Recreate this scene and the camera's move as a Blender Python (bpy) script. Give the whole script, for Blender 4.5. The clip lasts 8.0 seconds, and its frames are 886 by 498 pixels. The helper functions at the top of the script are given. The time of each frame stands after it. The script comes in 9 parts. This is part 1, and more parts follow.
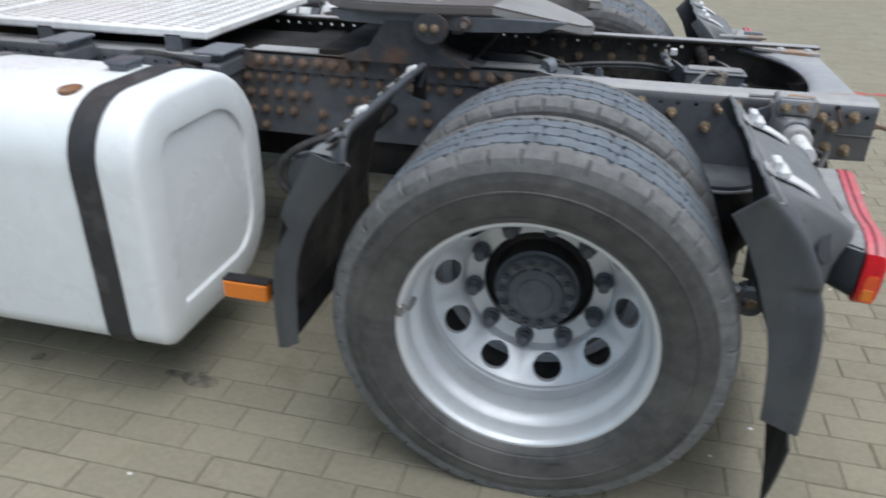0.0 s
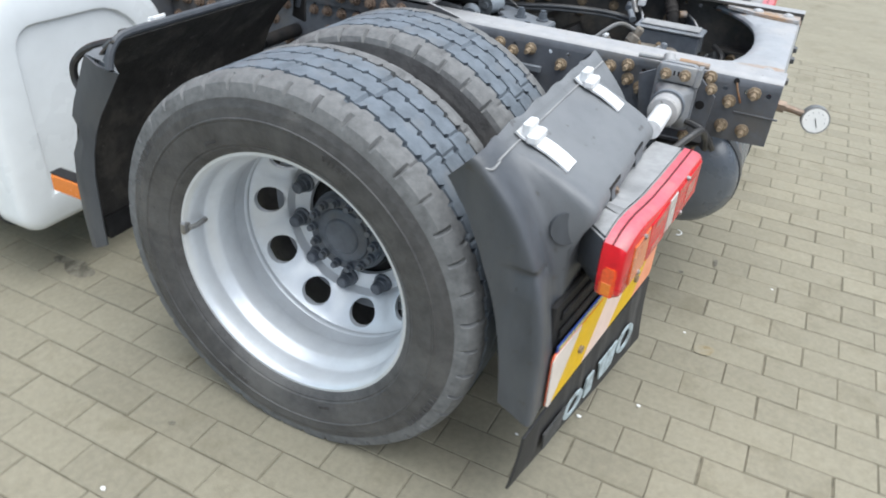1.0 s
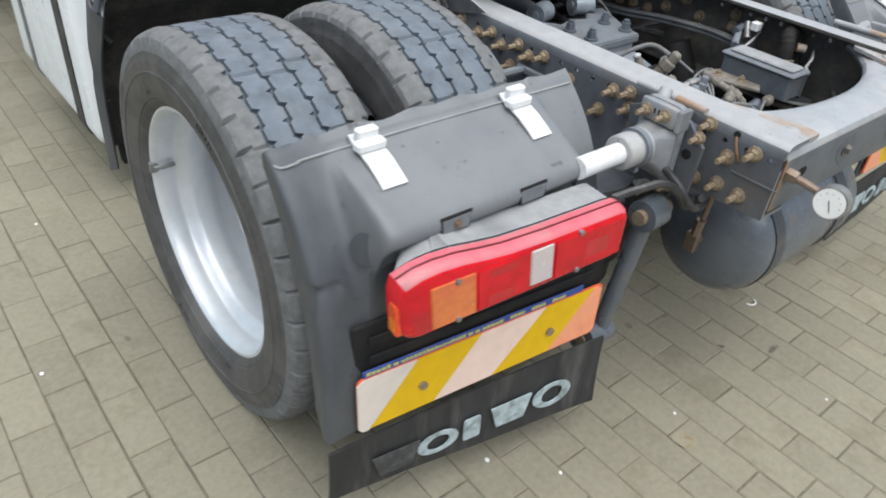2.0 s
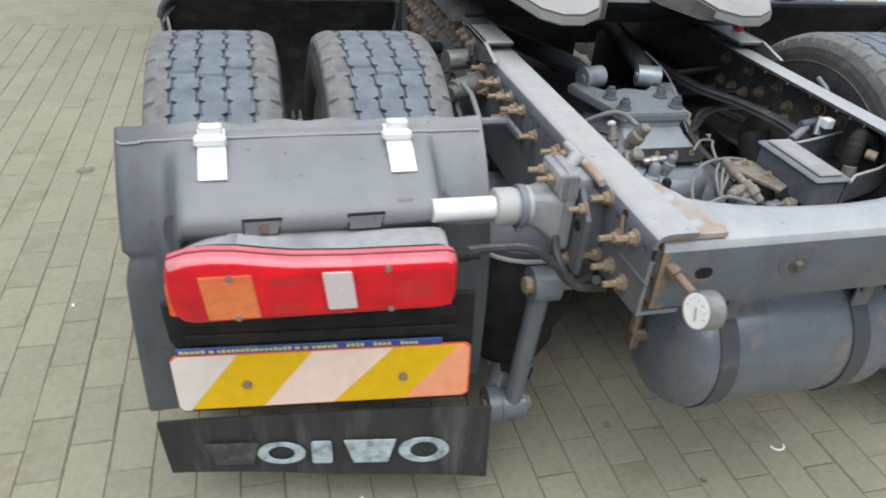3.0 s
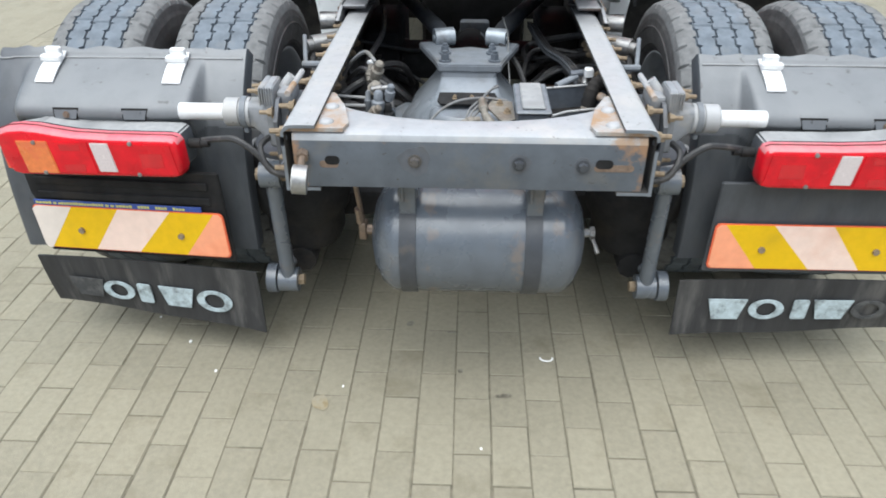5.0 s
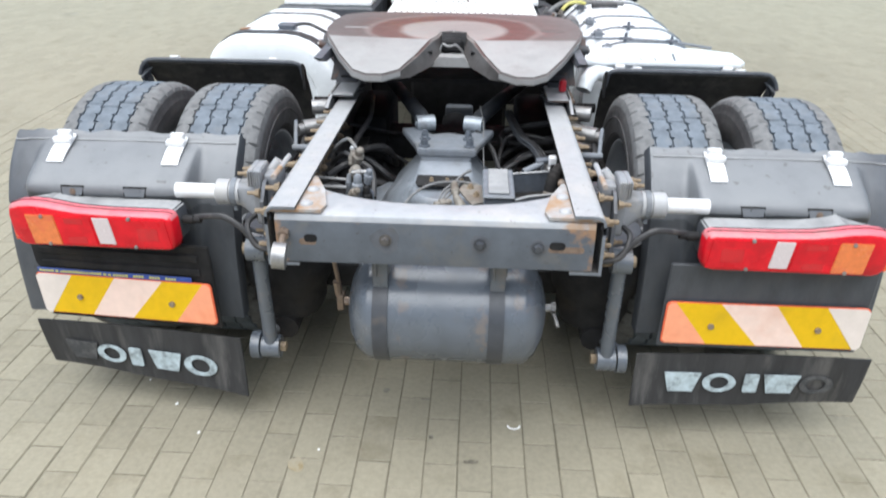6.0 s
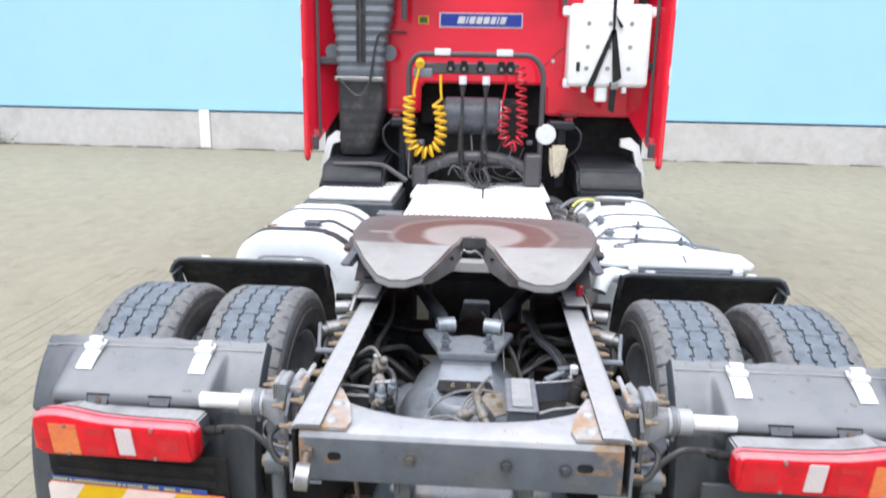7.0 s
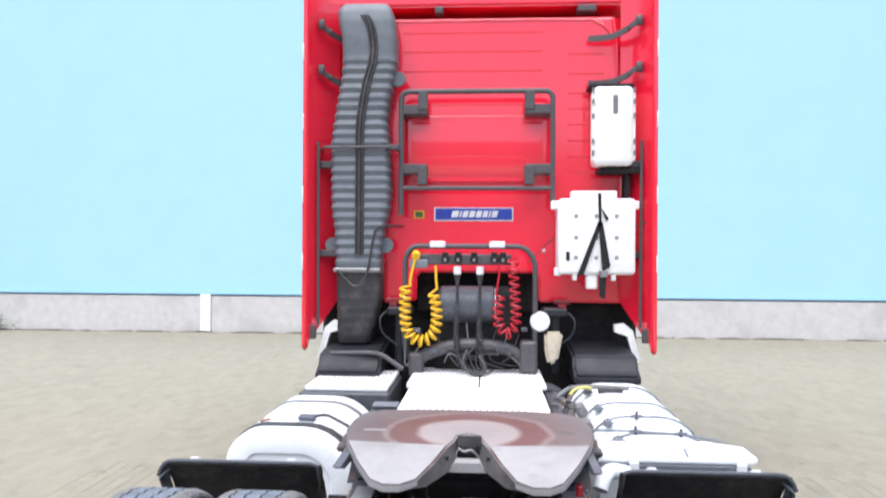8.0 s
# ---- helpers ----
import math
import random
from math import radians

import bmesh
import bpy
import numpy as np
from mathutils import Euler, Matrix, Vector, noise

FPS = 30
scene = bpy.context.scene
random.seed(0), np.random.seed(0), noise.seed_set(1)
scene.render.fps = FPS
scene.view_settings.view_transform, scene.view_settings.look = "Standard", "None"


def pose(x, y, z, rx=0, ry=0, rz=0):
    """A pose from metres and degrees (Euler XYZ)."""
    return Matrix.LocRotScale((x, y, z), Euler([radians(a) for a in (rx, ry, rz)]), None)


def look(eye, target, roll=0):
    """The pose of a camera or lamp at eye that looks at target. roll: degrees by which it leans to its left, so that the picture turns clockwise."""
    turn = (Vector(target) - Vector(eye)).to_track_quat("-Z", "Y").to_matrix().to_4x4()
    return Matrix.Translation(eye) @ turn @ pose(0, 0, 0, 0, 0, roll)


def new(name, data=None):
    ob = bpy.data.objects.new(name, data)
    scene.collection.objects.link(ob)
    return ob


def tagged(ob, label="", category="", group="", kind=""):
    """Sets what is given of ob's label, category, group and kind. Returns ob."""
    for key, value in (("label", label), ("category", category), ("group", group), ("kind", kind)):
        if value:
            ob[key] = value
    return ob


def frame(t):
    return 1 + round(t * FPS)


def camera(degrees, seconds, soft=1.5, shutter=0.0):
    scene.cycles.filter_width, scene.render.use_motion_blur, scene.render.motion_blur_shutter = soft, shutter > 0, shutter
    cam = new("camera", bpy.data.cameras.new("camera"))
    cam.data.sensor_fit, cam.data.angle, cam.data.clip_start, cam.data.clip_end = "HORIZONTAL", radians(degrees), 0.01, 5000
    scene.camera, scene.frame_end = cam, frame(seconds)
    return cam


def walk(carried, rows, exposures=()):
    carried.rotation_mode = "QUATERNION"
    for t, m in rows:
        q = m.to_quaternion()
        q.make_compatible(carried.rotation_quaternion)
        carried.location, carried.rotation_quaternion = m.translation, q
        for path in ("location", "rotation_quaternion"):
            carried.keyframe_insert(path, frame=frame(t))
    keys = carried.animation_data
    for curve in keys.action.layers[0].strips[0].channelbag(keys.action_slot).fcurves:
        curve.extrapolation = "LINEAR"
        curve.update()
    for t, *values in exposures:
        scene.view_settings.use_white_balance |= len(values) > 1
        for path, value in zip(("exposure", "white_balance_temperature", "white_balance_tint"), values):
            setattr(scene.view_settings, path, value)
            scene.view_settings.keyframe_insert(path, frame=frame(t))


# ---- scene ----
cam = camera(63.65, 8.0, soft=1.8, shutter=0.3)
# seconds, place in metres, turn in degrees; x: the truck's right, y: ahead, origin on the ground under the rear axle
ROWS = [
    (0.0, -2.5774, -0.1284, 1.3646, 62.534, -0.959, -76.159),
    (0.3, -2.4787, -0.3368, 1.3499, 60.75, -3.35, -76.35),
    (0.5, -2.4127, -0.4779, 1.3461, 59.311, -4.838, -74.237),
    (0.7, -2.3468, -0.6207, 1.3490, 58.05, -3.60, -70.25),
    (1.0, -2.2537, -0.8240, 1.3646, 57.105, -3.668, -63.261),
    (1.2, -2.1921, -0.9429, 1.3811, 56.079, -5.234, -57.693),
    (2.3, -1.5156, -1.4745, 1.4180, 54.911, -4.215, -31.438),
    (2.5, -1.3936, -1.5676, 1.4200, 55.884, -4.768, -25.747),
    (3.0, -1.0408, -1.7038, 1.4085, 57.425, -4.176, -14.050),
    (3.2, -0.8927, -1.7447, 1.4130, 56.60, -4.30, -11.00),
    (3.5, -0.6757, -1.8031, 1.4213, 56.709, -2.967, -8.493),
    (4.0, -0.3590, -1.9055, 1.4112, 55.886, -2.955, -3.007),
    (4.2, -0.2663, -1.9707, 1.4147, 55.55, -1.75, -1.10),
    (4.5, -0.1543, -2.1018, 1.4290, 56.293, 0.161, -0.105),
    (4.7, -0.0869, -2.2025, 1.4412, 56.810, 0.236, 1.149),
    (5.8, 0.1050, -2.4364, 1.5325, 60.513, -0.246, 2.895),
    (6.0, 0.0924, -2.4379, 1.5556, 62.632, -0.754, 2.862),
    (6.5, 0.0550, -2.4315, 1.6273, 68.907, -1.632, 2.994),
    (7.0, 0.0430, -2.4246, 1.6833, 76.008, -1.093, 3.639),
    (7.5, 0.0410, -2.4255, 1.7336, 82.861, -0.539, 3.725),
    (8.0, 0.0650, -2.4521, 1.7663, 90.099, -0.334, 3.475),
]
EXPOSURES = [(0.0, 0.02, 6180, 8), (0.5, 0.53, 6180, 8), (1.0, 0.59, 6180, 7), (2.5, 0.30, 6380, 7), (3.5, 0.54, 6250, 5), (4.5, 0.65, 6220, 5), (6.0, 0.75, 6200, 8), (6.5, 0.80, 6190, 8), (7.0, 0.80, 6170, 11), (7.5, 0.83, 6140, 13), (8.0, 0.87, 6110, 14)]
walk(cam, [(t, pose(x, y, z, rx, ry, rz)) for t, x, y, z, rx, ry, rz in ROWS], EXPOSURES)

# ---- light: an overcast sky ----
SUN_UP, SUN_WAY = radians(74), radians(200)
world = bpy.data.worlds.new("overcast_sky")
scene.world = world
world.use_nodes = True
wn, wl = world.node_tree.nodes, world.node_tree.links
sky = wn.new("ShaderNodeTexSky")
sky.sky_type, sky.sun_disc = "NISHITA", False
sky.sun_elevation, sky.sun_rotation = SUN_UP, SUN_WAY
sky.dust_density, sky.air_density, sky.ozone_density = 3.0, 1.0, 1.5
pale = wn.new("ShaderNodeHueSaturation")
pale.inputs["Saturation"].default_value = 0.55
wl.new(sky.outputs["Color"], pale.inputs["Color"])
wl.new(pale.outputs["Color"], wn["Background"].inputs["Color"])
wn["Background"].inputs["Strength"].default_value = 0.115
sun = new("sun", bpy.data.lights.new("sun", "SUN"))
sun.data.energy, sun.data.angle, sun.data.color = 2.9, radians(85), (1.0, 0.985, 0.96)
sun.matrix_world = look((0, 0, 30), Vector((0, 0, 30)) - Vector((math.sin(SUN_WAY) * math.cos(SUN_UP), math.cos(SUN_WAY) * math.cos(SUN_UP), math.sin(SUN_UP))))

# ---- materials ----


def mat(name, base, rough=0.6, metal=0.0, var=0.25, scale=30.0, dirt=None, dirt_scale=4.0, dirt_amount=0.35, bump=0.15, bump_scale=120.0,
        coat=0.0, island=None, tone=0.10, spec=0.5, specks=None, stretch=(1, 1, 1), rough_var=0.12):
    """A surface with grain, stains and relief. base, dirt: linear colours; island: 'object' or 'island' varies it from piece to piece."""
    m = bpy.data.materials.new(name)
    m.use_nodes = True
    n, l = m.node_tree.nodes, m.node_tree.links
    b = n["Principled BSDF"]
    b.inputs["Metallic"].default_value = metal
    b.inputs["Specular IOR Level"].default_value = spec
    if coat:
        b.inputs["Coat Weight"].default_value, b.inputs["Coat Roughness"].default_value = coat, 0.08
    tc = n.new("ShaderNodeTexCoord")
    mp = n.new("ShaderNodeMapping")
    mp.inputs["Scale"].default_value = stretch
    l.new(tc.outputs["Object"], mp.inputs["Vector"])
    if island == "object":
        info = n.new("ShaderNodeObjectInfo")
        shift = n.new("ShaderNodeVectorMath")
        shift.operation = "MULTIPLY_ADD"
        shift.inputs[1].default_value, shift.inputs[0].default_value = (37, 37, 37), (1, 1, 1)
        l.new(info.outputs["Random"], shift.inputs[0])
        l.new(tc.outputs["Object"], shift.inputs[2])
        l.new(shift.outputs["Vector"], mp.inputs["Vector"])

    def noise_tex(sc, detail=4.0, rou=0.6):
        t = n.new("ShaderNodeTexNoise")
        t.inputs["Scale"].default_value, t.inputs["Detail"].default_value, t.inputs["Roughness"].default_value = sc, detail, rou
        l.new(mp.outputs["Vector"], t.inputs["Vector"])
        return t.outputs["Fac"]

    def ramp(src, lo, hi, a, b_):
        r = n.new("ShaderNodeMapRange")
        r.inputs["From Min"].default_value, r.inputs["From Max"].default_value = lo, hi
        r.inputs["To Min"].default_value, r.inputs["To Max"].default_value = a, b_
        l.new(src, r.inputs["Value"])
        return r.outputs["Result"]

    grain = noise_tex(scale)
    value = ramp(grain, 0.3, 0.7, 1 - var, 1 + var)
    if island:
        piece = n.new("ShaderNodeObjectInfo").outputs["Random"] if island == "object" else n.new("ShaderNodeNewGeometry").outputs["Random Per Island"]
        mul = n.new("ShaderNodeMath")
        mul.operation = "MULTIPLY"
        l.new(value, mul.inputs[0])
        l.new(ramp(piece, 0, 1, 1 - tone, 1 + tone), mul.inputs[1])
        value = mul.outputs["Value"]
    hsv = n.new("ShaderNodeHueSaturation")
    hsv.inputs["Color"].default_value = (*base, 1)
    l.new(value, hsv.inputs["Value"])
    colour = hsv.outputs["Color"]
    if dirt:
        mix = n.new("ShaderNodeMix")
        mix.data_type = "RGBA"
        mask = ramp(noise_tex(dirt_scale, 8.0, 0.68), 0.62 - 0.3 * dirt_amount, 0.74 - 0.2 * dirt_amount, 0, min(1.0, 0.35 + dirt_amount))
        l.new(mask, mix.inputs["Factor"])
        l.new(colour, mix.inputs["A"])
        mix.inputs["B"].default_value = (*dirt, 1)
        colour = mix.outputs["Result"]
    if specks:
        mix = n.new("ShaderNodeMix")
        mix.data_type = "RGBA"
        l.new(ramp(noise_tex(75.0, 2.0, 0.5), 0.69, 0.74, 0, 0.75), mix.inputs["Factor"])
        l.new(colour, mix.inputs["A"])
        mix.inputs["B"].default_value = (*specks, 1)
        colour = mix.outputs["Result"]
    l.new(colour, b.inputs["Base Color"])
    l.new(ramp(noise_tex(scale * 0.35), 0.3, 0.7, max(0.03, rough - rough_var), min(1, rough + rough_var)), b.inputs["Roughness"])
    if bump:
        bp = n.new("ShaderNodeBump")
        bp.inputs["Strength"].default_value, bp.inputs["Distance"].default_value = bump, 0.004
        l.new(noise_tex(bump_scale, 6.0), bp.inputs["Height"])
        l.new(bp.outputs["Normal"], b.inputs["Normal"])
    return m


PAVER = dict(rough=0.78, var=0.10, scale=60.0, dirt=(0.165, 0.145, 0.096), dirt_scale=4.5, dirt_amount=0.26, bump=0.5, bump_scale=260.0, spec=0.5)
M_PAVER = mat("concrete_paver", (0.246, 0.226, 0.168), island="object", tone=0.075, **PAVER)
M_PAVER_FIELD = mat("concrete_paver_field", (0.246, 0.226, 0.168), island="island", tone=0.065, **PAVER)
M_SAND = mat("joint_sand", (0.155, 0.142, 0.106), 0.95, var=0.3, scale=40, dirt=(0.10, 0.094, 0.072), dirt_scale=2.2, bump=0.6, bump_scale=300, spec=0.2)
M_RUBBER = mat("tyre_rubber", (0.138, 0.162, 0.19), 0.8, var=0.25, scale=18, dirt=(0.175, 0.185, 0.195), dirt_scale=12, dirt_amount=0.3, bump=0.25, bump_scale=200, spec=0.35)
M_WALLRUBBER = mat("tyre_sidewall_rubber", (0.074, 0.073, 0.074), 0.5, var=0.25, scale=30, dirt=(0.135, 0.132, 0.128), dirt_scale=3.5, dirt_amount=0.45, specks=(0.045, 0.045, 0.045), bump=0.45, bump_scale=110, spec=0.4)
M_SHOULDER = mat("scuffed_shoulder_rubber", (0.155, 0.158, 0.16), 0.85, var=0.25, scale=40, dirt=(0.175, 0.178, 0.18), dirt_scale=14, dirt_amount=0.35, bump=0.3, bump_scale=200, spec=0.3)
M_RIM = mat("silver_wheel_paint", (0.68, 0.71, 0.745), 0.4, metal=0.35, var=0.04, scale=25, dirt=(0.58, 0.61, 0.64), dirt_scale=9, dirt_amount=0.3, bump=0.06, bump_scale=150)
M_HUB = mat("dark_hub_paint", (0.088, 0.100, 0.120), 0.38, var=0.2, scale=40, dirt=(0.1, 0.1, 0.1), dirt_scale=12, bump=0.15)
M_BLACK = mat("black_underbody", (0.016, 0.016, 0.017), 0.75, var=0.35, scale=22, dirt=(0.035, 0.03, 0.026), dirt_scale=6, dirt_amount=0.4, bump=0.3, bump_scale=90, spec=0.25)
# Two tones of chassis paint; on the rails they put daylight into colour.
M_CHASSIS = mat("chassis_paint_pale", (0.355, 0.36, 0.37), 0.46, var=0.08, scale=30, dirt=(0.41, 0.4, 0.385), dirt_scale=9, dirt_amount=0.4, specks=(0.13, 0.12, 0.11), bump=0.12, bump_scale=140)
M_CHASSIS_SIDE = mat("chassis_paint_dark", (0.10, 0.108, 0.124), 0.55, var=0.2, scale=20, dirt=(0.1, 0.092, 0.08), dirt_scale=6, dirt_amount=0.35, bump=0.15, bump_scale=120)
M_TANKPAINT = mat("dark_grey_tank_paint", (0.11, 0.126, 0.148), 0.3, var=0.12, scale=20, dirt=(0.2, 0.155, 0.12), dirt_scale=6, dirt_amount=0.2, bump=0.06, bump_scale=120, spec=0.8)
M_TANKBAND = mat("dark_tank_band", (0.055, 0.06, 0.07), 0.4, var=0.15, scale=30, dirt=(0.13, 0.11, 0.09), dirt_scale=10, dirt_amount=0.35, bump=0.1)
M_RUST = mat("rust", (0.2, 0.095, 0.045), 0.85, var=0.4, scale=60, dirt=(0.28, 0.2, 0.13), dirt_scale=18, dirt_amount=0.5, bump=0.5, bump_scale=220)
M_RUSTY = mat("rust_eaten_paint", (0.36, 0.37, 0.38), 0.6, var=0.15, scale=30, dirt=(0.33, 0.215, 0.13), dirt_scale=11, dirt_amount=0.8, bump=0.35, bump_scale=160)
M_RUSTDARK = mat("dark_paint_with_rust", (0.05, 0.052, 0.058), 0.65, var=0.25, scale=30, dirt=(0.17, 0.085, 0.05), dirt_scale=7, dirt_amount=0.5, bump=0.3, bump_scale=140)
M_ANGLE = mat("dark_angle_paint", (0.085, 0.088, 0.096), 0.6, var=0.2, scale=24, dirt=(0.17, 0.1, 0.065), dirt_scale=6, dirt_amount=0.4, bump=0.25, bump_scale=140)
M_BOLT = mat("dusty_zinc_bolt", (0.27, 0.21, 0.14), 0.7, metal=0.15, var=0.3, scale=120, dirt=(0.13, 0.09, 0.06), dirt_scale=60, dirt_amount=0.4, bump=0.3, bump_scale=400)
M_BOLTDARK = mat("brown_dusty_bolt", (0.19, 0.135, 0.1), 0.8, var=0.3, scale=120, dirt=(0.1, 0.07, 0.052), dirt_scale=60, dirt_amount=0.4, bump=0.3)
M_STEEL = mat("dull_steel", (0.33, 0.33, 0.33), 0.4, metal=0.7, var=0.2, scale=60, dirt=(0.16, 0.13, 0.1), dirt_scale=30, bump=0.15)
M_CAST = mat("grey_cast_iron_paint", (0.165, 0.182, 0.205), 0.5, var=0.15, scale=30, dirt=(0.14, 0.14, 0.14), dirt_scale=8, dirt_amount=0.35, bump=0.25, bump_scale=160)
M_DIFF = mat("oily_blue_grey_housing_paint", (0.20, 0.223, 0.252), 0.32, var=0.22, scale=14, dirt=(0.125, 0.132, 0.142), dirt_scale=7, dirt_amount=0.4, bump=0.15, bump_scale=120, spec=0.6)
M_BRACKET = mat("dusty_bracket_casting", (0.235, 0.245, 0.262), 0.55, var=0.15, scale=30, dirt=(0.3, 0.29, 0.27), dirt_scale=14, dirt_amount=0.4, bump=0.25, bump_scale=160)
M_EYE = mat("worn_blue_grey_steel", (0.30, 0.335, 0.37), 0.36, metal=0.3, var=0.15, scale=40, dirt=(0.17, 0.17, 0.17), dirt_scale=25, dirt_amount=0.35, bump=0.12)
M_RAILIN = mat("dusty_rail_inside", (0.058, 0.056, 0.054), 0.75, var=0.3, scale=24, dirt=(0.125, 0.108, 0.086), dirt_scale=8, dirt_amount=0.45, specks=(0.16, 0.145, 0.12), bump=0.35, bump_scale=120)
M_ARCH = mat("black_arch_plastic", (0.018, 0.021, 0.026), 0.5, spec=0.35, var=0.25, scale=20, dirt=(0.03, 0.031, 0.033), dirt_scale=6, dirt_amount=0.4, bump=0.2)
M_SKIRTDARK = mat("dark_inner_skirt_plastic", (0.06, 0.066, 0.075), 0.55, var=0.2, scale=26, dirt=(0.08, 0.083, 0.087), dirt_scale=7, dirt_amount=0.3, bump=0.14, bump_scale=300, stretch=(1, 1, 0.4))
M_SKIRT = mat("black_skirt_plastic", (0.062, 0.068, 0.079), 0.44, var=0.18, scale=22, dirt=(0.092, 0.097, 0.104), dirt_scale=6, dirt_amount=0.35, bump=0.12, bump_scale=300, stretch=(1, 1, 0.3))
M_DUSTY = mat("dusty_lamp_housing", (0.285, 0.29, 0.295), 0.75, var=0.15, scale=40, dirt=(0.16, 0.165, 0.17), dirt_scale=10, dirt_amount=0.35, bump=0.2)
M_PLASTIC = mat("weathered_black_plastic", (0.145, 0.156, 0.17), 0.6, var=0.12, scale=26, dirt=(0.195, 0.205, 0.215), dirt_scale=11, dirt_amount=0.3, specks=(0.06, 0.062, 0.066), bump=0.16, bump_scale=320, stretch=(1, 1, 0.55))
M_FLAP = mat("mud_flap_rubber", (0.03, 0.03, 0.031), 0.7, var=0.3, scale=24, dirt=(0.125, 0.12, 0.113), dirt_scale=11, dirt_amount=0.28, bump=0.2, stretch=(1, 1, 0.16))
M_FADED = mat("faded_print", (0.42, 0.5, 0.53), 0.7, var=0.2, scale=40, dirt=(0.12, 0.13, 0.13), dirt_scale=26, dirt_amount=0.45, bump=0.1)
M_WORN = mat("worn_off_print", (0.05, 0.052, 0.054), 0.75, var=0.25, scale=40, dirt=(0.11, 0.11, 0.11), dirt_scale=26, dirt_amount=0.5, bump=0.1)
M_WHITE = mat("white_paint", (0.80, 0.84, 0.865), 0.32, var=0.03, scale=14, dirt=(0.68, 0.69, 0.68), dirt_scale=5, dirt_amount=0.14, bump=0.05, bump_scale=60, coat=0.2)
M_DECK = mat("white_deck_paint", (0.84, 0.85, 0.85), 0.5, var=0.06, scale=40, dirt=(0.52, 0.5, 0.46), dirt_scale=7, dirt_amount=0.3, bump=0.2)
M_STRAP = mat("black_strap_rubber", (0.035, 0.035, 0.038), 0.6, var=0.2, scale=30, dirt=(0.11, 0.105, 0.1), dirt_scale=9, bump=0.15)
M_CLIP = mat("white_clip_plastic", (0.72, 0.73, 0.74), 0.4, var=0.06, scale=60, dirt=(0.45, 0.44, 0.42), dirt_scale=30, dirt_amount=0.3, bump=0.05)
M_LAMPRED = mat("red_lamp_plastic", (0.62, 0.005, 0.016), 0.26, var=0.2, scale=14, dirt=(0.42, 0.006, 0.014), dirt_scale=9, dirt_amount=0.4, bump=0.12, bump_scale=500, coat=0.22, spec=0.35)
M_LAMPDARK = mat("deep_red_lamp_plastic", (0.52, 0.005, 0.014), 0.16, var=0.1, scale=30, bump=0.05, coat=0.6)
M_LAMPRIM = mat("dusty_red_lamp_rim", (0.60, 0.13, 0.16), 0.35, var=0.15, scale=30, dirt=(0.4, 0.2, 0.2), dirt_scale=10, dirt_amount=0.5, bump=0.05)
M_LAMPSEAM = mat("dark_red_seam", (0.12, 0.008, 0.012), 0.4, var=0.1, bump=0.0)
M_AMBER = mat("amber_lamp_plastic", (0.8, 0.22, 0.02), 0.2, var=0.1, scale=200, bump=0.1, bump_scale=400, coat=0.5)
M_AMBERRED = mat("orange_red_lamp_plastic", (0.8, 0.10, 0.022), 0.2, var=0.15, scale=120, bump=0.1, bump_scale=400, coat=0.5)
M_AMBERDULL = mat("faded_amber_lens", (0.7, 0.19, 0.055), 0.22, var=0.12, scale=60, dirt=(0.66, 0.12, 0.06), dirt_scale=12, dirt_amount=0.3, bump=0.1, bump_scale=300, coat=0.4)
M_CLEAR = mat("clear_lamp_plastic", (0.6, 0.53, 0.53), 0.2, var=0.08, scale=200, bump=0.1, bump_scale=400, coat=0.5)
M_YELLOW = mat("yellow_reflective_sheet", (0.76, 0.47, 0.006), 0.5, var=0.06, scale=40, dirt=(0.56, 0.36, 0.015), dirt_scale=10, dirt_amount=0.25, bump=0.03, spec=0.3)
M_PINK = mat("faded_pink_reflective_sheet", (0.85, 0.65, 0.56), 0.45, var=0.05, scale=30, dirt=(0.75, 0.48, 0.38), dirt_scale=5, dirt_amount=0.3, bump=0.03, coat=0.15)
M_PALE = mat("pale_faded_reflective_sheet", (0.74, 0.66, 0.6), 0.45, var=0.05, scale=30, dirt=(0.6, 0.52, 0.46), dirt_scale=8, dirt_amount=0.3, bump=0.03, coat=0.15)
M_SALMON = mat("salmon_reflective_sheet", (0.9, 0.36, 0.2), 0.45, var=0.06, scale=30, dirt=(0.85, 0.26, 0.12), dirt_scale=5, dirt_amount=0.3, bump=0.03, coat=0.15)
M_EDGE = mat("red_plate_edge", (0.74, 0.14, 0.06), 0.5, var=0.1, bump=0.0)
M_DARKGREY = mat("dusty_dark_grey", (0.05, 0.055, 0.063), 0.55, var=0.25, scale=20, dirt=(0.085, 0.085, 0.085), dirt_scale=6, dirt_amount=0.4, bump=0.2)
M_BLUE = mat("blue_strip", (0.03, 0.07, 0.3), 0.4, var=0.1, scale=40, dirt=(0.08, 0.1, 0.22), dirt_scale=20, bump=0.03)
M_YPRINT = mat("yellow_print", (0.55, 0.52, 0.16), 0.5, var=0.1, bump=0.0)
M_INNER = mat("dusty_arch_lining", (0.03, 0.028, 0.026), 0.75, var=0.35, scale=26, dirt=(0.085, 0.076, 0.065), dirt_scale=9, dirt_amount=0.45, specks=(0.13, 0.12, 0.105), bump=0.4, bump_scale=120)
M_RED = mat("red_cab_paint", (0.90, 0.018, 0.048), 0.14, var=0.03, scale=8, dirt=(0.8, 0.014, 0.04), dirt_scale=2, dirt_amount=0.25, bump=0.02, bump_scale=20, coat=1.0, spec=0.6, rough_var=0.05)
M_RED.node_tree.nodes["Principled BSDF"].inputs["Coat IOR"].default_value = 1.7
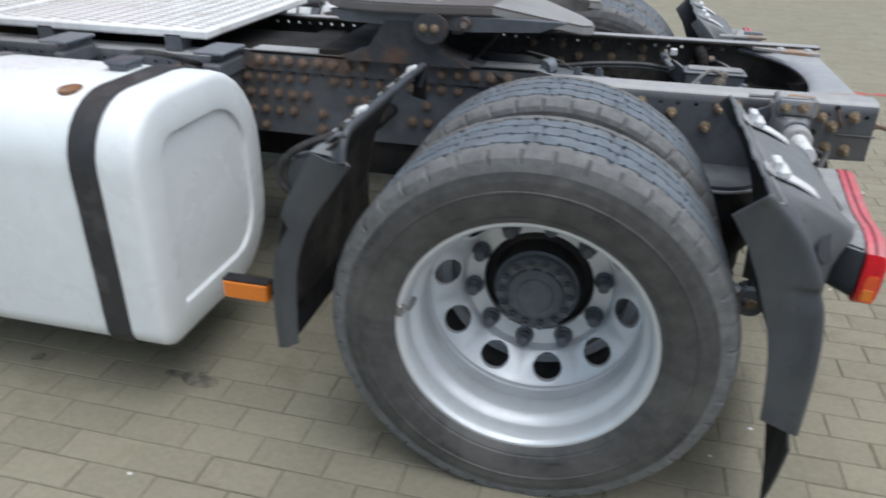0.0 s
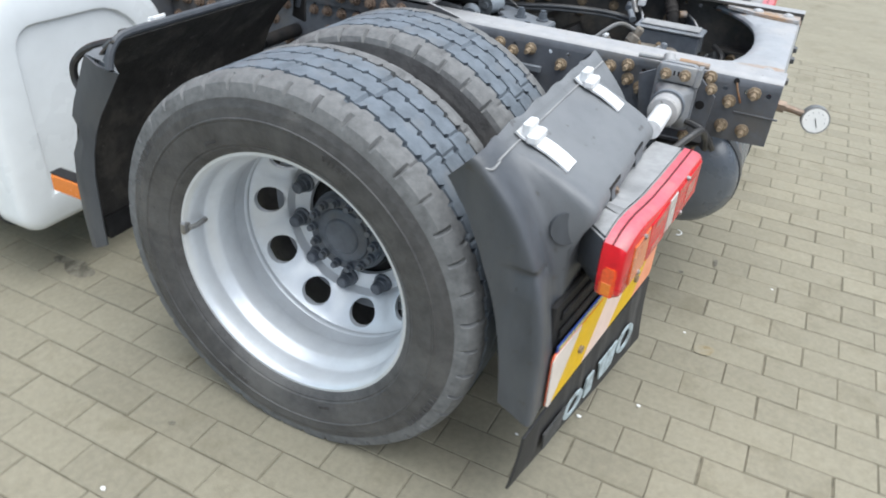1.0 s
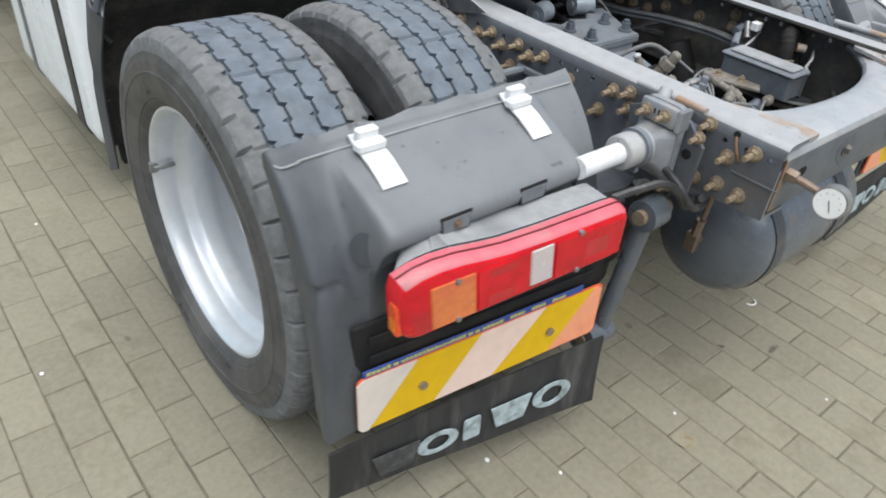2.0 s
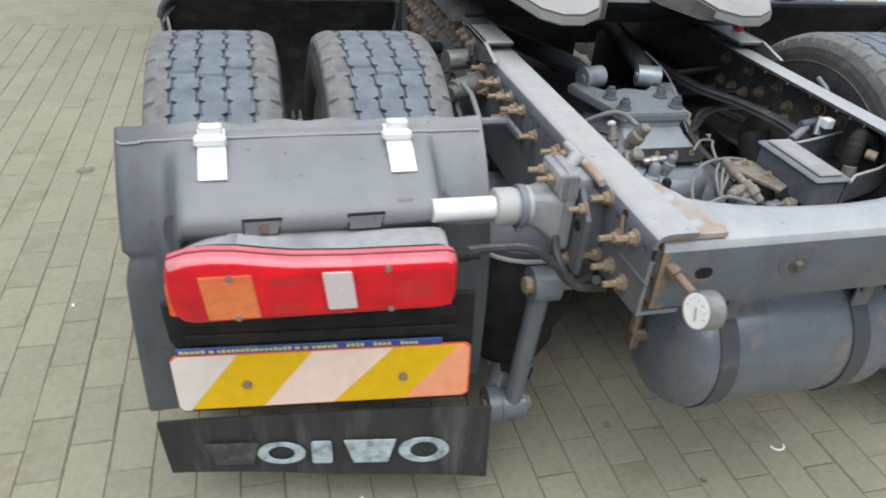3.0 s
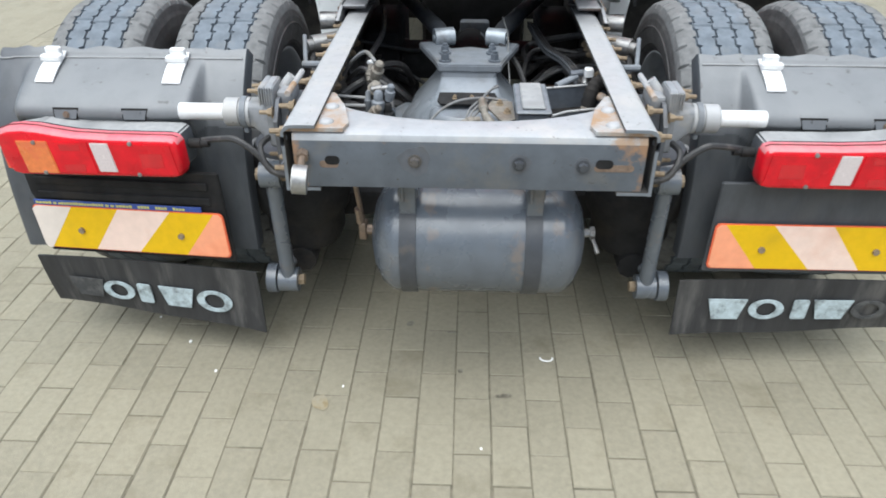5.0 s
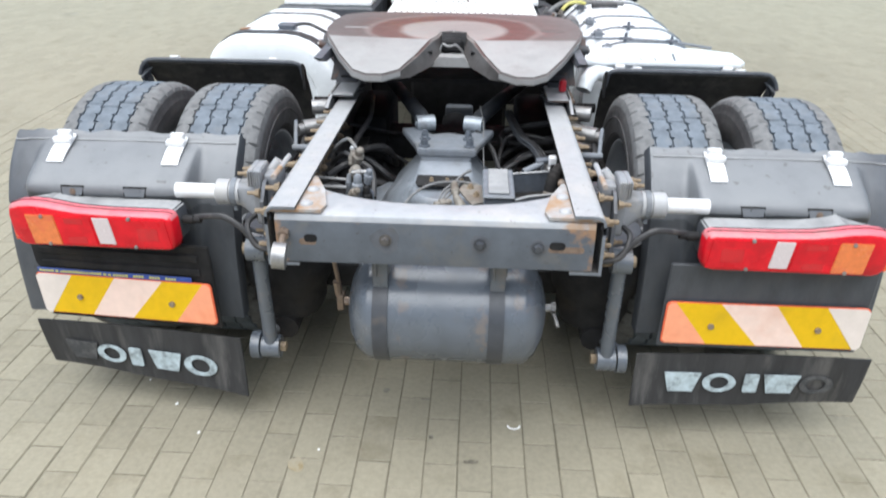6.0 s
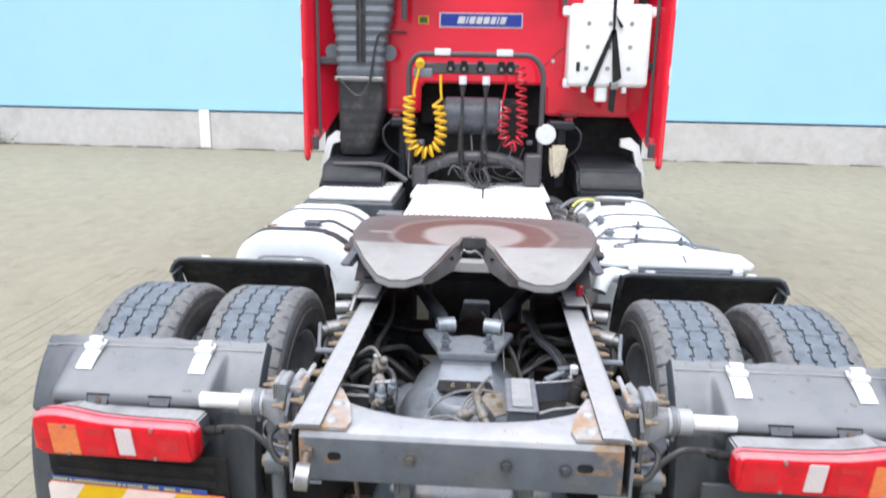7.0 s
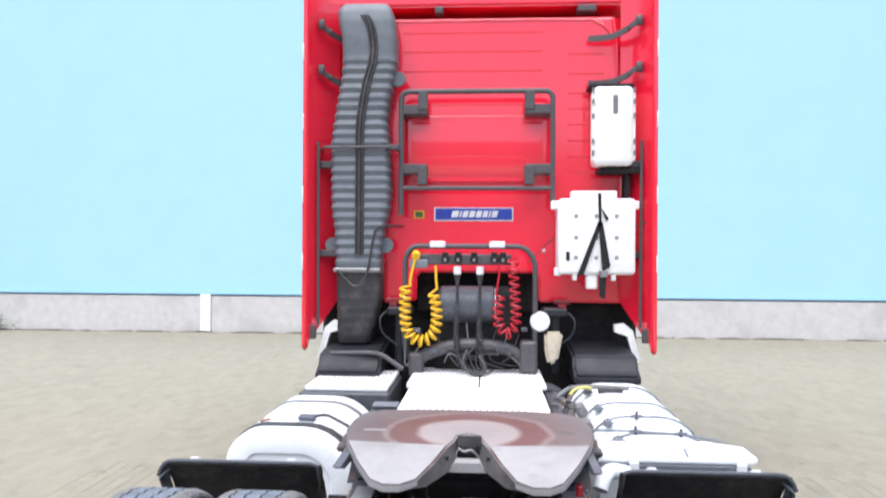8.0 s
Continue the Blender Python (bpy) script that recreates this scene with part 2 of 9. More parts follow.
M_REDDIRTY = mat("dirty_red_floor_paint", (0.22, 0.012, 0.02), 0.5, var=0.25, scale=20, dirt=(0.06, 0.02, 0.02), dirt_scale=9, dirt_amount=0.5, bump=0.1)
M_SNORKEL = mat("grey_intake_plastic", (0.118, 0.137, 0.155), 0.5, var=0.1, scale=18, dirt=(0.15, 0.16, 0.17), dirt_scale=4, dirt_amount=0.35, bump=0.08)
M_PIPE = mat("dark_grey_tube_paint", (0.075, 0.07, 0.075), 0.5, var=0.12, scale=40, bump=0.1)
M_YHOSE = mat("yellow_hose", (0.78, 0.47, 0.015), 0.35, var=0.08, scale=50, bump=0.03, coat=0.2)
M_RHOSE = mat("red_hose", (0.5, 0.015, 0.03), 0.35, var=0.08, scale=50, bump=0.03, coat=0.2)
M_CABLE = mat("black_cable", (0.03, 0.03, 0.032), 0.5, var=0.2, scale=60, dirt=(0.09, 0.085, 0.08), dirt_scale=20, bump=0.1)
M_GREYCABLE = mat("dusty_grey_cable", (0.17, 0.172, 0.175), 0.6, var=0.2, scale=60, dirt=(0.13, 0.12, 0.1), dirt_scale=20, bump=0.1)
M_BRASS = mat("dirty_brass", (0.24, 0.185, 0.145), 0.45, metal=0.6, var=0.25, scale=80, dirt=(0.2, 0.12, 0.07), dirt_scale=40, bump=0.2)
M_CREAM = mat("cream_plastic", (0.84, 0.84, 0.82), 0.45, var=0.06, scale=20, dirt=(0.7, 0.68, 0.62), dirt_scale=8, dirt_amount=0.2, bump=0.05)
M_YELLOWED = mat("yellowed_plastic", (0.56, 0.5, 0.38), 0.5, var=0.1, scale=20, dirt=(0.3, 0.22, 0.13), dirt_scale=14, dirt_amount=0.4, bump=0.08)
M_BONE = mat("dirty_pale_casting", (0.2, 0.185, 0.16), 0.6, metal=0.1, var=0.25, scale=60, dirt=(0.14, 0.11, 0.085), dirt_scale=26, dirt_amount=0.45, bump=0.2)
M_CONCRETE = mat("plinth_concrete", (0.58, 0.57, 0.55), 0.9, var=0.08, scale=6, dirt=(0.46, 0.445, 0.42), dirt_scale=1.4, dirt_amount=0.4, bump=0.3, bump_scale=40)
M_CLAD = mat("light_blue_cladding", (0.4, 0.68, 0.84), 0.55, var=0.02, scale=1.5, dirt=(0.38, 0.66, 0.82), dirt_scale=0.4, dirt_amount=0.3, bump=0.02, bump_scale=5)
M_BLUEGREY = mat("blue_grey_shadow_line", (0.2, 0.3, 0.38), 0.5, var=0.1, scale=3, bump=0.0)
M_LEAF = mat("weed_leaf", (0.05, 0.11, 0.03), 0.6, var=0.3, scale=20, bump=0.0, island="island")
M_RUSTSTAIN = mat("rust_coloured_stain", (0.275, 0.225, 0.135), 0.9, var=0.15, scale=60, dirt=(0.285, 0.262, 0.2), dirt_scale=30, dirt_amount=0.8, bump=0.4, bump_scale=260, spec=0.2)
M_OIL = mat("oil_stain", (0.085, 0.076, 0.058), 0.6, var=0.3, scale=30, dirt=(0.22, 0.207, 0.163), dirt_scale=26, dirt_amount=0.75, bump=0.3)
M_OILFAINT = mat("faint_stain", (0.185, 0.17, 0.13), 0.7, var=0.2, scale=20, dirt=(0.245, 0.228, 0.175), dirt_scale=9, dirt_amount=0.8, bump=0.3)
M_PAPER = mat("white_scrap", (0.8, 0.8, 0.78), 0.6, var=0.05, bump=0.05)
M_REDLINE = mat("worn_red_line_paint", (0.4, 0.1, 0.09), 0.8, var=0.2, scale=60, dirt=(0.27, 0.22, 0.18), dirt_scale=14, dirt_amount=0.5, bump=0.3)


def fifth_wheel_material():
    """Grey steel plate with a ring of red-brown grease round a worn pale middle."""
    m = mat("greased_coupling_plate", (0.16, 0.155, 0.155), 0.42, var=0.15, scale=14, dirt=(0.11, 0.095, 0.09), dirt_scale=7, dirt_amount=0.4, bump=0.15)
    n, l = m.node_tree.nodes, m.node_tree.links
    b = n["Principled BSDF"]
    under = b.inputs["Base Color"].links[0].from_socket
    tc = n.new("ShaderNodeTexCoord")
    off = n.new("ShaderNodeVectorMath")
    off.operation = "SUBTRACT"
    off.inputs[1].default_value = (0, 0.40, 1.04)
    l.new(tc.outputs["Object"], off.inputs[0])
    wob = n.new("ShaderNodeTexNoise")
    wob.inputs["Scale"].default_value = 6.0
    l.new(tc.outputs["Object"], wob.inputs["Vector"])
    length = n.new("ShaderNodeVectorMath")
    length.operation = "LENGTH"
    l.new(off.outputs["Vector"], length.inputs[0])
    add = n.new("ShaderNodeMath")
    add.operation = "MULTIPLY_ADD"
    add.inputs[1].default_value = 0.045
    l.new(wob.outputs["Fac"], add.inputs[0])
    l.new(length.outputs["Value"], add.inputs[2])
    cr = n.new("ShaderNodeValToRGB")
    e = cr.color_ramp.elements
    e[0].position, e[0].color = 0.0, (0.27, 0.255, 0.245, 1)
    e[1].position, e[1].color = 0.215, (0.30, 0.275, 0.26, 1)
    for p, c in ((0.245, (0.13, 0.072, 0.062, 1)), (0.33, (0.125, 0.072, 0.064, 1)), (0.352, (0.21, 0.175, 0.165, 1)), (0.375, (0.125, 0.098, 0.092, 1)), (0.5, (0.135, 0.118, 0.115, 1))):
        x = e.new(p)
        x.color = c
    l.new(add.outputs["Value"], cr.inputs["Fac"])
    fac = n.new("ShaderNodeMapRange")
    fac.inputs["From Min"].default_value, fac.inputs["From Max"].default_value = 0.50, 0.62
    fac.inputs["To Min"].default_value, fac.inputs["To Max"].default_value = 0.9, 0.0
    l.new(add.outputs["Value"], fac.inputs["Value"])
    mix = n.new("ShaderNodeMix")
    mix.data_type = "RGBA"
    l.new(fac.outputs["Result"], mix.inputs["Factor"])
    l.new(under, mix.inputs["A"])
    l.new(cr.outputs["Color"], mix.inputs["B"])
    l.new(mix.outputs["Result"], b.inputs["Base Color"])
    return m


M_THROAT = mat("greasy_throat_steel", (0.085, 0.08, 0.078), 0.45, var=0.25, scale=14, dirt=(0.05, 0.042, 0.04), dirt_scale=8, dirt_amount=0.4, bump=0.2)
M_RAMP = mat("worn_bare_ramp_steel", (0.30, 0.30, 0.297), 0.5, spec=0.4, var=0.12, scale=12, dirt=(0.2, 0.19, 0.185), dirt_scale=6, dirt_amount=0.4, bump=0.1)
M_FIFTH = fifth_wheel_material()


def rust_near_ends(m, x0, x1, z0, z1, colour=(0.26, 0.155, 0.09)):
    """Rust that flakes through the paint towards the ends and the top edge of a beam along x."""
    n, l = m.node_tree.nodes, m.node_tree.links
    b = n["Principled BSDF"]
    paint = b.inputs["Base Color"].links[0].from_socket
    tc, sep = n.new("ShaderNodeTexCoord"), n.new("ShaderNodeSeparateXYZ")
    l.new(tc.outputs["Object"], sep.inputs[0])

    def math_node(op, a, c=None):
        q = n.new("ShaderNodeMath")
        q.operation = op
        l.new(a, q.inputs[0])
        if c is not None:
            l.new(c, q.inputs[1])
        return q.outputs[0]

    def span(src, lo, hi, a, c):
        r = n.new("ShaderNodeMapRange")
        r.inputs["From Min"].default_value, r.inputs["From Max"].default_value = lo, hi
        r.inputs["To Min"].default_value, r.inputs["To Max"].default_value = a, c
        l.new(src, r.inputs["Value"])
        return r.outputs["Result"]
    ends = span(math_node("ABSOLUTE", sep.outputs["X"]), x0, x1, 0.0, 0.22)
    edge = span(sep.outputs["Z"], z0, z1, 0.0, 0.12)
    t = n.new("ShaderNodeTexNoise")
    t.inputs["Scale"].default_value, t.inputs["Detail"].default_value, t.inputs["Roughness"].default_value = 13.0, 9.0, 0.66
    l.new(tc.outputs["Object"], t.inputs["Vector"])
    mask = span(math_node("ADD", math_node("MULTIPLY", ends, ends), math_node("ADD", t.outputs["Fac"], math_node("ADD", ends, edge))), 0.70, 0.80, 0.0, 0.92)
    mix = n.new("ShaderNodeMix")
    mix.data_type = "RGBA"
    l.new(mask, mix.inputs["Factor"])
    l.new(paint, mix.inputs["A"])
    mix.inputs["B"].default_value = (*colour, 1)
    l.new(mix.outputs["Result"], b.inputs["Base Color"])
    return m




def rust_beside_straps(m, centres, colour=(0.205, 0.16, 0.13)):
    """Rubbed rusty patches beside the straps of a tank along x."""
    n, l = m.node_tree.nodes, m.node_tree.links
    b = n["Principled BSDF"]
    paint = b.inputs["Base Color"].links[0].from_socket
    tc, sep = n.new("ShaderNodeTexCoord"), n.new("ShaderNodeSeparateXYZ")
    l.new(tc.outputs["Object"], sep.inputs[0])
    t = n.new("ShaderNodeTexNoise")
    t.inputs["Scale"].default_value, t.inputs["Detail"].default_value, t.inputs["Roughness"].default_value = 9.0, 8.0, 0.62
    l.new(tc.outputs["Object"], t.inputs["Vector"])
    for x0 in centres:
        away = n.new("ShaderNodeMath")
        away.operation = "SUBTRACT"
        l.new(sep.outputs["X"], away.inputs[0])
        away.inputs[1].default_value = x0
        size = n.new("ShaderNodeMath")
        size.operation = "ABSOLUTE"
        l.new(away.outputs[0], size.inputs[0])
        near = n.new("ShaderNodeMapRange")
        near.inputs["From Min"].default_value, near.inputs["From Max"].default_value = 0.0, 0.055
        near.inputs["To Min"].default_value, near.inputs["To Max"].default_value = 0.16, 0.0
        l.new(size.outputs[0], near.inputs["Value"])
        total = n.new("ShaderNodeMath")
        l.new(near.outputs["Result"], total.inputs[0])
        l.new(t.outputs["Fac"], total.inputs[1])
        mask = n.new("ShaderNodeMapRange")
        mask.inputs["From Min"].default_value, mask.inputs["From Max"].default_value = 0.67, 0.72
        mask.inputs["To Max"].default_value = 0.5
        l.new(total.outputs[0], mask.inputs["Value"])
        mix = n.new("ShaderNodeMix")
        mix.data_type = "RGBA"
        l.new(mask.outputs["Result"], mix.inputs["Factor"])
        l.new(paint, mix.inputs["A"])
        mix.inputs["B"].default_value = (*colour, 1)
        paint = mix.outputs["Result"]
    l.new(paint, b.inputs["Base Color"])
    return m


M_AIRTANK = rust_beside_straps(mat("dark_grey_air_tank_paint", (0.105, 0.121, 0.144), 0.28, var=0.12, scale=20, dirt=(0.16, 0.15, 0.14), dirt_scale=6, dirt_amount=0.15, bump=0.06, bump_scale=120, spec=0.8), (-0.095, 0.135, 0.225))
# One paint in two tones: dark face, pale top, daylight put into colour.
M_CROSS = rust_near_ends(mat("crossmember_paint_shaded", (0.088, 0.1, 0.117), 0.42, var=0.14, scale=20, dirt=(0.13, 0.125, 0.115), dirt_scale=6, dirt_amount=0.35, specks=(0.05, 0.045, 0.04), bump=0.1), 0.27, 0.41, 0.77, 0.81)
M_CROSSTOP = rust_near_ends(mat("crossmember_paint_lit", (0.34, 0.355, 0.375), 0.42, var=0.1, scale=24, dirt=(0.42, 0.41, 0.4), dirt_scale=9, dirt_amount=0.4, specks=(0.15, 0.14, 0.13), bump=0.12), 0.215, 0.36, 2.0, 3.0, (0.36, 0.25, 0.165))


def paler_upper_sheet(m, colour=(0.178, 0.187, 0.197), x=(1.26, 1.12), z=(0.66, 0.755)):
    """Paler tone on the upper sheet of a guard, thinning out in streaks towards its outer end and its foot."""
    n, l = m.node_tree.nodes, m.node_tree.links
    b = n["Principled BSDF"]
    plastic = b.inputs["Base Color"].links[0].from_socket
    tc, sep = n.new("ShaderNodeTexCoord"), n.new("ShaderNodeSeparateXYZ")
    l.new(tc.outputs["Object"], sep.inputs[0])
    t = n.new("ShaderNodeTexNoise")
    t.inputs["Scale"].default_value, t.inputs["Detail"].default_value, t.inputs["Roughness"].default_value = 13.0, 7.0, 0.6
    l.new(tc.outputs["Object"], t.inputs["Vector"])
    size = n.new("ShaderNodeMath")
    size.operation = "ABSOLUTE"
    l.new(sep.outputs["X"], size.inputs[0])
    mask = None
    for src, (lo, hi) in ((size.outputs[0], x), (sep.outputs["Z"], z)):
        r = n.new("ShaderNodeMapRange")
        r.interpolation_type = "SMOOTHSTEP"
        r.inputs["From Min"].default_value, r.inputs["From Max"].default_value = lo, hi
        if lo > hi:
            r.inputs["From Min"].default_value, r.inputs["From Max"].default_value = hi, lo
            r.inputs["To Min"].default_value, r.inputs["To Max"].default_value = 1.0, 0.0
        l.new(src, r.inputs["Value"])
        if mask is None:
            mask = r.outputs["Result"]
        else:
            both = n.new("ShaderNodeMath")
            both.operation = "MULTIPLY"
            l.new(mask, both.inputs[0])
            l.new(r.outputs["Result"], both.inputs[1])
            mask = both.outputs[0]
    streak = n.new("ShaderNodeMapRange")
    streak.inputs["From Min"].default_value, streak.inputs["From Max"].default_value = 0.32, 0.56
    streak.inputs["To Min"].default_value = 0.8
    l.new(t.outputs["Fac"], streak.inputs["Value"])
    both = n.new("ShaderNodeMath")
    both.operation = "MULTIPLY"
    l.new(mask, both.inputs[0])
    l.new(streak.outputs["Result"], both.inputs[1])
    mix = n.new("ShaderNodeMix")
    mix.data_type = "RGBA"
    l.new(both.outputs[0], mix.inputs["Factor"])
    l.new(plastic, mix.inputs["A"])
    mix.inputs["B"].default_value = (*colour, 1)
    # splash spots of dried dirt
    spots = n.new("ShaderNodeTexNoise")
    spots.inputs["Scale"].default_value, spots.inputs["Detail"].default_value = 34.0, 3.0
    l.new(tc.outputs["Object"], spots.inputs["Vector"])
    where = n.new("ShaderNodeMapRange")
    where.inputs["From Min"].default_value, where.inputs["From Max"].default_value, where.inputs["To Max"].default_value = 0.66, 0.72, 0.6
    l.new(spots.outputs["Fac"], where.inputs["Value"])
    dirty = n.new("ShaderNodeMix")
    dirty.data_type = "RGBA"
    l.new(where.outputs["Result"], dirty.inputs["Factor"])
    l.new(mix.outputs["Result"], dirty.inputs["A"])
    dirty.inputs["B"].default_value = (0.06, 0.057, 0.052, 1)
    l.new(dirty.outputs["Result"], b.inputs["Base Color"])
    return m


M_GUARD = paler_upper_sheet(mat("weathered_guard_plastic", (0.07, 0.077, 0.089), 0.47, var=0.18, scale=22, dirt=(0.09, 0.095, 0.102), dirt_scale=6, dirt_amount=0.35, specks=(0.045, 0.047, 0.05), bump=0.14, bump_scale=320, stretch=(1, 1, 0.4)))

# ---- building tools ----


def bm_new():
    return bmesh.new()


def box(bm, lo, hi, bevel=0.0, m=None, seg=1):
    lo, hi = Vector(lo), Vector(hi)
    made = bmesh.ops.create_cube(bm, size=1.0, matrix=Matrix.Translation((lo + hi) / 2) @ Matrix.Diagonal((*(hi - lo), 1)))["verts"]
    if bevel:
        edges = {e for v in made for e in v.link_edges}
        out = bmesh.ops.bevel(bm, geom=list(edges), offset=bevel, segments=seg, affect="EDGES", profile=0.5)
        made = list({v for f in out["faces"] for v in f.verts} | {v for v in made if v.is_valid})
    if m:
        bmesh.ops.transform(bm, matrix=m, verts=made)
    return made


def rod(bm, p0, p1, r, r1=None, seg=16):
    """A round bar from p0 to p1."""
    p0, p1 = Vector(p0), Vector(p1)
    d = p1 - p0
    m = Matrix.Translation((p0 + p1) / 2) @ d.to_track_quat("Z", "Y").to_matrix().to_4x4()
    return bmesh.ops.create_cone(bm, cap_ends=True, segments=seg, radius1=r, radius2=r if r1 is None else r1, depth=d.length, matrix=m)["verts"]


def tube(bm, pts, r, seg=8, cap=True, radii=None):
    """A round tube along a line of points."""
    pts = [Vector(p) for p in pts]
    rings, up = [], None
    for i, p in enumerate(pts):
        d = (pts[min(i + 1, len(pts) - 1)] - pts[max(i - 1, 0)]).normalized()
        if up is None:
            up = d.orthogonal().normalized()
        up = (up - d * up.dot(d)).normalized()
        side = d.cross(up)
        rr = radii[i] if radii else r
        rings.append([bm.verts.new(p + rr * (math.cos(a) * up + math.sin(a) * side)) for a in (2 * math.pi * k / seg for k in range(seg))])
    for a, b in zip(rings, rings[1:]):
        for k in range(seg):
            bm.faces.new((a[k], a[(k + 1) % seg], b[(k + 1) % seg], b[k]))
    if cap:
        bm.faces.new(rings[0][::-1])
        bm.faces.new(rings[-1])


def smooth_line(pts, n=8):
    """More points along a curve through pts."""
    pts = [Vector(p) for p in pts]
    out = []
    for i in range(len(pts) - 1):
        p0, p1, p2, p3 = pts[max(i - 1, 0)], pts[i], pts[i + 1], pts[min(i + 2, len(pts) - 1)]
        for k in range(n):
            t = k / n
            out.append(0.5 * (2 * p1 + (p2 - p0) * t + (2 * p0 - 5 * p1 + 4 * p2 - p3) * t * t + (3 * p1 - p0 - 3 * p2 + p3) * t ** 3))
    return out + [pts[-1]]


def bend(pts, r=0.05, n=5):
    """The line with its corners rounded."""
    pts = [Vector(p) for p in pts]
    out = [pts[0]]
    for a, b, c in zip(pts, pts[1:], pts[2:]):
        u, v = (a - b), (c - b)
        k = min(r, u.length * 0.45, v.length * 0.45)
        p, q = b + u.normalized() * k, b + v.normalized() * k
        out += [(1 - t) ** 2 * p + 2 * t * (1 - t) * b + t * t * q for t in (i / n for i in range(n + 1))]
    return out + [pts[-1]]


def prism(bm, poly, axis, a, b):
    """A flat outline (pairs) pulled along an axis from a to b. Pairs are the other two axes in x, y, z order."""
    def at(p, v):
        q = list(p)
        q.insert("xyz".index(axis), v)
        return q
    lo, hi = [bm.verts.new(at(p, a)) for p in poly], [bm.verts.new(at(p, b)) for p in poly]
    n = len(poly)
    fs = [bm.faces.new(lo[::-1]), bm.faces.new(hi)]
    fs += [bm.faces.new((lo[i], lo[(i + 1) % n], hi[(i + 1) % n], hi[i])) for i in range(n)]
    bmesh.ops.recalc_face_normals(bm, faces=fs)
    return lo + hi


def lathe(bm, prof, seg=64, centre=(0, 0, 0), closed=False):
    """A profile of (x, radius) turned round the x axis through centre."""
    c = Vector(centre)
    rings = [[bm.verts.new(c + Vector((x, r * math.cos(2 * math.pi * k / seg), r * math.sin(2 * math.pi * k / seg)))) for k in range(seg)] if r > 1e-5
             else [bm.verts.new(c + Vector((x, 0, 0)))] for x, r in prof]
    pairs = list(zip(rings, rings[1:])) + ([(rings[-1], rings[0])] if closed else [])
    for a, b in pairs:
        for k in range(seg):
            j = (k + 1) % seg
            vs = [a[k % len(a)], a[j % len(a)], b[j % len(b)], b[k % len(b)]]
            vs = list(dict.fromkeys(vs))
            if len(vs) > 2:
                bm.faces.new(vs)


def rounded(x0, x1, z0, z1, r, n=5):
    """A rounded rectangle's outline; r: one radius, or four from the low x, low z corner round by high x, low z."""
    rs = r if isinstance(r, (tuple, list)) else (r,) * 4
    out = []
    for (cx, cz, a0), q in zip(((x0, z0, 180), (x1, z0, 270), (x1, z1, 0), (x0, z1, 90)), rs):
        ox, oz = cx + (q if cx == x0 else -q), cz + (q if cz == z0 else -q)
        out += [(ox + q * math.cos(radians(a0 + 90 * i / n)), oz + q * math.sin(radians(a0 + 90 * i / n))) for i in range(n + 1)]
    return out


def flip(bm):
    """The same thing on the truck's other side."""
    bmesh.ops.scale(bm, vec=(-1, 1, 1), verts=bm.verts)
    bmesh.ops.reverse_faces(bm, faces=bm.faces)


def skin(bm, rows, thick):
    """A shell over rows of points, with thickness."""
    grid = [[bm.verts.new(p) for p in r] for r in rows]
    for a, b in zip(grid, grid[1:]):
        for i in range(len(a) - 1):
            bm.faces.new((a[i], a[i + 1], b[i + 1], b[i]))
    bmesh.ops.recalc_face_normals(bm, faces=bm.faces)
    bmesh.ops.solidify(bm, geom=list(bm.faces), thickness=thick)
    bmesh.ops.recalc_face_normals(bm, faces=bm.faces)


def mesh_of(name, bm, material, angle=35, fix=False):
    if fix:
        bmesh.ops.recalc_face_normals(bm, faces=bm.faces)
    me = bpy.data.meshes.new(name)
    bm.to_mesh(me)
    bm.free()
    for x in material if isinstance(material, (list, tuple)) else (material,):
        me.materials.append(x)
    me.polygons.foreach_set("use_smooth", [True] * len(me.polygons))
    me.set_sharp_from_angle(angle=radians(angle))
    return me


def part(name, bm, material, parent, label="", m=None, angle=35, fix=False):
    """One mesh under a thing or a part. bm: a bmesh, or a mesh that alike parts share."""
    me = bm if isinstance(bm, bpy.types.Mesh) else mesh_of(name, bm, material, angle, fix)
    ob = new(name, me)
    ob.parent = parent
    if m is not None:
        ob.matrix_basis = m
    return tagged(ob, label)


# ---- the place: ground and the hall's wall ----
PW, PL = 0.1008, 0.2016          # a paver's pitch across and along
X_JOINT, Y_JOINT = -0.024, -0.733


def ground():
    bm = bm_new()
    bmesh.ops.create_grid(bm, x_segments=2, y_segments=2, size=200, matrix=Matrix.Translation((0, 0, -0.0028)))
    ob = new("ground", mesh_of("ground", bm, M_SAND))
    return tagged(ob, "sandy joint bed under a beige concrete paver yard", "ground", kind="structure")


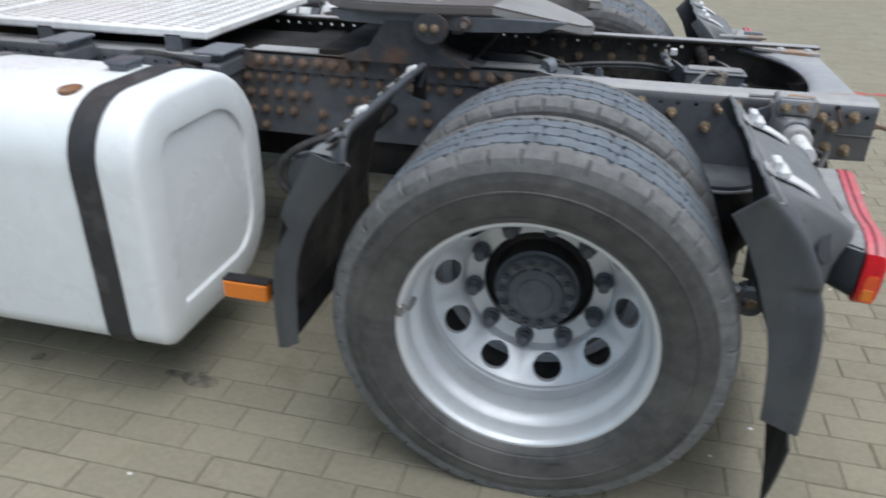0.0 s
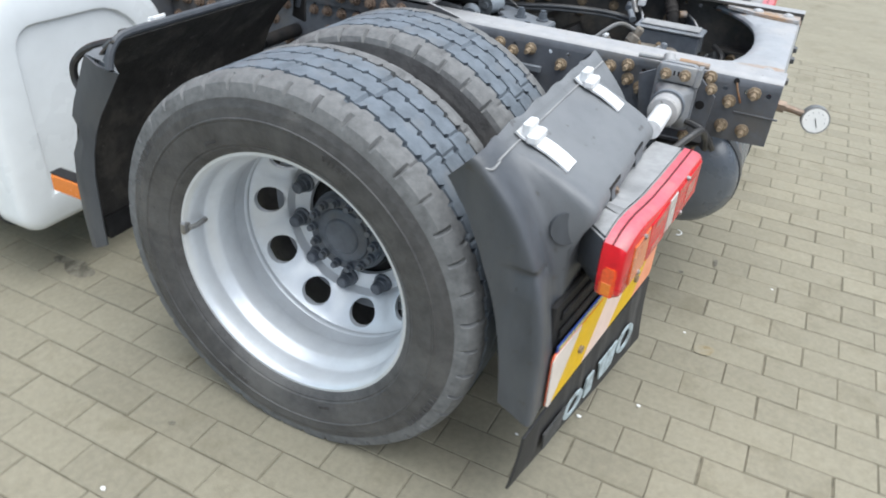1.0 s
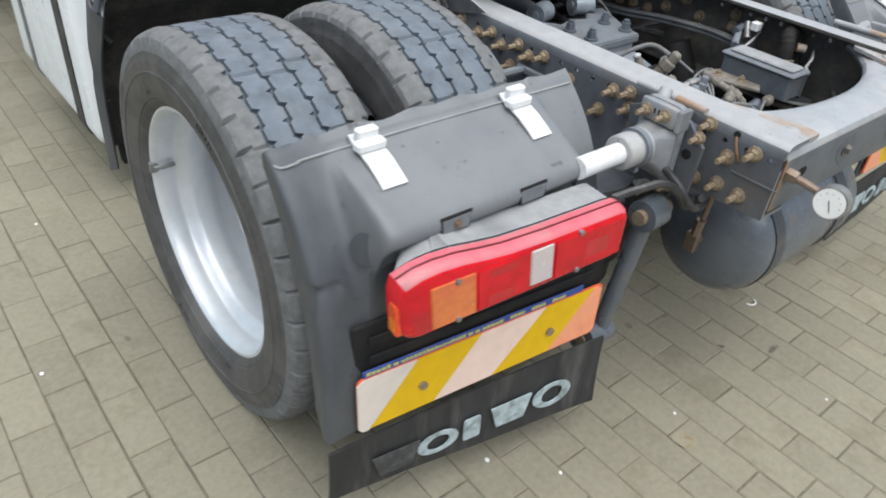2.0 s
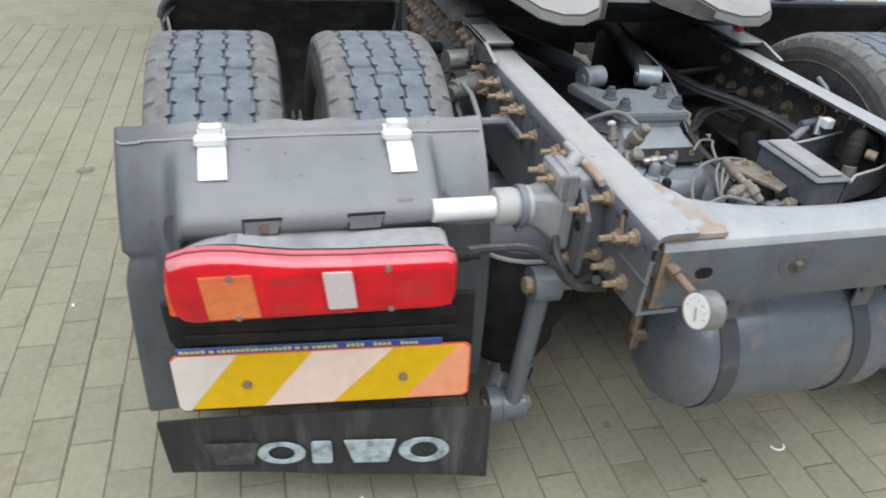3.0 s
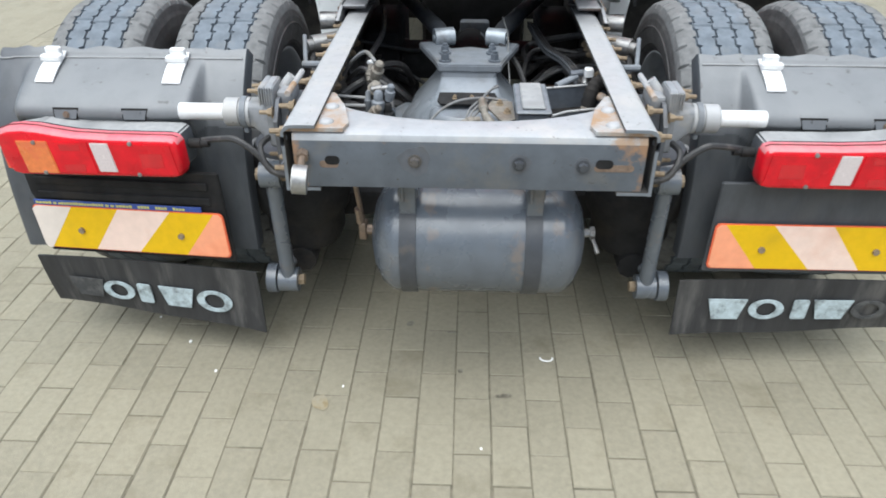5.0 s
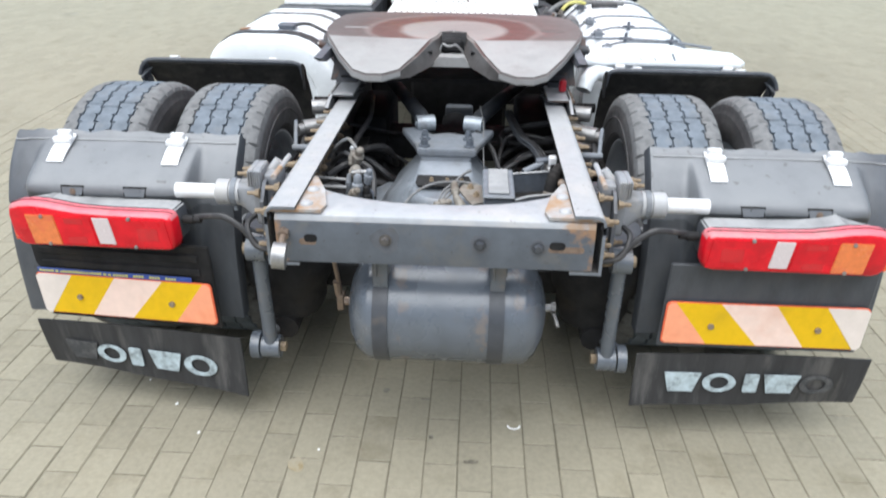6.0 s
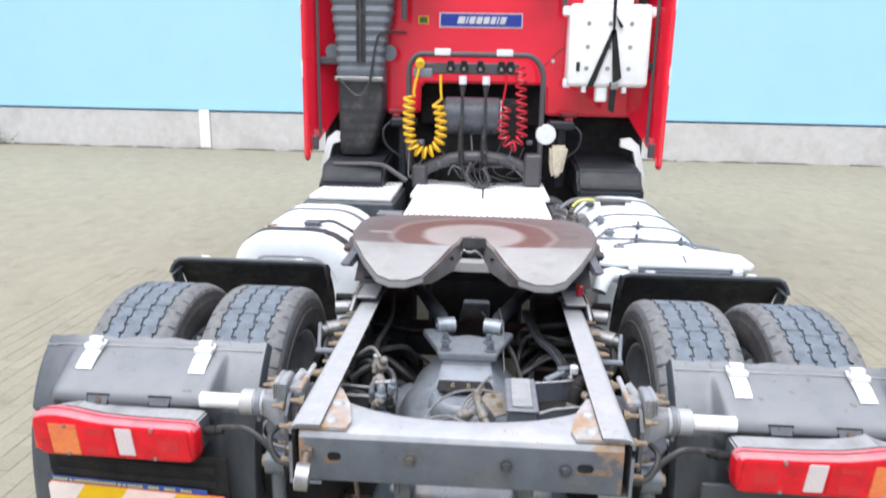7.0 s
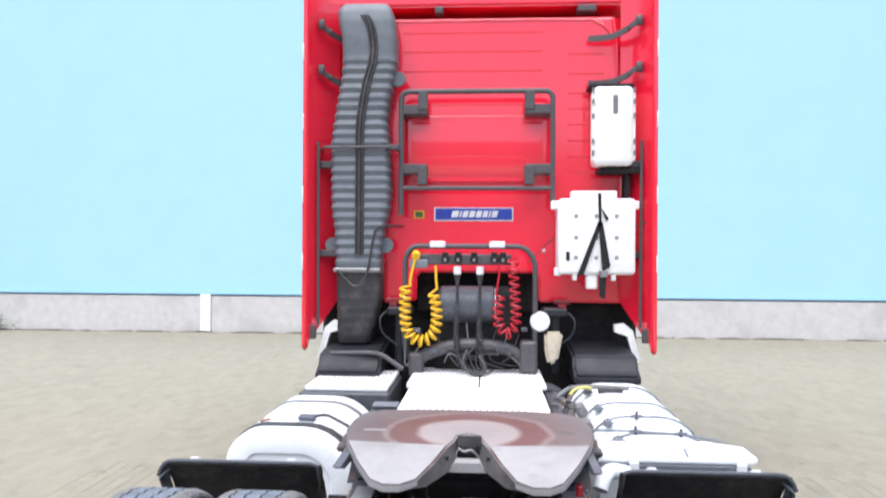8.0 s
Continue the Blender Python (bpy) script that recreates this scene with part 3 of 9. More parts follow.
def hall_wall():
    bm = bm_new()
    box(bm, (-40, 12.46, -0.2), (40, 12.9, 9.0))
    me = mesh_of("cladding", bm, M_CLAD)
    wall = tagged(new("wall_hall", me), "light blue metal clad hall wall above a plinth", "wall", kind="structure")
    for i in range(-2, 3):
        x0 = -5.87 + 15.0 * i
        bm = bm_new()
        box(bm, (x0 + 0.12, 12.36, -0.1), (x0 + 14.88, 12.458, 0.765), 0.012)
        part("plinth_panel", bm, M_CONCRETE, wall, "pale grey concrete plinth panel")
        bm = bm_new()
        box(bm, (x0 - 0.115, 12.33, -0.1), (x0 + 0.115, 12.458, 0.80), 0.012)
        part("plinth_post", bm, M_CREAM, wall, "white painted plinth post")
    # Dark strip stands for the thin shadow under the cladding.
    bm = bm_new()
    box(bm, (-40, 12.345, 0.802), (40, 12.459, 0.812))
    part("drip_edge", bm, M_BLUEGREY, wall, "blue-grey strip drawn as the shadow line under the cladding")
    rnd = random.Random(8)
    bm = bm_new()
    for k in range(160):
        x, w = rnd.uniform(-13, 13), rnd.uniform(0.05, 0.45)
        prism(bm, [(x, 12.30), (x + w, 12.31), (x + w * 0.8, 12.325), (x + w * 0.2, 12.325)], "z", 0.001, rnd.uniform(0.008, 0.03))
    tagged(part("foot_dirt", bm, M_OIL, wall, "dark dirt along the foot of the plinth"), kind="stuff")
    return wall


GROUND = ground()
hall_wall()
# a plain far wall closes the yard behind the walk
bm = bm_new()
box(bm, (-60, -34.0, -0.2), (60, -33.5, 7.5))
tagged(new("wall_yard", mesh_of("wall_yard", bm, M_CONCRETE)), "plain grey wall closing the yard far behind", "wall", kind="structure")

# ---- wheels ----
AXLE_Z, TYRE_R = 0.440, 0.459
random.seed(4)


def tyre_mesh():
    """A tyre round the x axis with five ribs, zigzag grooves, notches and cross cuts; the foot is pressed flat."""
    pitches, per = 84, 6
    n = pitches * per
    half = 0.135
    grooves = (-0.083, -0.028, 0.028, 0.083)
    bm = bm_new()
    rings = []
    for i in range(n):
        a = 2 * math.pi * i / n
        k, p = i % per, i // per
        zig = 0.003 * (1 if (i % (2 * per)) < per else -1)
        row = []

        def put(x, r):
            row.append(bm.verts.new((x, r * math.cos(a), r * math.sin(a))))
        bite = (0.45 + 0.4 * math.sin(5.3 * p) ** 2) if k == 0 and p % 2 == 0 else 0.0
        # side, from the rim to the shoulder
        for x, r in ((-0.112, 0.290), (-0.128, 0.300), (-0.1375, 0.314), (-0.1375, 0.317), (-0.141, 0.320), (-0.1485, 0.350), (-0.1495, 0.372), (-0.1512, 0.3735), (-0.1512, 0.3765), (-0.1492, 0.378), (-0.1475, 0.395), (-0.1475, 0.3985), (-0.146, 0.402), (-0.1435, 0.416), (-0.1410, 0.431 - 0.004 * bite)):
            put(x, r)
        put(-half - 0.002, 0.443 - 0.019 * bite)
        put(-half + 0.008, 0.4515 - 0.021 * bite)
        edge = -half + 0.02
        for g, gx in enumerate(grooves + (half - 0.02,)):
            cut = 0.006 if (k == (2 * g + 1) % per and (p * 3 + g * 5) % 5 == 0) else 0.0
            right = (gx - 0.0034 + zig) if g < 4 else gx
            crown = lambda x: TYRE_R - 0.0045 * (x / half) ** 2 * 1.0
            put(edge, crown(edge) - cut * 0.4)
            put((edge + right) / 2, crown(0) - cut)
            wide = 0.0078 if (g < 4 and k == 0) else 0.0
            deep = 0.014 if wide else 0.0105
            put(right - wide, crown(right) - (cut if g < 4 else cut * 0.4))
            if g < 4:
                put(gx - 0.0026 + zig - wide, TYRE_R - deep)
                put(gx + 0.0026 + zig + wide, TYRE_R - deep)
                edge = gx + 0.0034 + zig + wide
        put(half - 0.008, 0.4515 - 0.020 * bite)
        put(half + 0.002, 0.443 - 0.020 * bite)
        for x, r in ((0.1410, 0.431), (0.1435, 0.416), (0.146, 0.402), (0.1475, 0.3985), (0.1475, 0.395), (0.1495, 0.375), (0.1485, 0.350), (0.141, 0.322), (0.128, 0.300), (0.112, 0.290)):
            put(x, r)
        rings.append(row)
    for i in range(n):
        a, b = rings[i], rings[(i + 1) % n]
        for j in range(len(a) - 1):
            f = bm.faces.new((a[j], b[j], b[j + 1], a[j + 1]))
            f.material_index = 1 if j < 13 or j >= len(a) - 10 else (2 if j < 19 or j >= len(a) - 16 else 0)
    for v in bm.verts:
        v.co.z = max(v.co.z, -AXLE_Z + 0.0005)
        if v.co.z < -AXLE_Z + 0.06:
            v.co.x *= 1 + 0.35 * (-AXLE_Z + 0.06 - v.co.z)
    bmesh.ops.recalc_face_normals(bm, faces=bm.faces)
    return mesh_of("tyre", bm, (M_RUBBER, M_WALLRUBBER, M_SHOULDER), angle=28)


def rim_mesh():
    """A deep steel rim with a coned disc that has ten hand holes; x = 0 is the outer lip, inwards is plus x."""
    bm = bm_new()
    lathe(bm, [(0.006, 0.286), (0.0, 0.292), (0.0, 0.299), (0.006, 0.301), (0.016, 0.299), (0.02, 0.288), (0.06, 0.282)], 120)
    # bead seat, hump, the slope into the drop well, the well, and the seat of the disc with its weld
    lathe(bm, [(0.006, 0.286), (0.012, 0.2835), (0.020, 0.2815), (0.044, 0.2785), (0.050, 0.2795), (0.056, 0.2775), (0.066, 0.2705), (0.078, 0.2625), (0.086, 0.2600), (0.118, 0.2588), (0.130, 0.2595), (0.142, 0.2640), (0.150, 0.2668), (0.182, 0.2672), (0.186, 0.2645), (0.191, 0.2640), (0.195, 0.2662), (0.2, 0.2670), (0.207, 0.2625)], 120)
    # the barrel beyond the disc
    lathe(bm, [(0.195, 0.2665), (0.235, 0.270), (0.24, 0.285), (0.255, 0.299)], 120)
    # coned disc, cell by cell, each with its hand hole
    r_out, x_out, r_in, x_in = 0.2625, 0.207, 0.196, 0.262
    lerp = lambda r: x_out + (r_out - r) / (r_out - r_in) * (x_in - x_out)
    for c in range(10):
        mid = radians(6 + 36 * c)
        h = math.pi / 10
        outer = [(r_out, mid - h + 2 * h * i / 12) for i in range(13)] + [(r_in, mid + h - 2 * h * i / 12) for i in range(13)]
        hole = []
        rm = 0.2292
        for i in range(26):
            t = math.pi * (1 - (i + 0.4) / 12.8) if i < 13 else -math.pi * (i - 13 + 0.4) / 12.8
            hole.append((rm + 0.0302 * math.sin(t), mid + 0.0385 * math.cos(t) / rm))
        v0 = [bm.verts.new((lerp(r), r * math.cos(t), r * math.sin(t))) for r, t in outer]
        v1 = [bm.verts.new((lerp(r), r * math.cos(t), r * math.sin(t))) for r, t in hole]
        v2 = [bm.verts.new((lerp(r) + 0.012, (r + 0.0) * math.cos(t), (r + 0.0) * math.sin(t))) for r, t in hole]
        m = len(v0)
        for i in range(m):
            j = (i + 1) % m
            bm.faces.new((v0[i], v0[j], v1[j], v1[i]))
            bm.faces.new((v1[i], v1[j], v2[j], v2[i]))
    lathe(bm, [(0.262, 0.196), (0.268, 0.194), (0.276, 0.192), (0.285, 0.188), (0.286, 0.184), (0.286, 0.143), (0.296, 0.141)], 120)
    # the mating wheel's flange, seen through the hand holes
    lathe(bm, [(0.304, 0.262), (0.303, 0.240), (0.306, 0.2365), (0.312, 0.236)], 120)
    bmesh.ops.remove_doubles(bm, verts=bm.verts, dist=0.0004)
    return mesh_of("wheel", bm, M_RIM, angle=32, fix=True)


def hub_mesh():
    bm = bm_new()
    lathe(bm, [(0.215, 0.0), (0.215, 0.062), (0.219, 0.070), (0.224, 0.0725), (0.224, 0.096), (0.229, 0.1), (0.246, 0.1), (0.25, 0.108), (0.262, 0.112), (0.30, 0.12), (0.31, 0.142), (0.34, 0.142)], 48)
    lathe(bm, [(0.209, 0.0), (0.209, 0.04), (0.212, 0.046), (0.2155, 0.048)], 32)
    for k in range(14):
        a = 2 * math.pi * k / 14
        y, z = 0.0865 * math.cos(a), 0.0865 * math.sin(a)
        rod(bm, (0.214, y, z), (0.226, y, z), 0.0115, seg=10)
        rod(bm, (0.203, y, z), (0.215, y, z), 0.0085, 0.0078, seg=6)
    # Flange round the cap is coloured black: the bore's shadow as colour.
    for f in bm.faces:
        c = f.calc_center_median()
        f.material_index = 1 if math.hypot(c.y, c.z) > 0.104 or c.x > 0.25 else 0
    return mesh_of("hub", bm, (M_HUB, M_BLACK), fix=True)


def nut_mesh():
    bm = bm_new()
    lathe(bm, [(0.243, 0.0), (0.243, 0.0125), (0.246, 0.0155), (0.262, 0.0175), (0.264, 0.0195), (0.276, 0.0205), (0.279, 0.025), (0.286, 0.025)], 12)
    return mesh_of("wheel_nut", bm, M_HUB, fix=True)


def lettering_mesh():
    """Worn raised lettering on the side, too worn to read: short bars along arcs."""
    bm = bm_new()
    rnd = random.Random(17)
    for a0, count, r, h in ((200, 9, 0.408, 0.016), (20, 9, 0.408, 0.016), (110, 6, 0.36, 0.012), (290, 6, 0.36, 0.012), (250, 5, 0.333, 0.007), (60, 5, 0.333, 0.007)):
        for k in range(count):
            a = radians(a0 + k * (h / r) * 57.3 * 0.95)
            w = h * rnd.uniform(0.25, 0.6)
            x = -0.1455 if r > 0.4 else (-0.1495 if r > 0.35 else -0.1448)
            for q in (-0.33, 0.33) if rnd.random() < 0.7 else (0.0,):
                box(bm, (x - 0.002, -w * 0.22 + q * w, r - h / 2), (x + 0.004, w * 0.22 + q * w, r + h / 2), m=Matrix.Rotation(a - math.pi / 2, 4, "X"))
            if rnd.random() < 0.6:
                zz = r + rnd.choice((-1, 0, 1)) * h * 0.42
                box(bm, (x - 0.002, -w * 0.5, zz - h * 0.09), (x + 0.004, w * 0.5, zz + h * 0.09), m=Matrix.Rotation(a - math.pi / 2, 4, "X"))
    return mesh_of("worn_lettering", bm, M_WALLRUBBER)


TYRE, RIM, HUB, NUT = tyre_mesh(), rim_mesh(), hub_mesh(), nut_mesh()


def drum_mesh():
    bm = bm_new()
    lathe(bm, [(0.31, 0.0), (0.31, 0.19), (0.33, 0.21), (0.46, 0.21), (0.47, 0.19), (0.47, 0.0)], 48)
    return mesh_of("brake_drum", bm, M_BLACK, fix=True)


DRUM, MARKS = drum_mesh(), lettering_mesh()

TRUCK = tagged(new("tractor_truck", None), "red cab tractor unit with grey chassis, parked on pavers", "truck")


def wheel(x_lip, y, side, outer=True):
    """One wheel; side -1: the truck's left. outer: the dish faces out."""
    s = 1 if (side < 0) == outer else -1
    m = Matrix.Translation((x_lip, y, AXLE_Z)) @ Matrix.Diagonal((s, 1, 1, 1))
    w = part("wheel", RIM, None, TRUCK, "silver painted steel rim, deep dish", m)
    part("tyre", TYRE, None, w, "worn dusty truck tyre", Matrix.Translation((0.125, 0, 0)))
    return w


def outer_fittings(w):
    tagged(part("worn_lettering", MARKS, None, w, "worn raised bars on the tyre side", Matrix.Translation((0.125, 0, 0))), kind="stuff")
    part("hub", HUB, None, w, "dark grey bolted hub cap")
    part("brake_drum", DRUM, None, w)
    for k in range(10):
        part("wheel_nut", NUT, None, w, m=Matrix.Rotation(radians(36 * k - 64), 4, "X") @ Matrix.Translation((0, 0, 0.1675)))
    bm = bm_new()
    tube(bm, [(0.05, 0, -0.27), (0.02, 0, -0.268), (0.0, 0.0, -0.272)], 0.006)
    part("valve", bm, M_STEEL, w, m=Matrix.Rotation(radians(100), 4, "X"))
    bm = bm_new()
    box(bm, (-0.006, -0.016, 0.283), (0.018, 0.016, 0.297), 0.003)
    part("balance_weight", bm, M_STEEL, w, m=Matrix.Rotation(radians(-82), 4, "X"))


for side in (-1, 1):
    outer_fittings(wheel(side * 1.246, 0.0, side))
    wheel(side * 0.620, 0.0, side, outer=False)
    outer_fittings(wheel(side * 1.17, 3.70, side))

# ---- the chassis ----
TOP, WEB = 0.833, 0.425          # top of the rails, their outer side


def bolt_mesh(name, long):
    """A flanged nut on a stud that sticks out along plus x."""
    bm = bm_new()
    lathe(bm, [(0.0, 0.0165), (0.003, 0.0165), (0.005, 0.012)], 10)
    rod(bm, (0.002, 0, 0), (0.015, 0, 0), 0.0125, 0.0115, seg=6)
    rod(bm, (0.015, 0, 0), (0.015 + long, 0, 0), 0.0068, 0.0062, seg=7)
    return mesh_of(name, bm, M_BOLT, fix=True)


BOLT, BOLT_SHORT = bolt_mesh("bolt", 0.024), bolt_mesh("bolt", 0.006)
BOLT_DARK = bolt_mesh("bolt", 0.006)
BOLT_DARK.materials[0] = M_BOLTDARK
TURN = {"-x": Matrix.Rotation(math.pi, 4, "Z"), "+x": Matrix.Identity(4), "+z": Matrix.Rotation(-math.pi / 2, 4, "Y"), "-y": Matrix.Rotation(-math.pi / 2, 4, "Z")}


def bolt(parent, at, way, long=True, size=1.0):
    return part("bolt", BOLT if long else BOLT_SHORT, None, parent, m=Matrix.Translation(at) @ TURN[way] @ Matrix.Rotation(random.random(), 4, "X") @ Matrix.Diagonal((size, size, size, 1)))


def holed_strip(bm, y0, y1, z0, z1, x_out, x_in, step, r):
    """A strip of the web with a row of punched holes."""
    n = max(1, int((y1 - y0) / step))
    w = (y1 - y0) / n
    for i in range(n):
        c = (y0 + (i + 0.5) * w, (z0 + z1) / 2)
        a, b = y0 + i * w, y0 + (i + 1) * w
        sq = [(a, z0), ((a + b) / 2, z0), (b, z0), (b, c[1]), (b, z1), ((a + b) / 2, z1), (a, z1), (a, c[1])]
        hole = [(c[0] + r * math.cos(radians(225 + 45 * k)), c[1] + r * math.sin(radians(225 + 45 * k))) for k in range(8)]
        layers = []
        for x in (x_out, x_in):
            layers.append(([bm.verts.new((x, *p)) for p in sq], [bm.verts.new((x, *p)) for p in hole]))
        for s, h in layers:
            for k in range(8):
                bm.faces.new((s[k], s[(k + 1) % 8], h[(k + 1) % 8], h[k]))
        for k in range(8):
            bm.faces.new((layers[0][1][k], layers[0][1][(k + 1) % 8], layers[1][1][(k + 1) % 8], layers[1][1][k]))


def rail(side):
    bm = bm_new()
    t, z_low = 0.008, 0.585
    y0, y1 = -0.845, 3.9
    # web below and above the row of holes
    prism(bm, [(y0, 0.668), (-0.62, 0.66), (-0.50, z_low), (y1, z_low), (y1, 0.781), (y0, 0.781)], "x", -WEB, -WEB + t)
    holed_strip(bm, y0, y1, 0.781, 0.804, -WEB, -WEB + t, 0.05, 0.0065)
    # rounded top flange
    top = [(-WEB, 0.804), (-WEB + 0.0015, 0.814), (-WEB + 0.006, 0.8225), (-WEB + 0.0125, 0.829), (-WEB + 0.021, 0.832), (-WEB + 0.030, TOP), (-0.345, TOP), (-0.345, TOP - t), (-WEB + 0.024, TOP - t), (-WEB + t, 0.815), (-WEB + t, 0.804)]
    prism(bm, top, "y", y0, y1)
    prism(bm, [(-WEB + t, 0.669), (-0.345, 0.669), (-0.345, 0.677), (-WEB + t, 0.677)], "y", y0, -0.62)
    prism(bm, [(-WEB + t, z_low + 0.001), (-0.345, z_low + 0.001), (-0.345, z_low + t), (-WEB + t, z_low + t)], "y", -0.5, y1)
    if side > 0:
        flip(bm)
    bm.normal_update()
    # Top pale, sides dark, ends between: light and shade put into the rail's colours.
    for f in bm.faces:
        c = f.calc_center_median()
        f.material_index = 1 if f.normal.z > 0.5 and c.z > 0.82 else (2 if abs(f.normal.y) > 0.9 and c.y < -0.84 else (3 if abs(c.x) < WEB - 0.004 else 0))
    r = part("frame_rail", bm, (M_CHASSIS_SIDE, M_CHASSIS, M_CAST, M_RAILIN), TRUCK, "grey pressed steel frame rail, top flange coloured paler as if lit", angle=50)
    way = "-x" if side < 0 else "+x"
    spots = [(-0.787, 0.793), (-0.736, 0.763), (-0.733, 0.700), (-0.784, 0.697), (-0.679, 0.689), (-0.679, 0.812),
             (-0.526, 0.76), (-0.481, 0.765), (-0.43, 0.788), (-0.40, 0.73), (-0.30, 0.765), (-0.515, 0.75), (-0.475, 0.80)]
    for y, z in spots:
        bolt(r, (side * WEB, y, z), way)
    for y, z in ((-0.21, 0.79), (-0.16, 0.775), (-0.12, 0.79), (-0.06, 0.77), (-0.02, 0.79), (0.03, 0.775), (0.06, 0.735), (0.10, 0.79), (-0.10, 0.73), (0.13, 0.76), (0.17, 0.73), (0.21, 0.70)):
        bolt(r, (side * WEB, y, z), way, True, 1.0)
    if side < 0:
        bm = bm_new()
        tube(bm, smooth_line([(-WEB - 0.004, -0.742, 0.812), (-WEB - 0.006, -0.748, 0.795), (-WEB - 0.004, -0.762, 0.765)], 4), 0.0026, 6)
        part("tie_wire", bm, M_RUST, r, "rusty tie wire on the rail")
        bm = bm_new()
        rod(bm, (-WEB - 0.002, -0.740, 0.815), (-WEB + 0.002, -0.740, 0.815), 0.007, seg=12)
        part("plate_hole", bm, M_BLACK, r)
        bm = bm_new()
        box(bm, (-WEB - 0.0035, -0.855, 0.738), (-WEB + 0.001, -0.752, 0.742), 0.001)
        part("end_plate_edge", bm, M_CHASSIS_SIDE, r, "folded edge of the end plate")
    # four rows of rusty heads on the web beside the coupling and ahead of it
    for z, first, last in ((0.774, 0.342, 1.32), (0.718, 0.39, 1.32), (0.662, 0.44, 1.27), (0.612, 0.60, 1.1)):
        y = first
        while y < last:
            if random.random() < (0.86 if z > 0.63 else 0.4):
                bolt(r, (side * WEB, y + random.uniform(-0.002, 0.002), z + random.uniform(-0.003, 0.003)), way, random.random() < 0.3, random.uniform(0.95, 1.12)).data = BOLT_DARK
            y += 0.0513
    return r


def inner_bolts(r, side):
    """Bolt heads and dust on the rail's inner face."""
    way = "+x" if side < 0 else "-x"
    for y in (-0.42, -0.30, -0.22, -0.16, -0.10, -0.04, 0.03, 0.10, 0.16, 0.22):
        for z in (0.775, 0.735, 0.70):
            if random.random() < 0.6:
                bolt(r, (side * (WEB - 0.008), y, z + random.uniform(-0.006, 0.006)), way, False, 1.1)


def mounting_angle(side):
    """The angle iron along the rail that carries the coupling."""
    bm = bm_new()
    prism(bm, [(0.0, 0.836), (0.10, 0.806), (0.16, 0.797), (1.02, 0.797), (1.10, 0.815), (1.14, 0.836), (1.06, 0.860), (0.10, 0.860)], "x", -WEB - 0.011, -WEB - 0.001)
    box(bm, (-WEB - 0.011, 0.10, 0.848), (-0.35, 1.04, 0.860), 0.003)
    if side > 0:
        flip(bm)
    bm.normal_update()
    # The top face takes the pale tone, as if lit from above.
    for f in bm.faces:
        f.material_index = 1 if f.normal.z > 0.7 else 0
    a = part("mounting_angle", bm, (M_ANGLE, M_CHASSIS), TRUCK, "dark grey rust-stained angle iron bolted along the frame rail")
    way = "-x" if side < 0 else "+x"
    for i in range(17):
        if i not in (5, 8):
            bolt(a, (side * (WEB + 0.011), 0.186 + i * 0.0513, 0.829 + random.uniform(-0.002, 0.002)), way, i % 3 == 0, 1.12).data = BOLT_DARK
    bm = bm_new()
    prism(bm, [(0.26, 0.8585), (0.40, 0.90), (0.60, 0.90), (0.74, 0.8585)], "x", -WEB - 0.02, -WEB + 0.06)
    if side > 0:
        flip(bm)
    part("rusty_base", bm, M_ANGLE, a, "rust stained sloped coupling base plate")
    return a


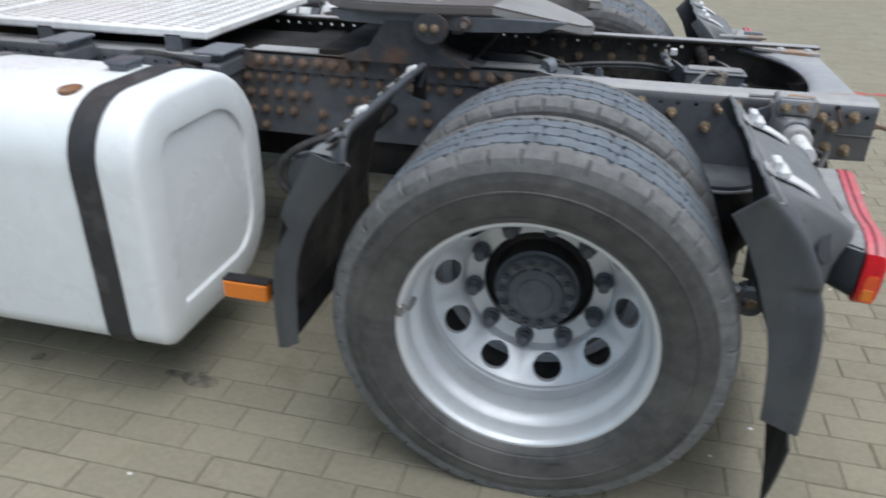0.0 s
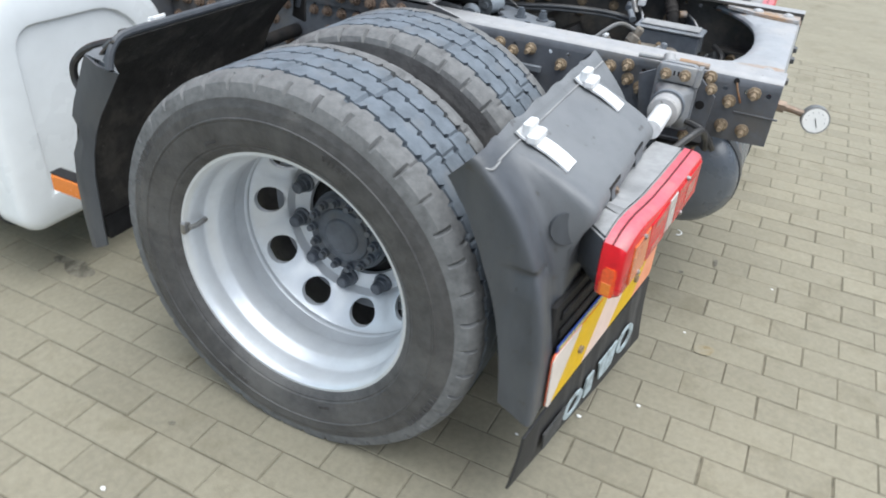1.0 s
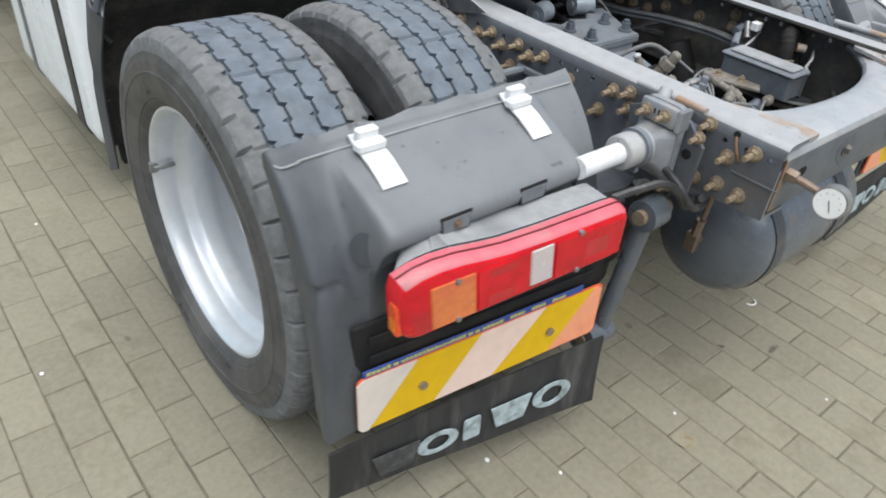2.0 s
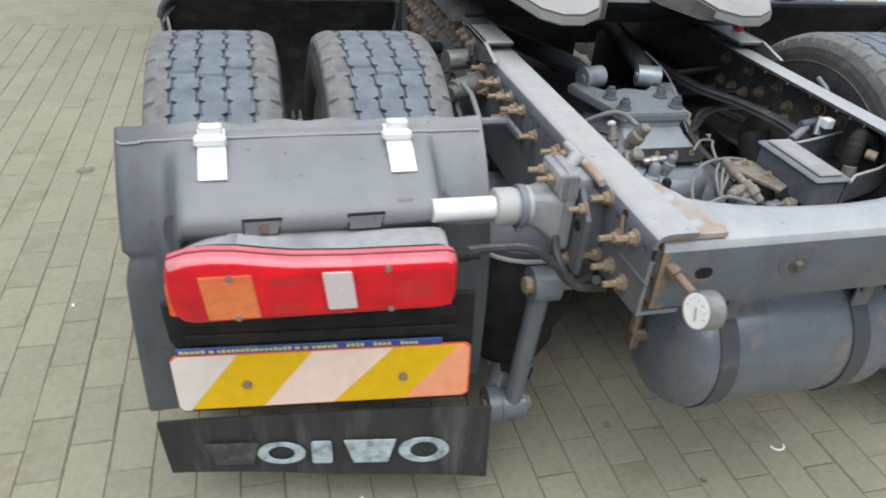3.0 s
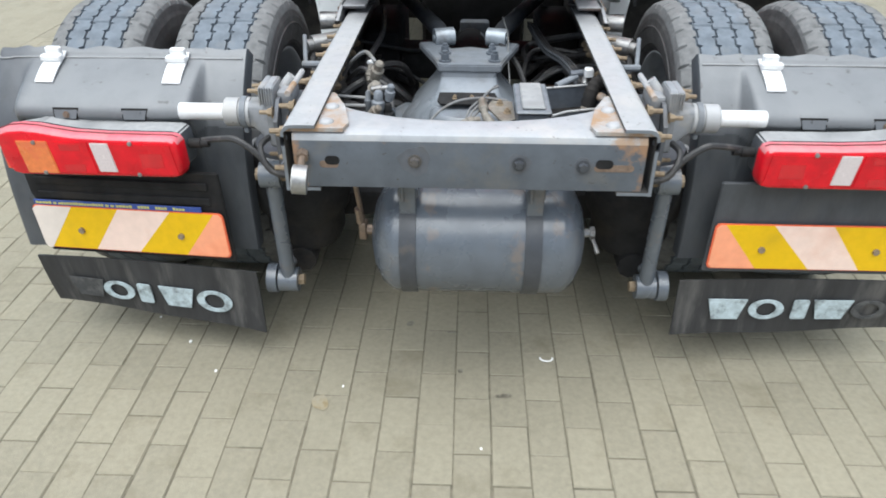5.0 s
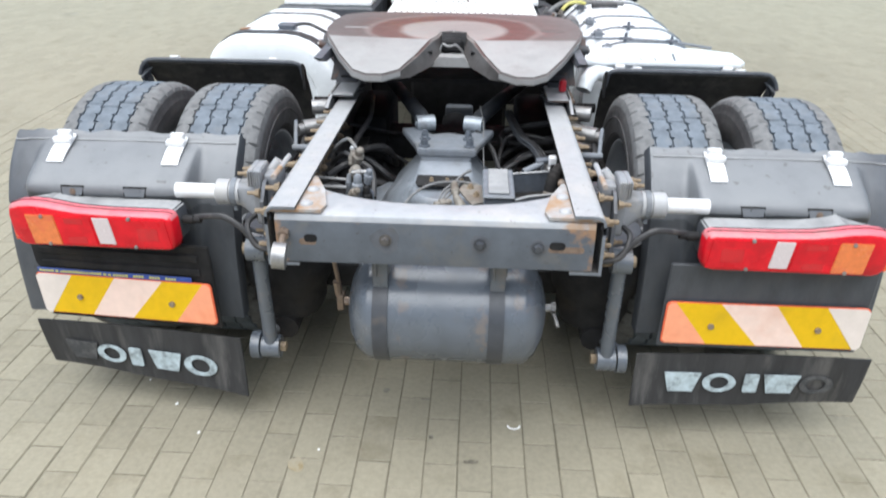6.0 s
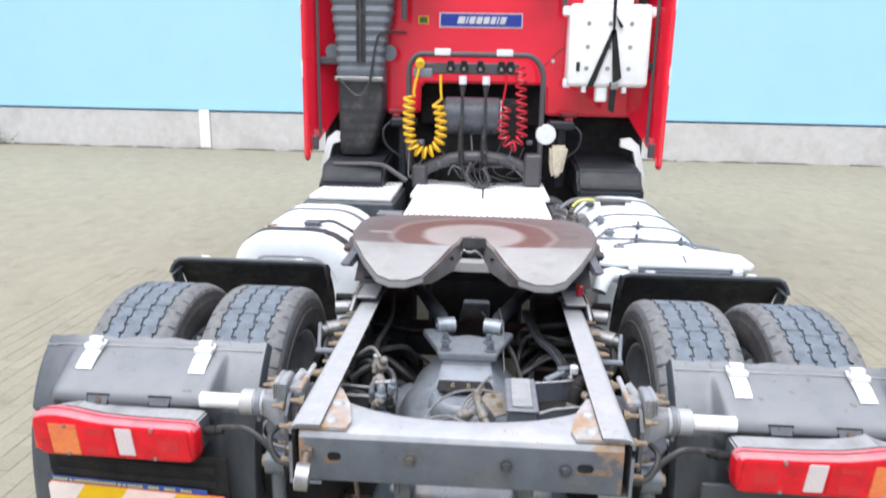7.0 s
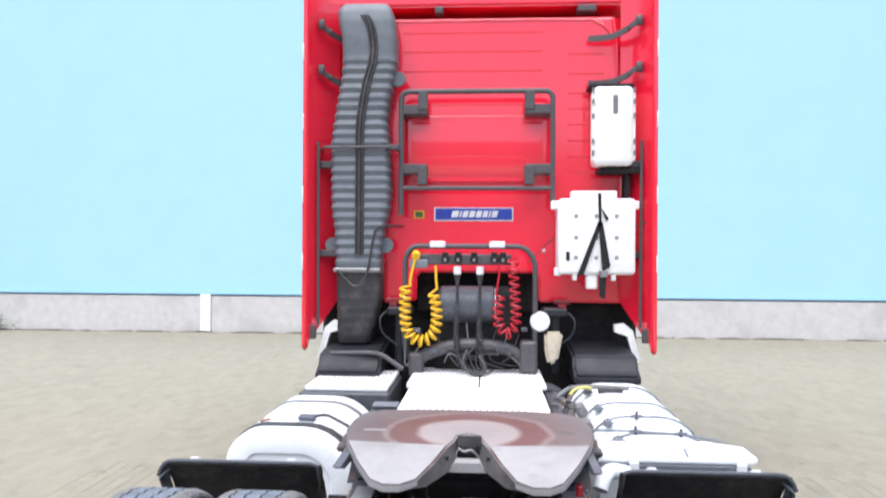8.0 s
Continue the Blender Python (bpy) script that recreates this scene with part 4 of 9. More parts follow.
def crossmember():
    bm = bm_new()
    y_back, z0, z1 = -0.842, 0.679, 0.813
    n = 14
    xs = [-0.40 + 0.8 * i / n for i in range(n + 1)]
    front = lambda x: -0.735 + 0.55 * x * x + 3.0 * x ** 4
    prof = lambda x: [(front(x), 0.790), (front(x), 0.797), (front(x) - 0.006, 0.805), (front(x) - 0.03, z1), (y_back + 0.02, z1), (y_back + 0.006, z1 - 0.005), (y_back, z1 - 0.018), (y_back, z0), (y_back + 0.006, z0), (y_back + 0.006, z1 - 0.02)]
    rows = [[bm.verts.new((x, *p)) for p in prof(x)] for x in xs]
    for a, b in zip(rows, rows[1:]):
        for i in range(len(a)):
            j = (i + 1) % len(a)
            bm.faces.new((a[i], a[j], b[j], b[i]))
    bm.faces.new(rows[0])
    bm.faces.new(rows[-1][::-1])
    prism(bm, [(y_back + 0.0065, z0 + 0.001), (y_back + 0.07, z0 + 0.001), (y_back + 0.07, z0 + 0.008), (y_back + 0.0065, z0 + 0.008)], "x", -0.399, 0.399)
    bmesh.ops.recalc_face_normals(bm, faces=bm.faces)
    bm.normal_update()
    # Upward faces take the paler tone, as if lit from above.
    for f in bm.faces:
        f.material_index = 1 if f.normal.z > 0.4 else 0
    c = part("rear_crossmember", bm, (M_CROSS, M_CROSSTOP), TRUCK, "blue-grey steel rear crossmember, top coloured paler as if lit")
    for x, z in ((-0.122, 0.748), (0.116, 0.745), (0.261, 0.741)):
        bm = bm_new()
        rod(bm, (x, y_back + 0.001, z), (x, y_back - 0.003, z), 0.0165, seg=20)
        rod(bm, (x, y_back - 0.003, z), (x, y_back - 0.013, z), 0.0115, 0.0095, seg=6)
        part("face_bolt", bm, M_TANKBAND, c, "dark bolt head")
    for x, z, r in ((-0.122, 0.748, 0.036), (0.116, 0.745, 0.026), (0.261, 0.741, 0.022)):
        bm = bm_new()
        n = 30
        ring = [(x + r * (1 + 0.10 * math.sin(3 * a + x * 9) + 0.06 * math.sin(7 * a)) * math.cos(a), z + r * (1 + 0.10 * math.sin(3 * a + x * 9) + 0.06 * math.sin(7 * a)) * math.sin(a)) for a in (2 * math.pi * k / n for k in range(n))]
        prism(bm, ring, "y", y_back - 0.0007, y_back + 0.002)
        part("scuff_ring", bm, M_CHASSIS_SIDE, c, "scuffed paint round a bolt")
    for x, w in ((-0.312, 0.034), (0.309, 0.04)):
        bm = bm_new()
        prism(bm, rounded(x - w / 2, x + w / 2, 0.736, 0.758, 0.0105, 4), "y", y_back - 0.0015, y_back + 0.004)
        part("slot", bm, M_BLACK, c, "dark towing slot")
    for x, w in ((-0.320, 0.044), (0.332, 0.09)):
        bm = bm_new()
        prism(bm, rounded(x - w / 2, x + w / 2, 0.7285, 0.7455, 0.008, 4), "y", y_back - 0.001, y_back + 0.003)
        part("slot_rim", bm, M_BOLTDARK, c, "rusty rim round the slot")
    for s in (-1, 1):
        bm = bm_new()
        prism(bm, [(s * 0.419, -0.836), (s * 0.283, -0.836), (s * 0.275, -0.80), (s * 0.298, -0.70), (s * 0.335, -0.615), (s * 0.415, -0.58)], "z", z1 + 0.001, z1 + 0.010)
        g = part("gusset_plate", bm, (M_RUSTY,), TRUCK, "rusty corner gusset with large rivets")
        for x, y in ((0.328, -0.708), (0.326, -0.800)):
            bm = bm_new()
            bmesh.ops.create_uvsphere(bm, u_segments=14, v_segments=8, radius=0.0175, matrix=Matrix.Translation((s * x, y, z1 + 0.009)) @ Matrix.Diagonal((1, 1, 0.55, 1)))
            part("rivet", bm, M_CHASSIS, g, "domed rivet head")
    # the C end of each rail
    return c


def deck_plates():
    """White slip-proof plates over the chassis behind the cab."""
    for name, x0, x1, y0, y1, z in (("deck_plate", -0.415, 0.415, 1.20, 2.06, 0.905), ("deck_plate", -0.44, 0.02, 2.075, 2.72, 0.915), ("deck_plate", 0.03, 0.45, 2.075, 2.72, 0.915), ("deck_plate", -1.075, -0.55, 2.0, 2.62, 0.905)):
        bm = bm_new()
        box(bm, (x0, y0, z - 0.03), (x1, y1, z), 0.006)
        d = part(name, bm, M_DECK, TRUCK, "white painted slip-proof deck plate")
        bm = bm_new()
        nx, ny = int((x1 - x0) / 0.034), int((y1 - y0) / 0.06)
        for i in range(nx):
            for j in range(ny):
                x, y = x0 + 0.03 + i * 0.034, y0 + 0.04 + j * 0.06
                if x < x1 - 0.02 and y < y1 - 0.02:
                    if j % 2:
                        x += 0.017
                    if x > x1 - 0.02:
                        continue
                    vs = [bm.verts.new((x + a, y + b, z + 0.0012)) for a, b in ((-0.0045, -0.017), (0.0, -0.020), (0.0045, -0.017), (0.0045, 0.017), (0.0, 0.020), (-0.0045, 0.017))]
                    bm.faces.new(vs)
        tagged(part("drain_slot", bm, M_GREYCABLE, d, "small dark drain slots"), kind="stuff")
    bm = bm_new()
    box(bm, (-1.105, 1.95, 0.50), (-0.53, 2.64, 0.874), 0.012)
    part("battery_box", bm, M_SKIRTDARK, TRUCK, "dark grey battery box under a white step")
    # feet of the deck on the rails
    for s in (-1, 1):
        for y in (1.3, 1.8, 2.3, 2.65):
            bm = bm_new()
            box(bm, (s * 0.385 - 0.03, y, 0.833), (s * 0.385 + 0.03, y + 0.06, 0.885))
            part("deck_foot", bm, M_CHASSIS_SIDE, TRUCK)


def fifth_wheel():
    bm = bm_new()
    z, th = 1.040, 0.030
    half = [(0.0, 0.80, z), (-0.24, 0.80, z), (-0.40, 0.775, z), (-0.478, 0.70, z), (-0.498, 0.58, z), (-0.498, 0.42, z), (-0.462, 0.24, z)]
    ramp = [(-0.40, 0.10, 1.006), (-0.335, -0.015, 0.978), (-0.285, -0.045, 0.970), (-0.225, -0.045, 0.970), (-0.17, -0.01, 0.979), (-0.12, 0.10, 1.006)]
    throat = [(-0.075, 0.205, z), (-0.052, 0.28, z), (-0.045, 0.35, z), (0.0, 0.385, z)]
    fs = []
    for s in (1, -1):
        top = [bm.verts.new((s * x, y, q)) for x, y, q in half + throat]
        fs.append(bm.faces.new(top if s > 0 else top[::-1]))
        rp = [top[len(half) - 1]] + [bm.verts.new((s * x, y, q)) for x, y, q in ramp] + [top[len(half)]]
        fs.append(bm.faces.new(rp if s > 0 else rp[::-1]))
    bmesh.ops.remove_doubles(bm, verts=bm.verts, dist=0.0005)
    bmesh.ops.recalc_face_normals(bm, faces=bm.faces)
    if sum(f.normal.z for f in bm.faces) < 0:
        bmesh.ops.reverse_faces(bm, faces=bm.faces)
    for f in bm.faces:
        f.material_index = 1 if f.normal.z < 0.985 else 0
    low = bmesh.ops.extrude_face_region(bm, geom=list(bm.faces))
    for v in low["geom"]:
        if isinstance(v, bmesh.types.BMVert):
            v.co.z -= th
    bmesh.ops.recalc_face_normals(bm, faces=bm.faces)
    sharp = [e for e in bm.edges if len(e.link_faces) == 2 and e.calc_face_angle(0) > 0.9]
    bmesh.ops.bevel(bm, geom=sharp, offset=0.006, segments=2, affect="EDGES")
    f = part("fifth_wheel", bm, (M_FIFTH, M_RAMP), TRUCK, "greasy coupling plate with brown grease ring and V throat", angle=25)
    for s in (-1, 1):
        bm = bm_new()
        prism(bm, [(0.02, 1.005), (0.30, 1.008), (0.74, 1.008), (0.70, 0.975), (0.30, 0.965), (0.10, 0.975)], "x", s * 0.47, s * 0.44)
        part("stiffening_rib", bm, M_CHASSIS_SIDE, f, fix=True)
        bm = bm_new()
        prism(bm, [(0.16, 1.006), (0.36, 1.008), (0.36, 0.93), (0.24, 0.95)], "x", s * 0.10, s * 0.07)
        part("throat_cheek", bm, M_BLACK, f, fix=True)
        bm = bm_new()
        box(bm, (min(s * 0.44, s * 0.10), 0.335, 0.95), (max(s * 0.44, s * 0.10), 0.365, 1.008))
        part("cross_rib", bm, M_CHASSIS_SIDE, f)
    # thick dark side walls of the throat
    for s in (-1, 1):
        bm = bm_new()
        edge = [(0.255, -0.040, 0.966), (0.215, -0.036, 0.967), (0.165, -0.004, 0.975), (0.116, 0.10, 1.0), (0.072, 0.205, 1.03), (0.050, 0.28, 1.032), (0.043, 0.35, 1.032)]
        deep = [0.3, 0.35, 0.5, 0.75, 0.9, 1.0, 1.0]
        skin(bm, [[(s * x, y, z) for x, y, z in edge], [(s * max(0.03, x - 0.02 * k), y + 0.016 * k, z - 0.028 * k) for (x, y, z), k in zip(edge, deep)], [(s * max(0.028, x - 0.05 * k), y + 0.045 * k, z - 0.06 * k) for (x, y, z), k in zip(edge, deep)]], 0.012)
        part("throat_wall", bm, M_THROAT, f, "dark greasy side of the throat", angle=50)
    bm = bm_new()
    rod(bm, (-0.04, 0.30, 1.00), (0.05, 0.30, 1.00), 0.05, seg=20)
    box(bm, (-0.035, 0.24, 0.985), (0.04, 0.36, 1.035), 0.01)
    part("locking_jaw", bm, M_BLACK, f, "black greased locking jaw")
    bm = bm_new()
    prism(bm, [(-0.075, 0.950), (0.075, 0.950), (0.045, 0.985), (-0.045, 0.985)], "y", 0.17, 0.235)
    part("jaw_seat", bm, M_RAMP, f, "pale worn seat under the jaw")
    bm = bm_new()
    tube(bm, smooth_line([(-0.035, 0.232, 1.020), (-0.012, 0.226, 1.012), (0.012, 0.224, 1.018), (0.030, 0.228, 1.004), (0.042, 0.232, 0.985), (0.030, 0.232, 0.965)], 5), 0.0042, 7)
    tube(bm, smooth_line([(-0.038, 0.232, 1.016), (-0.045, 0.230, 0.995), (-0.040, 0.230, 0.970)], 5), 0.0035, 7)
    part("lock_chain", bm, M_STEEL, f, "worn pale lock chain")
    for s, mt, name in ((-1, M_RAMP, "grease_groove"), (1, M_THROAT, "grease_groove")):
        bm = bm_new()
        box(bm, (min(s * 0.335, s * 0.425), 0.405, 1.0385), (max(s * 0.335, s * 0.425), 0.420, 1.0412), 0.001)
        part(name, bm, mt, f, "short groove worn in the plate")
    for s in (-1, 1):
        bm = bm_new()
        prism(bm, [(0.30, 0.8585), (0.70, 0.8585), (0.62, 0.90), (0.56, 0.985), (0.44, 0.985), (0.38, 0.90)], "x", s * 0.40, s * 0.472)
        part("bearing_bracket", bm, M_RUSTDARK, f, "dark cast bearing bracket")
        bm = bm_new()
        prism(bm, [(0.415 + 0.052 * math.cos(a), 0.972 + 0.046 * math.sin(a)) for a in (2 * math.pi * k / 24 for k in range(24))], "x", s * 0.475, s * 0.508)
        bmesh.ops.bevel(bm, geom=[e for e in bm.edges if abs(e.verts[0].co.x - e.verts[1].co.x) < 1e-5], offset=0.005, segments=2, affect="EDGES")
        part("bearing_cap", bm, M_RUSTDARK, f)
        bm = bm_new()
        rod(bm, (s * 0.45, 0.315, 0.992), (s * 0.509, 0.315, 0.992), 0.020, 0.017, seg=18)
        part("pin", bm, M_RUSTDARK, f, "rusty bearing pin")
        bm = bm_new()
        rod(bm, (s * 0.505, 0.313, 0.991), (s * 0.515, 0.313, 0.991), 0.009, seg=12)
        part("pin_end", bm, M_STEEL, f, "worn bright pin end")
        for y in (0.40, 0.435):
            bolt(f, (s * 0.508, y, 0.975), "-x" if s < 0 else "+x", False, 0.8)
    bm = bm_new()
    box(bm, (-0.43, 0.30, 0.859), (0.43, 0.80, 0.875))
    part("base_plate", bm, M_BLACK, f, "dark base plate between the rails")
    bm = bm_new()
    box(bm, (0.40, 0.19, 0.862), (0.425, 0.225, 0.905), 0.006)
    part("red_cap", bm, M_RHOSE, f, "small red plastic cap")
    return f


def axle_and_suspension():
    bm = bm_new()
    tube(bm, [(-0.66, 0, 0.44), (-0.30, 0, 0.44), (-0.22, 0, 0.445), (0.22, 0, 0.445), (0.30, 0, 0.44), (0.66, 0, 0.44)], 0.08, 20, radii=[0.075, 0.075, 0.11, 0.11, 0.075, 0.075])
    part("axle_housing", bm, M_CAST, TRUCK, "grey cast rear axle housing")
    bm = bm_new()
    bmesh.ops.create_uvsphere(bm, u_segments=36, v_segments=20, radius=1.0, matrix=Matrix.Translation((-0.008, -0.08, 0.46)) @ Matrix.Diagonal((0.24, 0.24, 0.19, 1)))
    # the neck under the bracket, flaring into the housing
    rings = []
    for z, x0, x1, y0, y1, q in ((0.707, -0.098, 0.090, -0.104, 0.10, 0.012), (0.69, -0.094, 0.086, -0.108, 0.10, 0.016), (0.678, -0.095, 0.087, -0.135, 0.10, 0.02), (0.66, -0.105, 0.095, -0.195, 0.11, 0.03), (0.645, -0.12, 0.108, -0.215, 0.12, 0.05), (0.62, -0.145, 0.132, -0.228, 0.13, 0.08), (0.58, -0.185, 0.17, -0.235, 0.14, 0.10), (0.53, -0.215, 0.20, -0.24, 0.14, 0.11)):
        rings.append([bm.verts.new((x, y, z)) for x, y in rounded(x0, x1, y0, y1, q, 5)])
    for a, b in zip(rings, rings[1:]):
        for i in range(len(a)):
            bm.faces.new((a[i], a[(i + 1) % len(a)], b[(i + 1) % len(a)], b[i]))
    d = part("differential", bm, M_DIFF, TRUCK, "blue-grey cast differential housing", angle=45, fix=True)
    bm = bm_new()
    lathe(bm, [(0.30, 0.0), (0.30, 0.10), (0.33, 0.118), (0.60, 0.118), (0.622, 0.112), (0.632, 0.10), (0.634, 0.0)], 40)
    bmesh.ops.transform(bm, matrix=Matrix.Translation((-0.008, -0.205, 0)) @ Matrix.Rotation(-math.pi / 2, 4, "Y"), verts=bm.verts)
    part("housing_barrel", bm, M_DIFF, d, "round front of the housing", fix=True)
    bm = bm_new()
    prism(bm, [(-0.100, -0.11), (0.098, -0.11), (0.112, -0.05), (0.165, 0.095), (0.125, 0.13), (0.055, 0.065), (0.0, 0.085), (-0.06, 0.065), (-0.135, 0.13), (-0.175, 0.095), (-0.115, -0.045)], "z", 0.707, 0.731)
    for v in bm.verts:
        v.co.z += 0.18 * max(0.0, abs(v.co.x) - 0.115)
    bmesh.ops.bevel(bm, geom=[e for e in bm.edges], offset=0.004, segments=2, affect="EDGES")
    part("stay_bracket", bm, M_CAST, d, "grey cast V-stay bracket with upturned wings")
    for x, y in ((-0.080, -0.072), (0.078, -0.068), (-0.083, 0.008), (0.072, 0.008)):
        bm = bm_new()
        rod(bm, (x, y, 0.730), (x, y, 0.737), 0.020, seg=18)
        rod(bm, (x, y, 0.737), (x, y, 0.756), 0.0145, 0.0138, seg=6)
        rod(bm, (x, y, 0.756), (x, y, 0.764), 0.009, seg=8)
        part("stay_bolt", bm, M_TANKPAINT, d)
    for s in (-1, 1):
        bm = bm_new()
        c, way = Vector((s * 0.091, 0.125, 0.750)), Vector((0.95, -s * 0.28, 0))
        rod(bm, c - 0.034 * way, c + 0.034 * way, 0.031, seg=24)
        rod(bm, c - 0.038 * way, c + 0.038 * way, 0.012, seg=14)
        eye = part("stay_eye", bm, M_EYE, TRUCK, "worn blue-grey stay bush", fix=True)
        bm = bm_new()
        tube(bm, [(s * 0.098, 0.150, 0.752), (s * 0.112, 0.20, 0.755), (s * 0.20, 0.5, 0.745), (s * 0.33, 0.95, 0.72)], 0.027, 12, radii=[0.022, 0.029, 0.027, 0.027])
        part("stay_arm", bm, M_DARKGREY, eye, "dark grey V-stay arm")
    bm = bm_new()
    tube(bm, [(0.300 + 0.098 * math.cos(q), 0.205 + 0.10 * math.sin(q), 0.511) for q in (2 * math.pi * k / 32 for k in range(33))], 0.011, 8)
    part("spring_seat", bm, M_RUSTDARK, TRUCK, "rusty edge of the spring seat")
    bm = bm_new()
    vs = prism(bm, [(-0.092, 0.022), (-0.098, -0.008), (-0.088, -0.022), (0.075, -0.022), (0.090, -0.004), (0.078, 0.022)], "y", -0.006, 0.004)
    bmesh.ops.transform(bm, matrix=Matrix.Translation((0, -0.222, 0.660)) @ Matrix.Rotation(radians(-58), 4, "X"), verts=vs)
    part("cover_plate", bm, M_BLACK, d, "black bolted cover plate")
    for x in (-0.045, 0.008, 0.055):
        bolt(d, (x, -0.222, 0.663), "+z", False, 0.55)
    bm = bm_new()
    lathe(bm, [(0, 0.0), (0, 0.06), (0.35, 0.065), (1.6, 0.065), (1.6, 0.0)], 20)
    me = mesh_of("propeller_shaft", bm, M_BLACK, fix=True)
    part("propeller_shaft", me, None, TRUCK, "black propeller shaft", m=Matrix.Translation((0, 0.1, 0.52)) @ Matrix.Rotation(math.pi / 2, 4, "Z"))
    for s in (-1, 1):
        # bellows, lower beam, link and stabiliser
        bm = bm_new()
        sx = s * 0.49
        m = Matrix.Translation((sx, -0.44, 0)) @ Matrix.Rotation(-math.pi / 2, 4, "Y")
        lathe(bm, [(0.30, 0.0), (0.30, 0.10), (0.34, 0.115), (0.39, 0.115), (0.42, 0.135), (0.50, 0.145), (0.57, 0.135), (0.60, 0.11), (0.605, 0.0)], 32)
        bmesh.ops.transform(bm, matrix=m, verts=bm.verts)
        a = part("air_spring", bm, M_BLACK, TRUCK, "black rubber air spring", fix=True)
        bm = bm_new()
        tube(bm, [(sx + 0.132 * math.cos(q), -0.44 + 0.132 * math.sin(q), 0.606) for q in (2 * math.pi * k / 28 for k in range(29))], 0.005, 6)
        part("bead_ring", bm, M_CHASSIS, a, "pale steel bead ring")
        bm = bm_new()
        rod(bm, (sx, -0.44, 0.604), (sx, -0.44, 0.618), 0.12, seg=32)
        part("top_plate", bm, M_CHASSIS_SIDE, a, "dark steel top plate")
        bm = bm_new()
        tube(bm, [(s * 0.49, 0.55, 0.42), (s * 0.49, 0.0, 0.345), (s * 0.49, -0.30, 0.285), (s * 0.49, -0.55, 0.275)], 0.042, 10)
        part("suspension_beam", bm, M_BLACK, TRUCK, "black suspension beam")
        bm = bm_new()
        tube(bm, [(s * 0.515, -0.650, 0.60), (s * 0.520, -0.615, 0.26)], 0.021, 14)
        rod(bm, (s * 0.488, -0.655, 0.613), (s * 0.542, -0.655, 0.613), 0.036, seg=20)
        rod(bm, (s * 0.492, -0.608, 0.244), (s * 0.548, -0.608, 0.244), 0.036, seg=20)
        l = part("stabiliser_link", bm, M_TANKPAINT, TRUCK, "dusty grey stabiliser link rod")
        bm = bm_new()
        rod(bm, (s * 0.455, -0.655, 0.613), (s * 0.555, -0.655, 0.613), 0.017, seg=10)
        part("link_bolt", bm, M_BOLT, l)
        bm = bm_new()
        rod(bm, (s * 0.475, -0.608, 0.244), (s * 0.585, -0.608, 0.244), 0.017, seg=6)
        part("link_bolt", bm, M_BOLT, l)
        bm = bm_new()
        rod(bm, (s * 0.552, -0.606, 0.246), (s * 0.580, -0.606, 0.246), 0.044, seg=24)
        tube(bm, [(s * 0.566, -0.60, 0.246), (s * 0.54, -0.56, 0.26), (s * 0.47, -0.42, 0.32), (s * 0.42, -0.27, 0.36)], 0.024, 12)
        part("stabiliser_arm", bm, M_TANKPAINT, TRUCK, "grey stabiliser arm")
        bm = bm_new()
        rod(bm, (s * 0.36, -0.30, 0.30), (s * 0.34, -0.10, 0.62), 0.035, seg=16)
        rod(bm, (s * 0.35, -0.20, 0.46), (s * 0.338, -0.09, 0.66), 0.044, seg=16)
        part("shock_absorber", bm, M_BLACK, TRUCK)
        bm = bm_new()
        rod(bm, (s * 0.50, 0.16, 0.60), (s * 0.50, 0.30, 0.60), 0.07, seg=24)
        rod(bm, (s * 0.50, 0.30, 0.60), (s * 0.50, 0.38, 0.60), 0.045, seg=24)
        part("brake_chamber", bm, M_STEEL, TRUCK, "dusty grey brake chamber")
    # Bar added across the axle to keep light off the ground below.
    bm = bm_new()
    tube(bm, bend([(-0.56, -0.12, 0.36), (-0.50, -0.25, 0.34), (0.50, -0.25, 0.34), (0.56, -0.12, 0.36)], 0.06), 0.034, 12)
    part("stabiliser_bar", bm, M_BLACK, TRUCK, "black bar across the axle, added to block light")
    # Unseen black panels added on each side to block light.
    for s in (-1, 1):
        bm = bm_new()
        prism(bm, [(-0.30, 0.20), (0.26, 0.20), (0.30, 0.60), (-0.24, 0.60)], "x", s * 0.575, s * 0.595)
        part("brake_shield", bm, M_BLACK, TRUCK, "black panel inside the wheel, added to block light")
    bm = bm_new()
    box(bm, (-0.048, 0.84, 0.42), (0.082, 0.897, 0.61), 0.014, seg=2)
    rod(bm, (0.017, 0.80, 0.52), (0.017, 0.845, 0.52), 0.055, seg=20)
    part("shaft_flange", bm, M_CAST, TRUCK, "dusty grey gearbox output flange")
    # Black beam added so the space under the coupling stays dark.
    bm = bm_new()
    box(bm, (-0.41, 0.46, 0.48), (0.41, 0.62, 0.60), 0.02, seg=2)
    part("inner_crossmember", bm, M_BLACK, TRUCK, "black filler beam under the coupling")
    # Black blocks added beside the axle to cover bright ground with darkness.
    for s in (-1, 1):
        bm = bm_new()
        box(bm, (min(s * 0.20, s * 0.41), 0.09, 0.37), (max(s * 0.20, s * 0.41), 0.45, 0.50), 0.02, seg=2)
        part("spring_hanger", bm, M_BLACK, TRUCK, "black filler block inside the rail, hiding bright ground")
        bm = bm_new()
        box(bm, (min(s * 0.235, s * 0.41), -0.40, 0.34), (max(s * 0.235, s * 0.41), -0.09, 0.43), 0.02, seg=2)
        part("spring_saddle", bm, M_BLACK, TRUCK, "black filler block beside the axle housing, hiding bright ground")
    # cross tubes between the rails, forward in the dark
    for y, z in ((1.0, 0.68), (1.9, 0.70)):
        bm = bm_new()
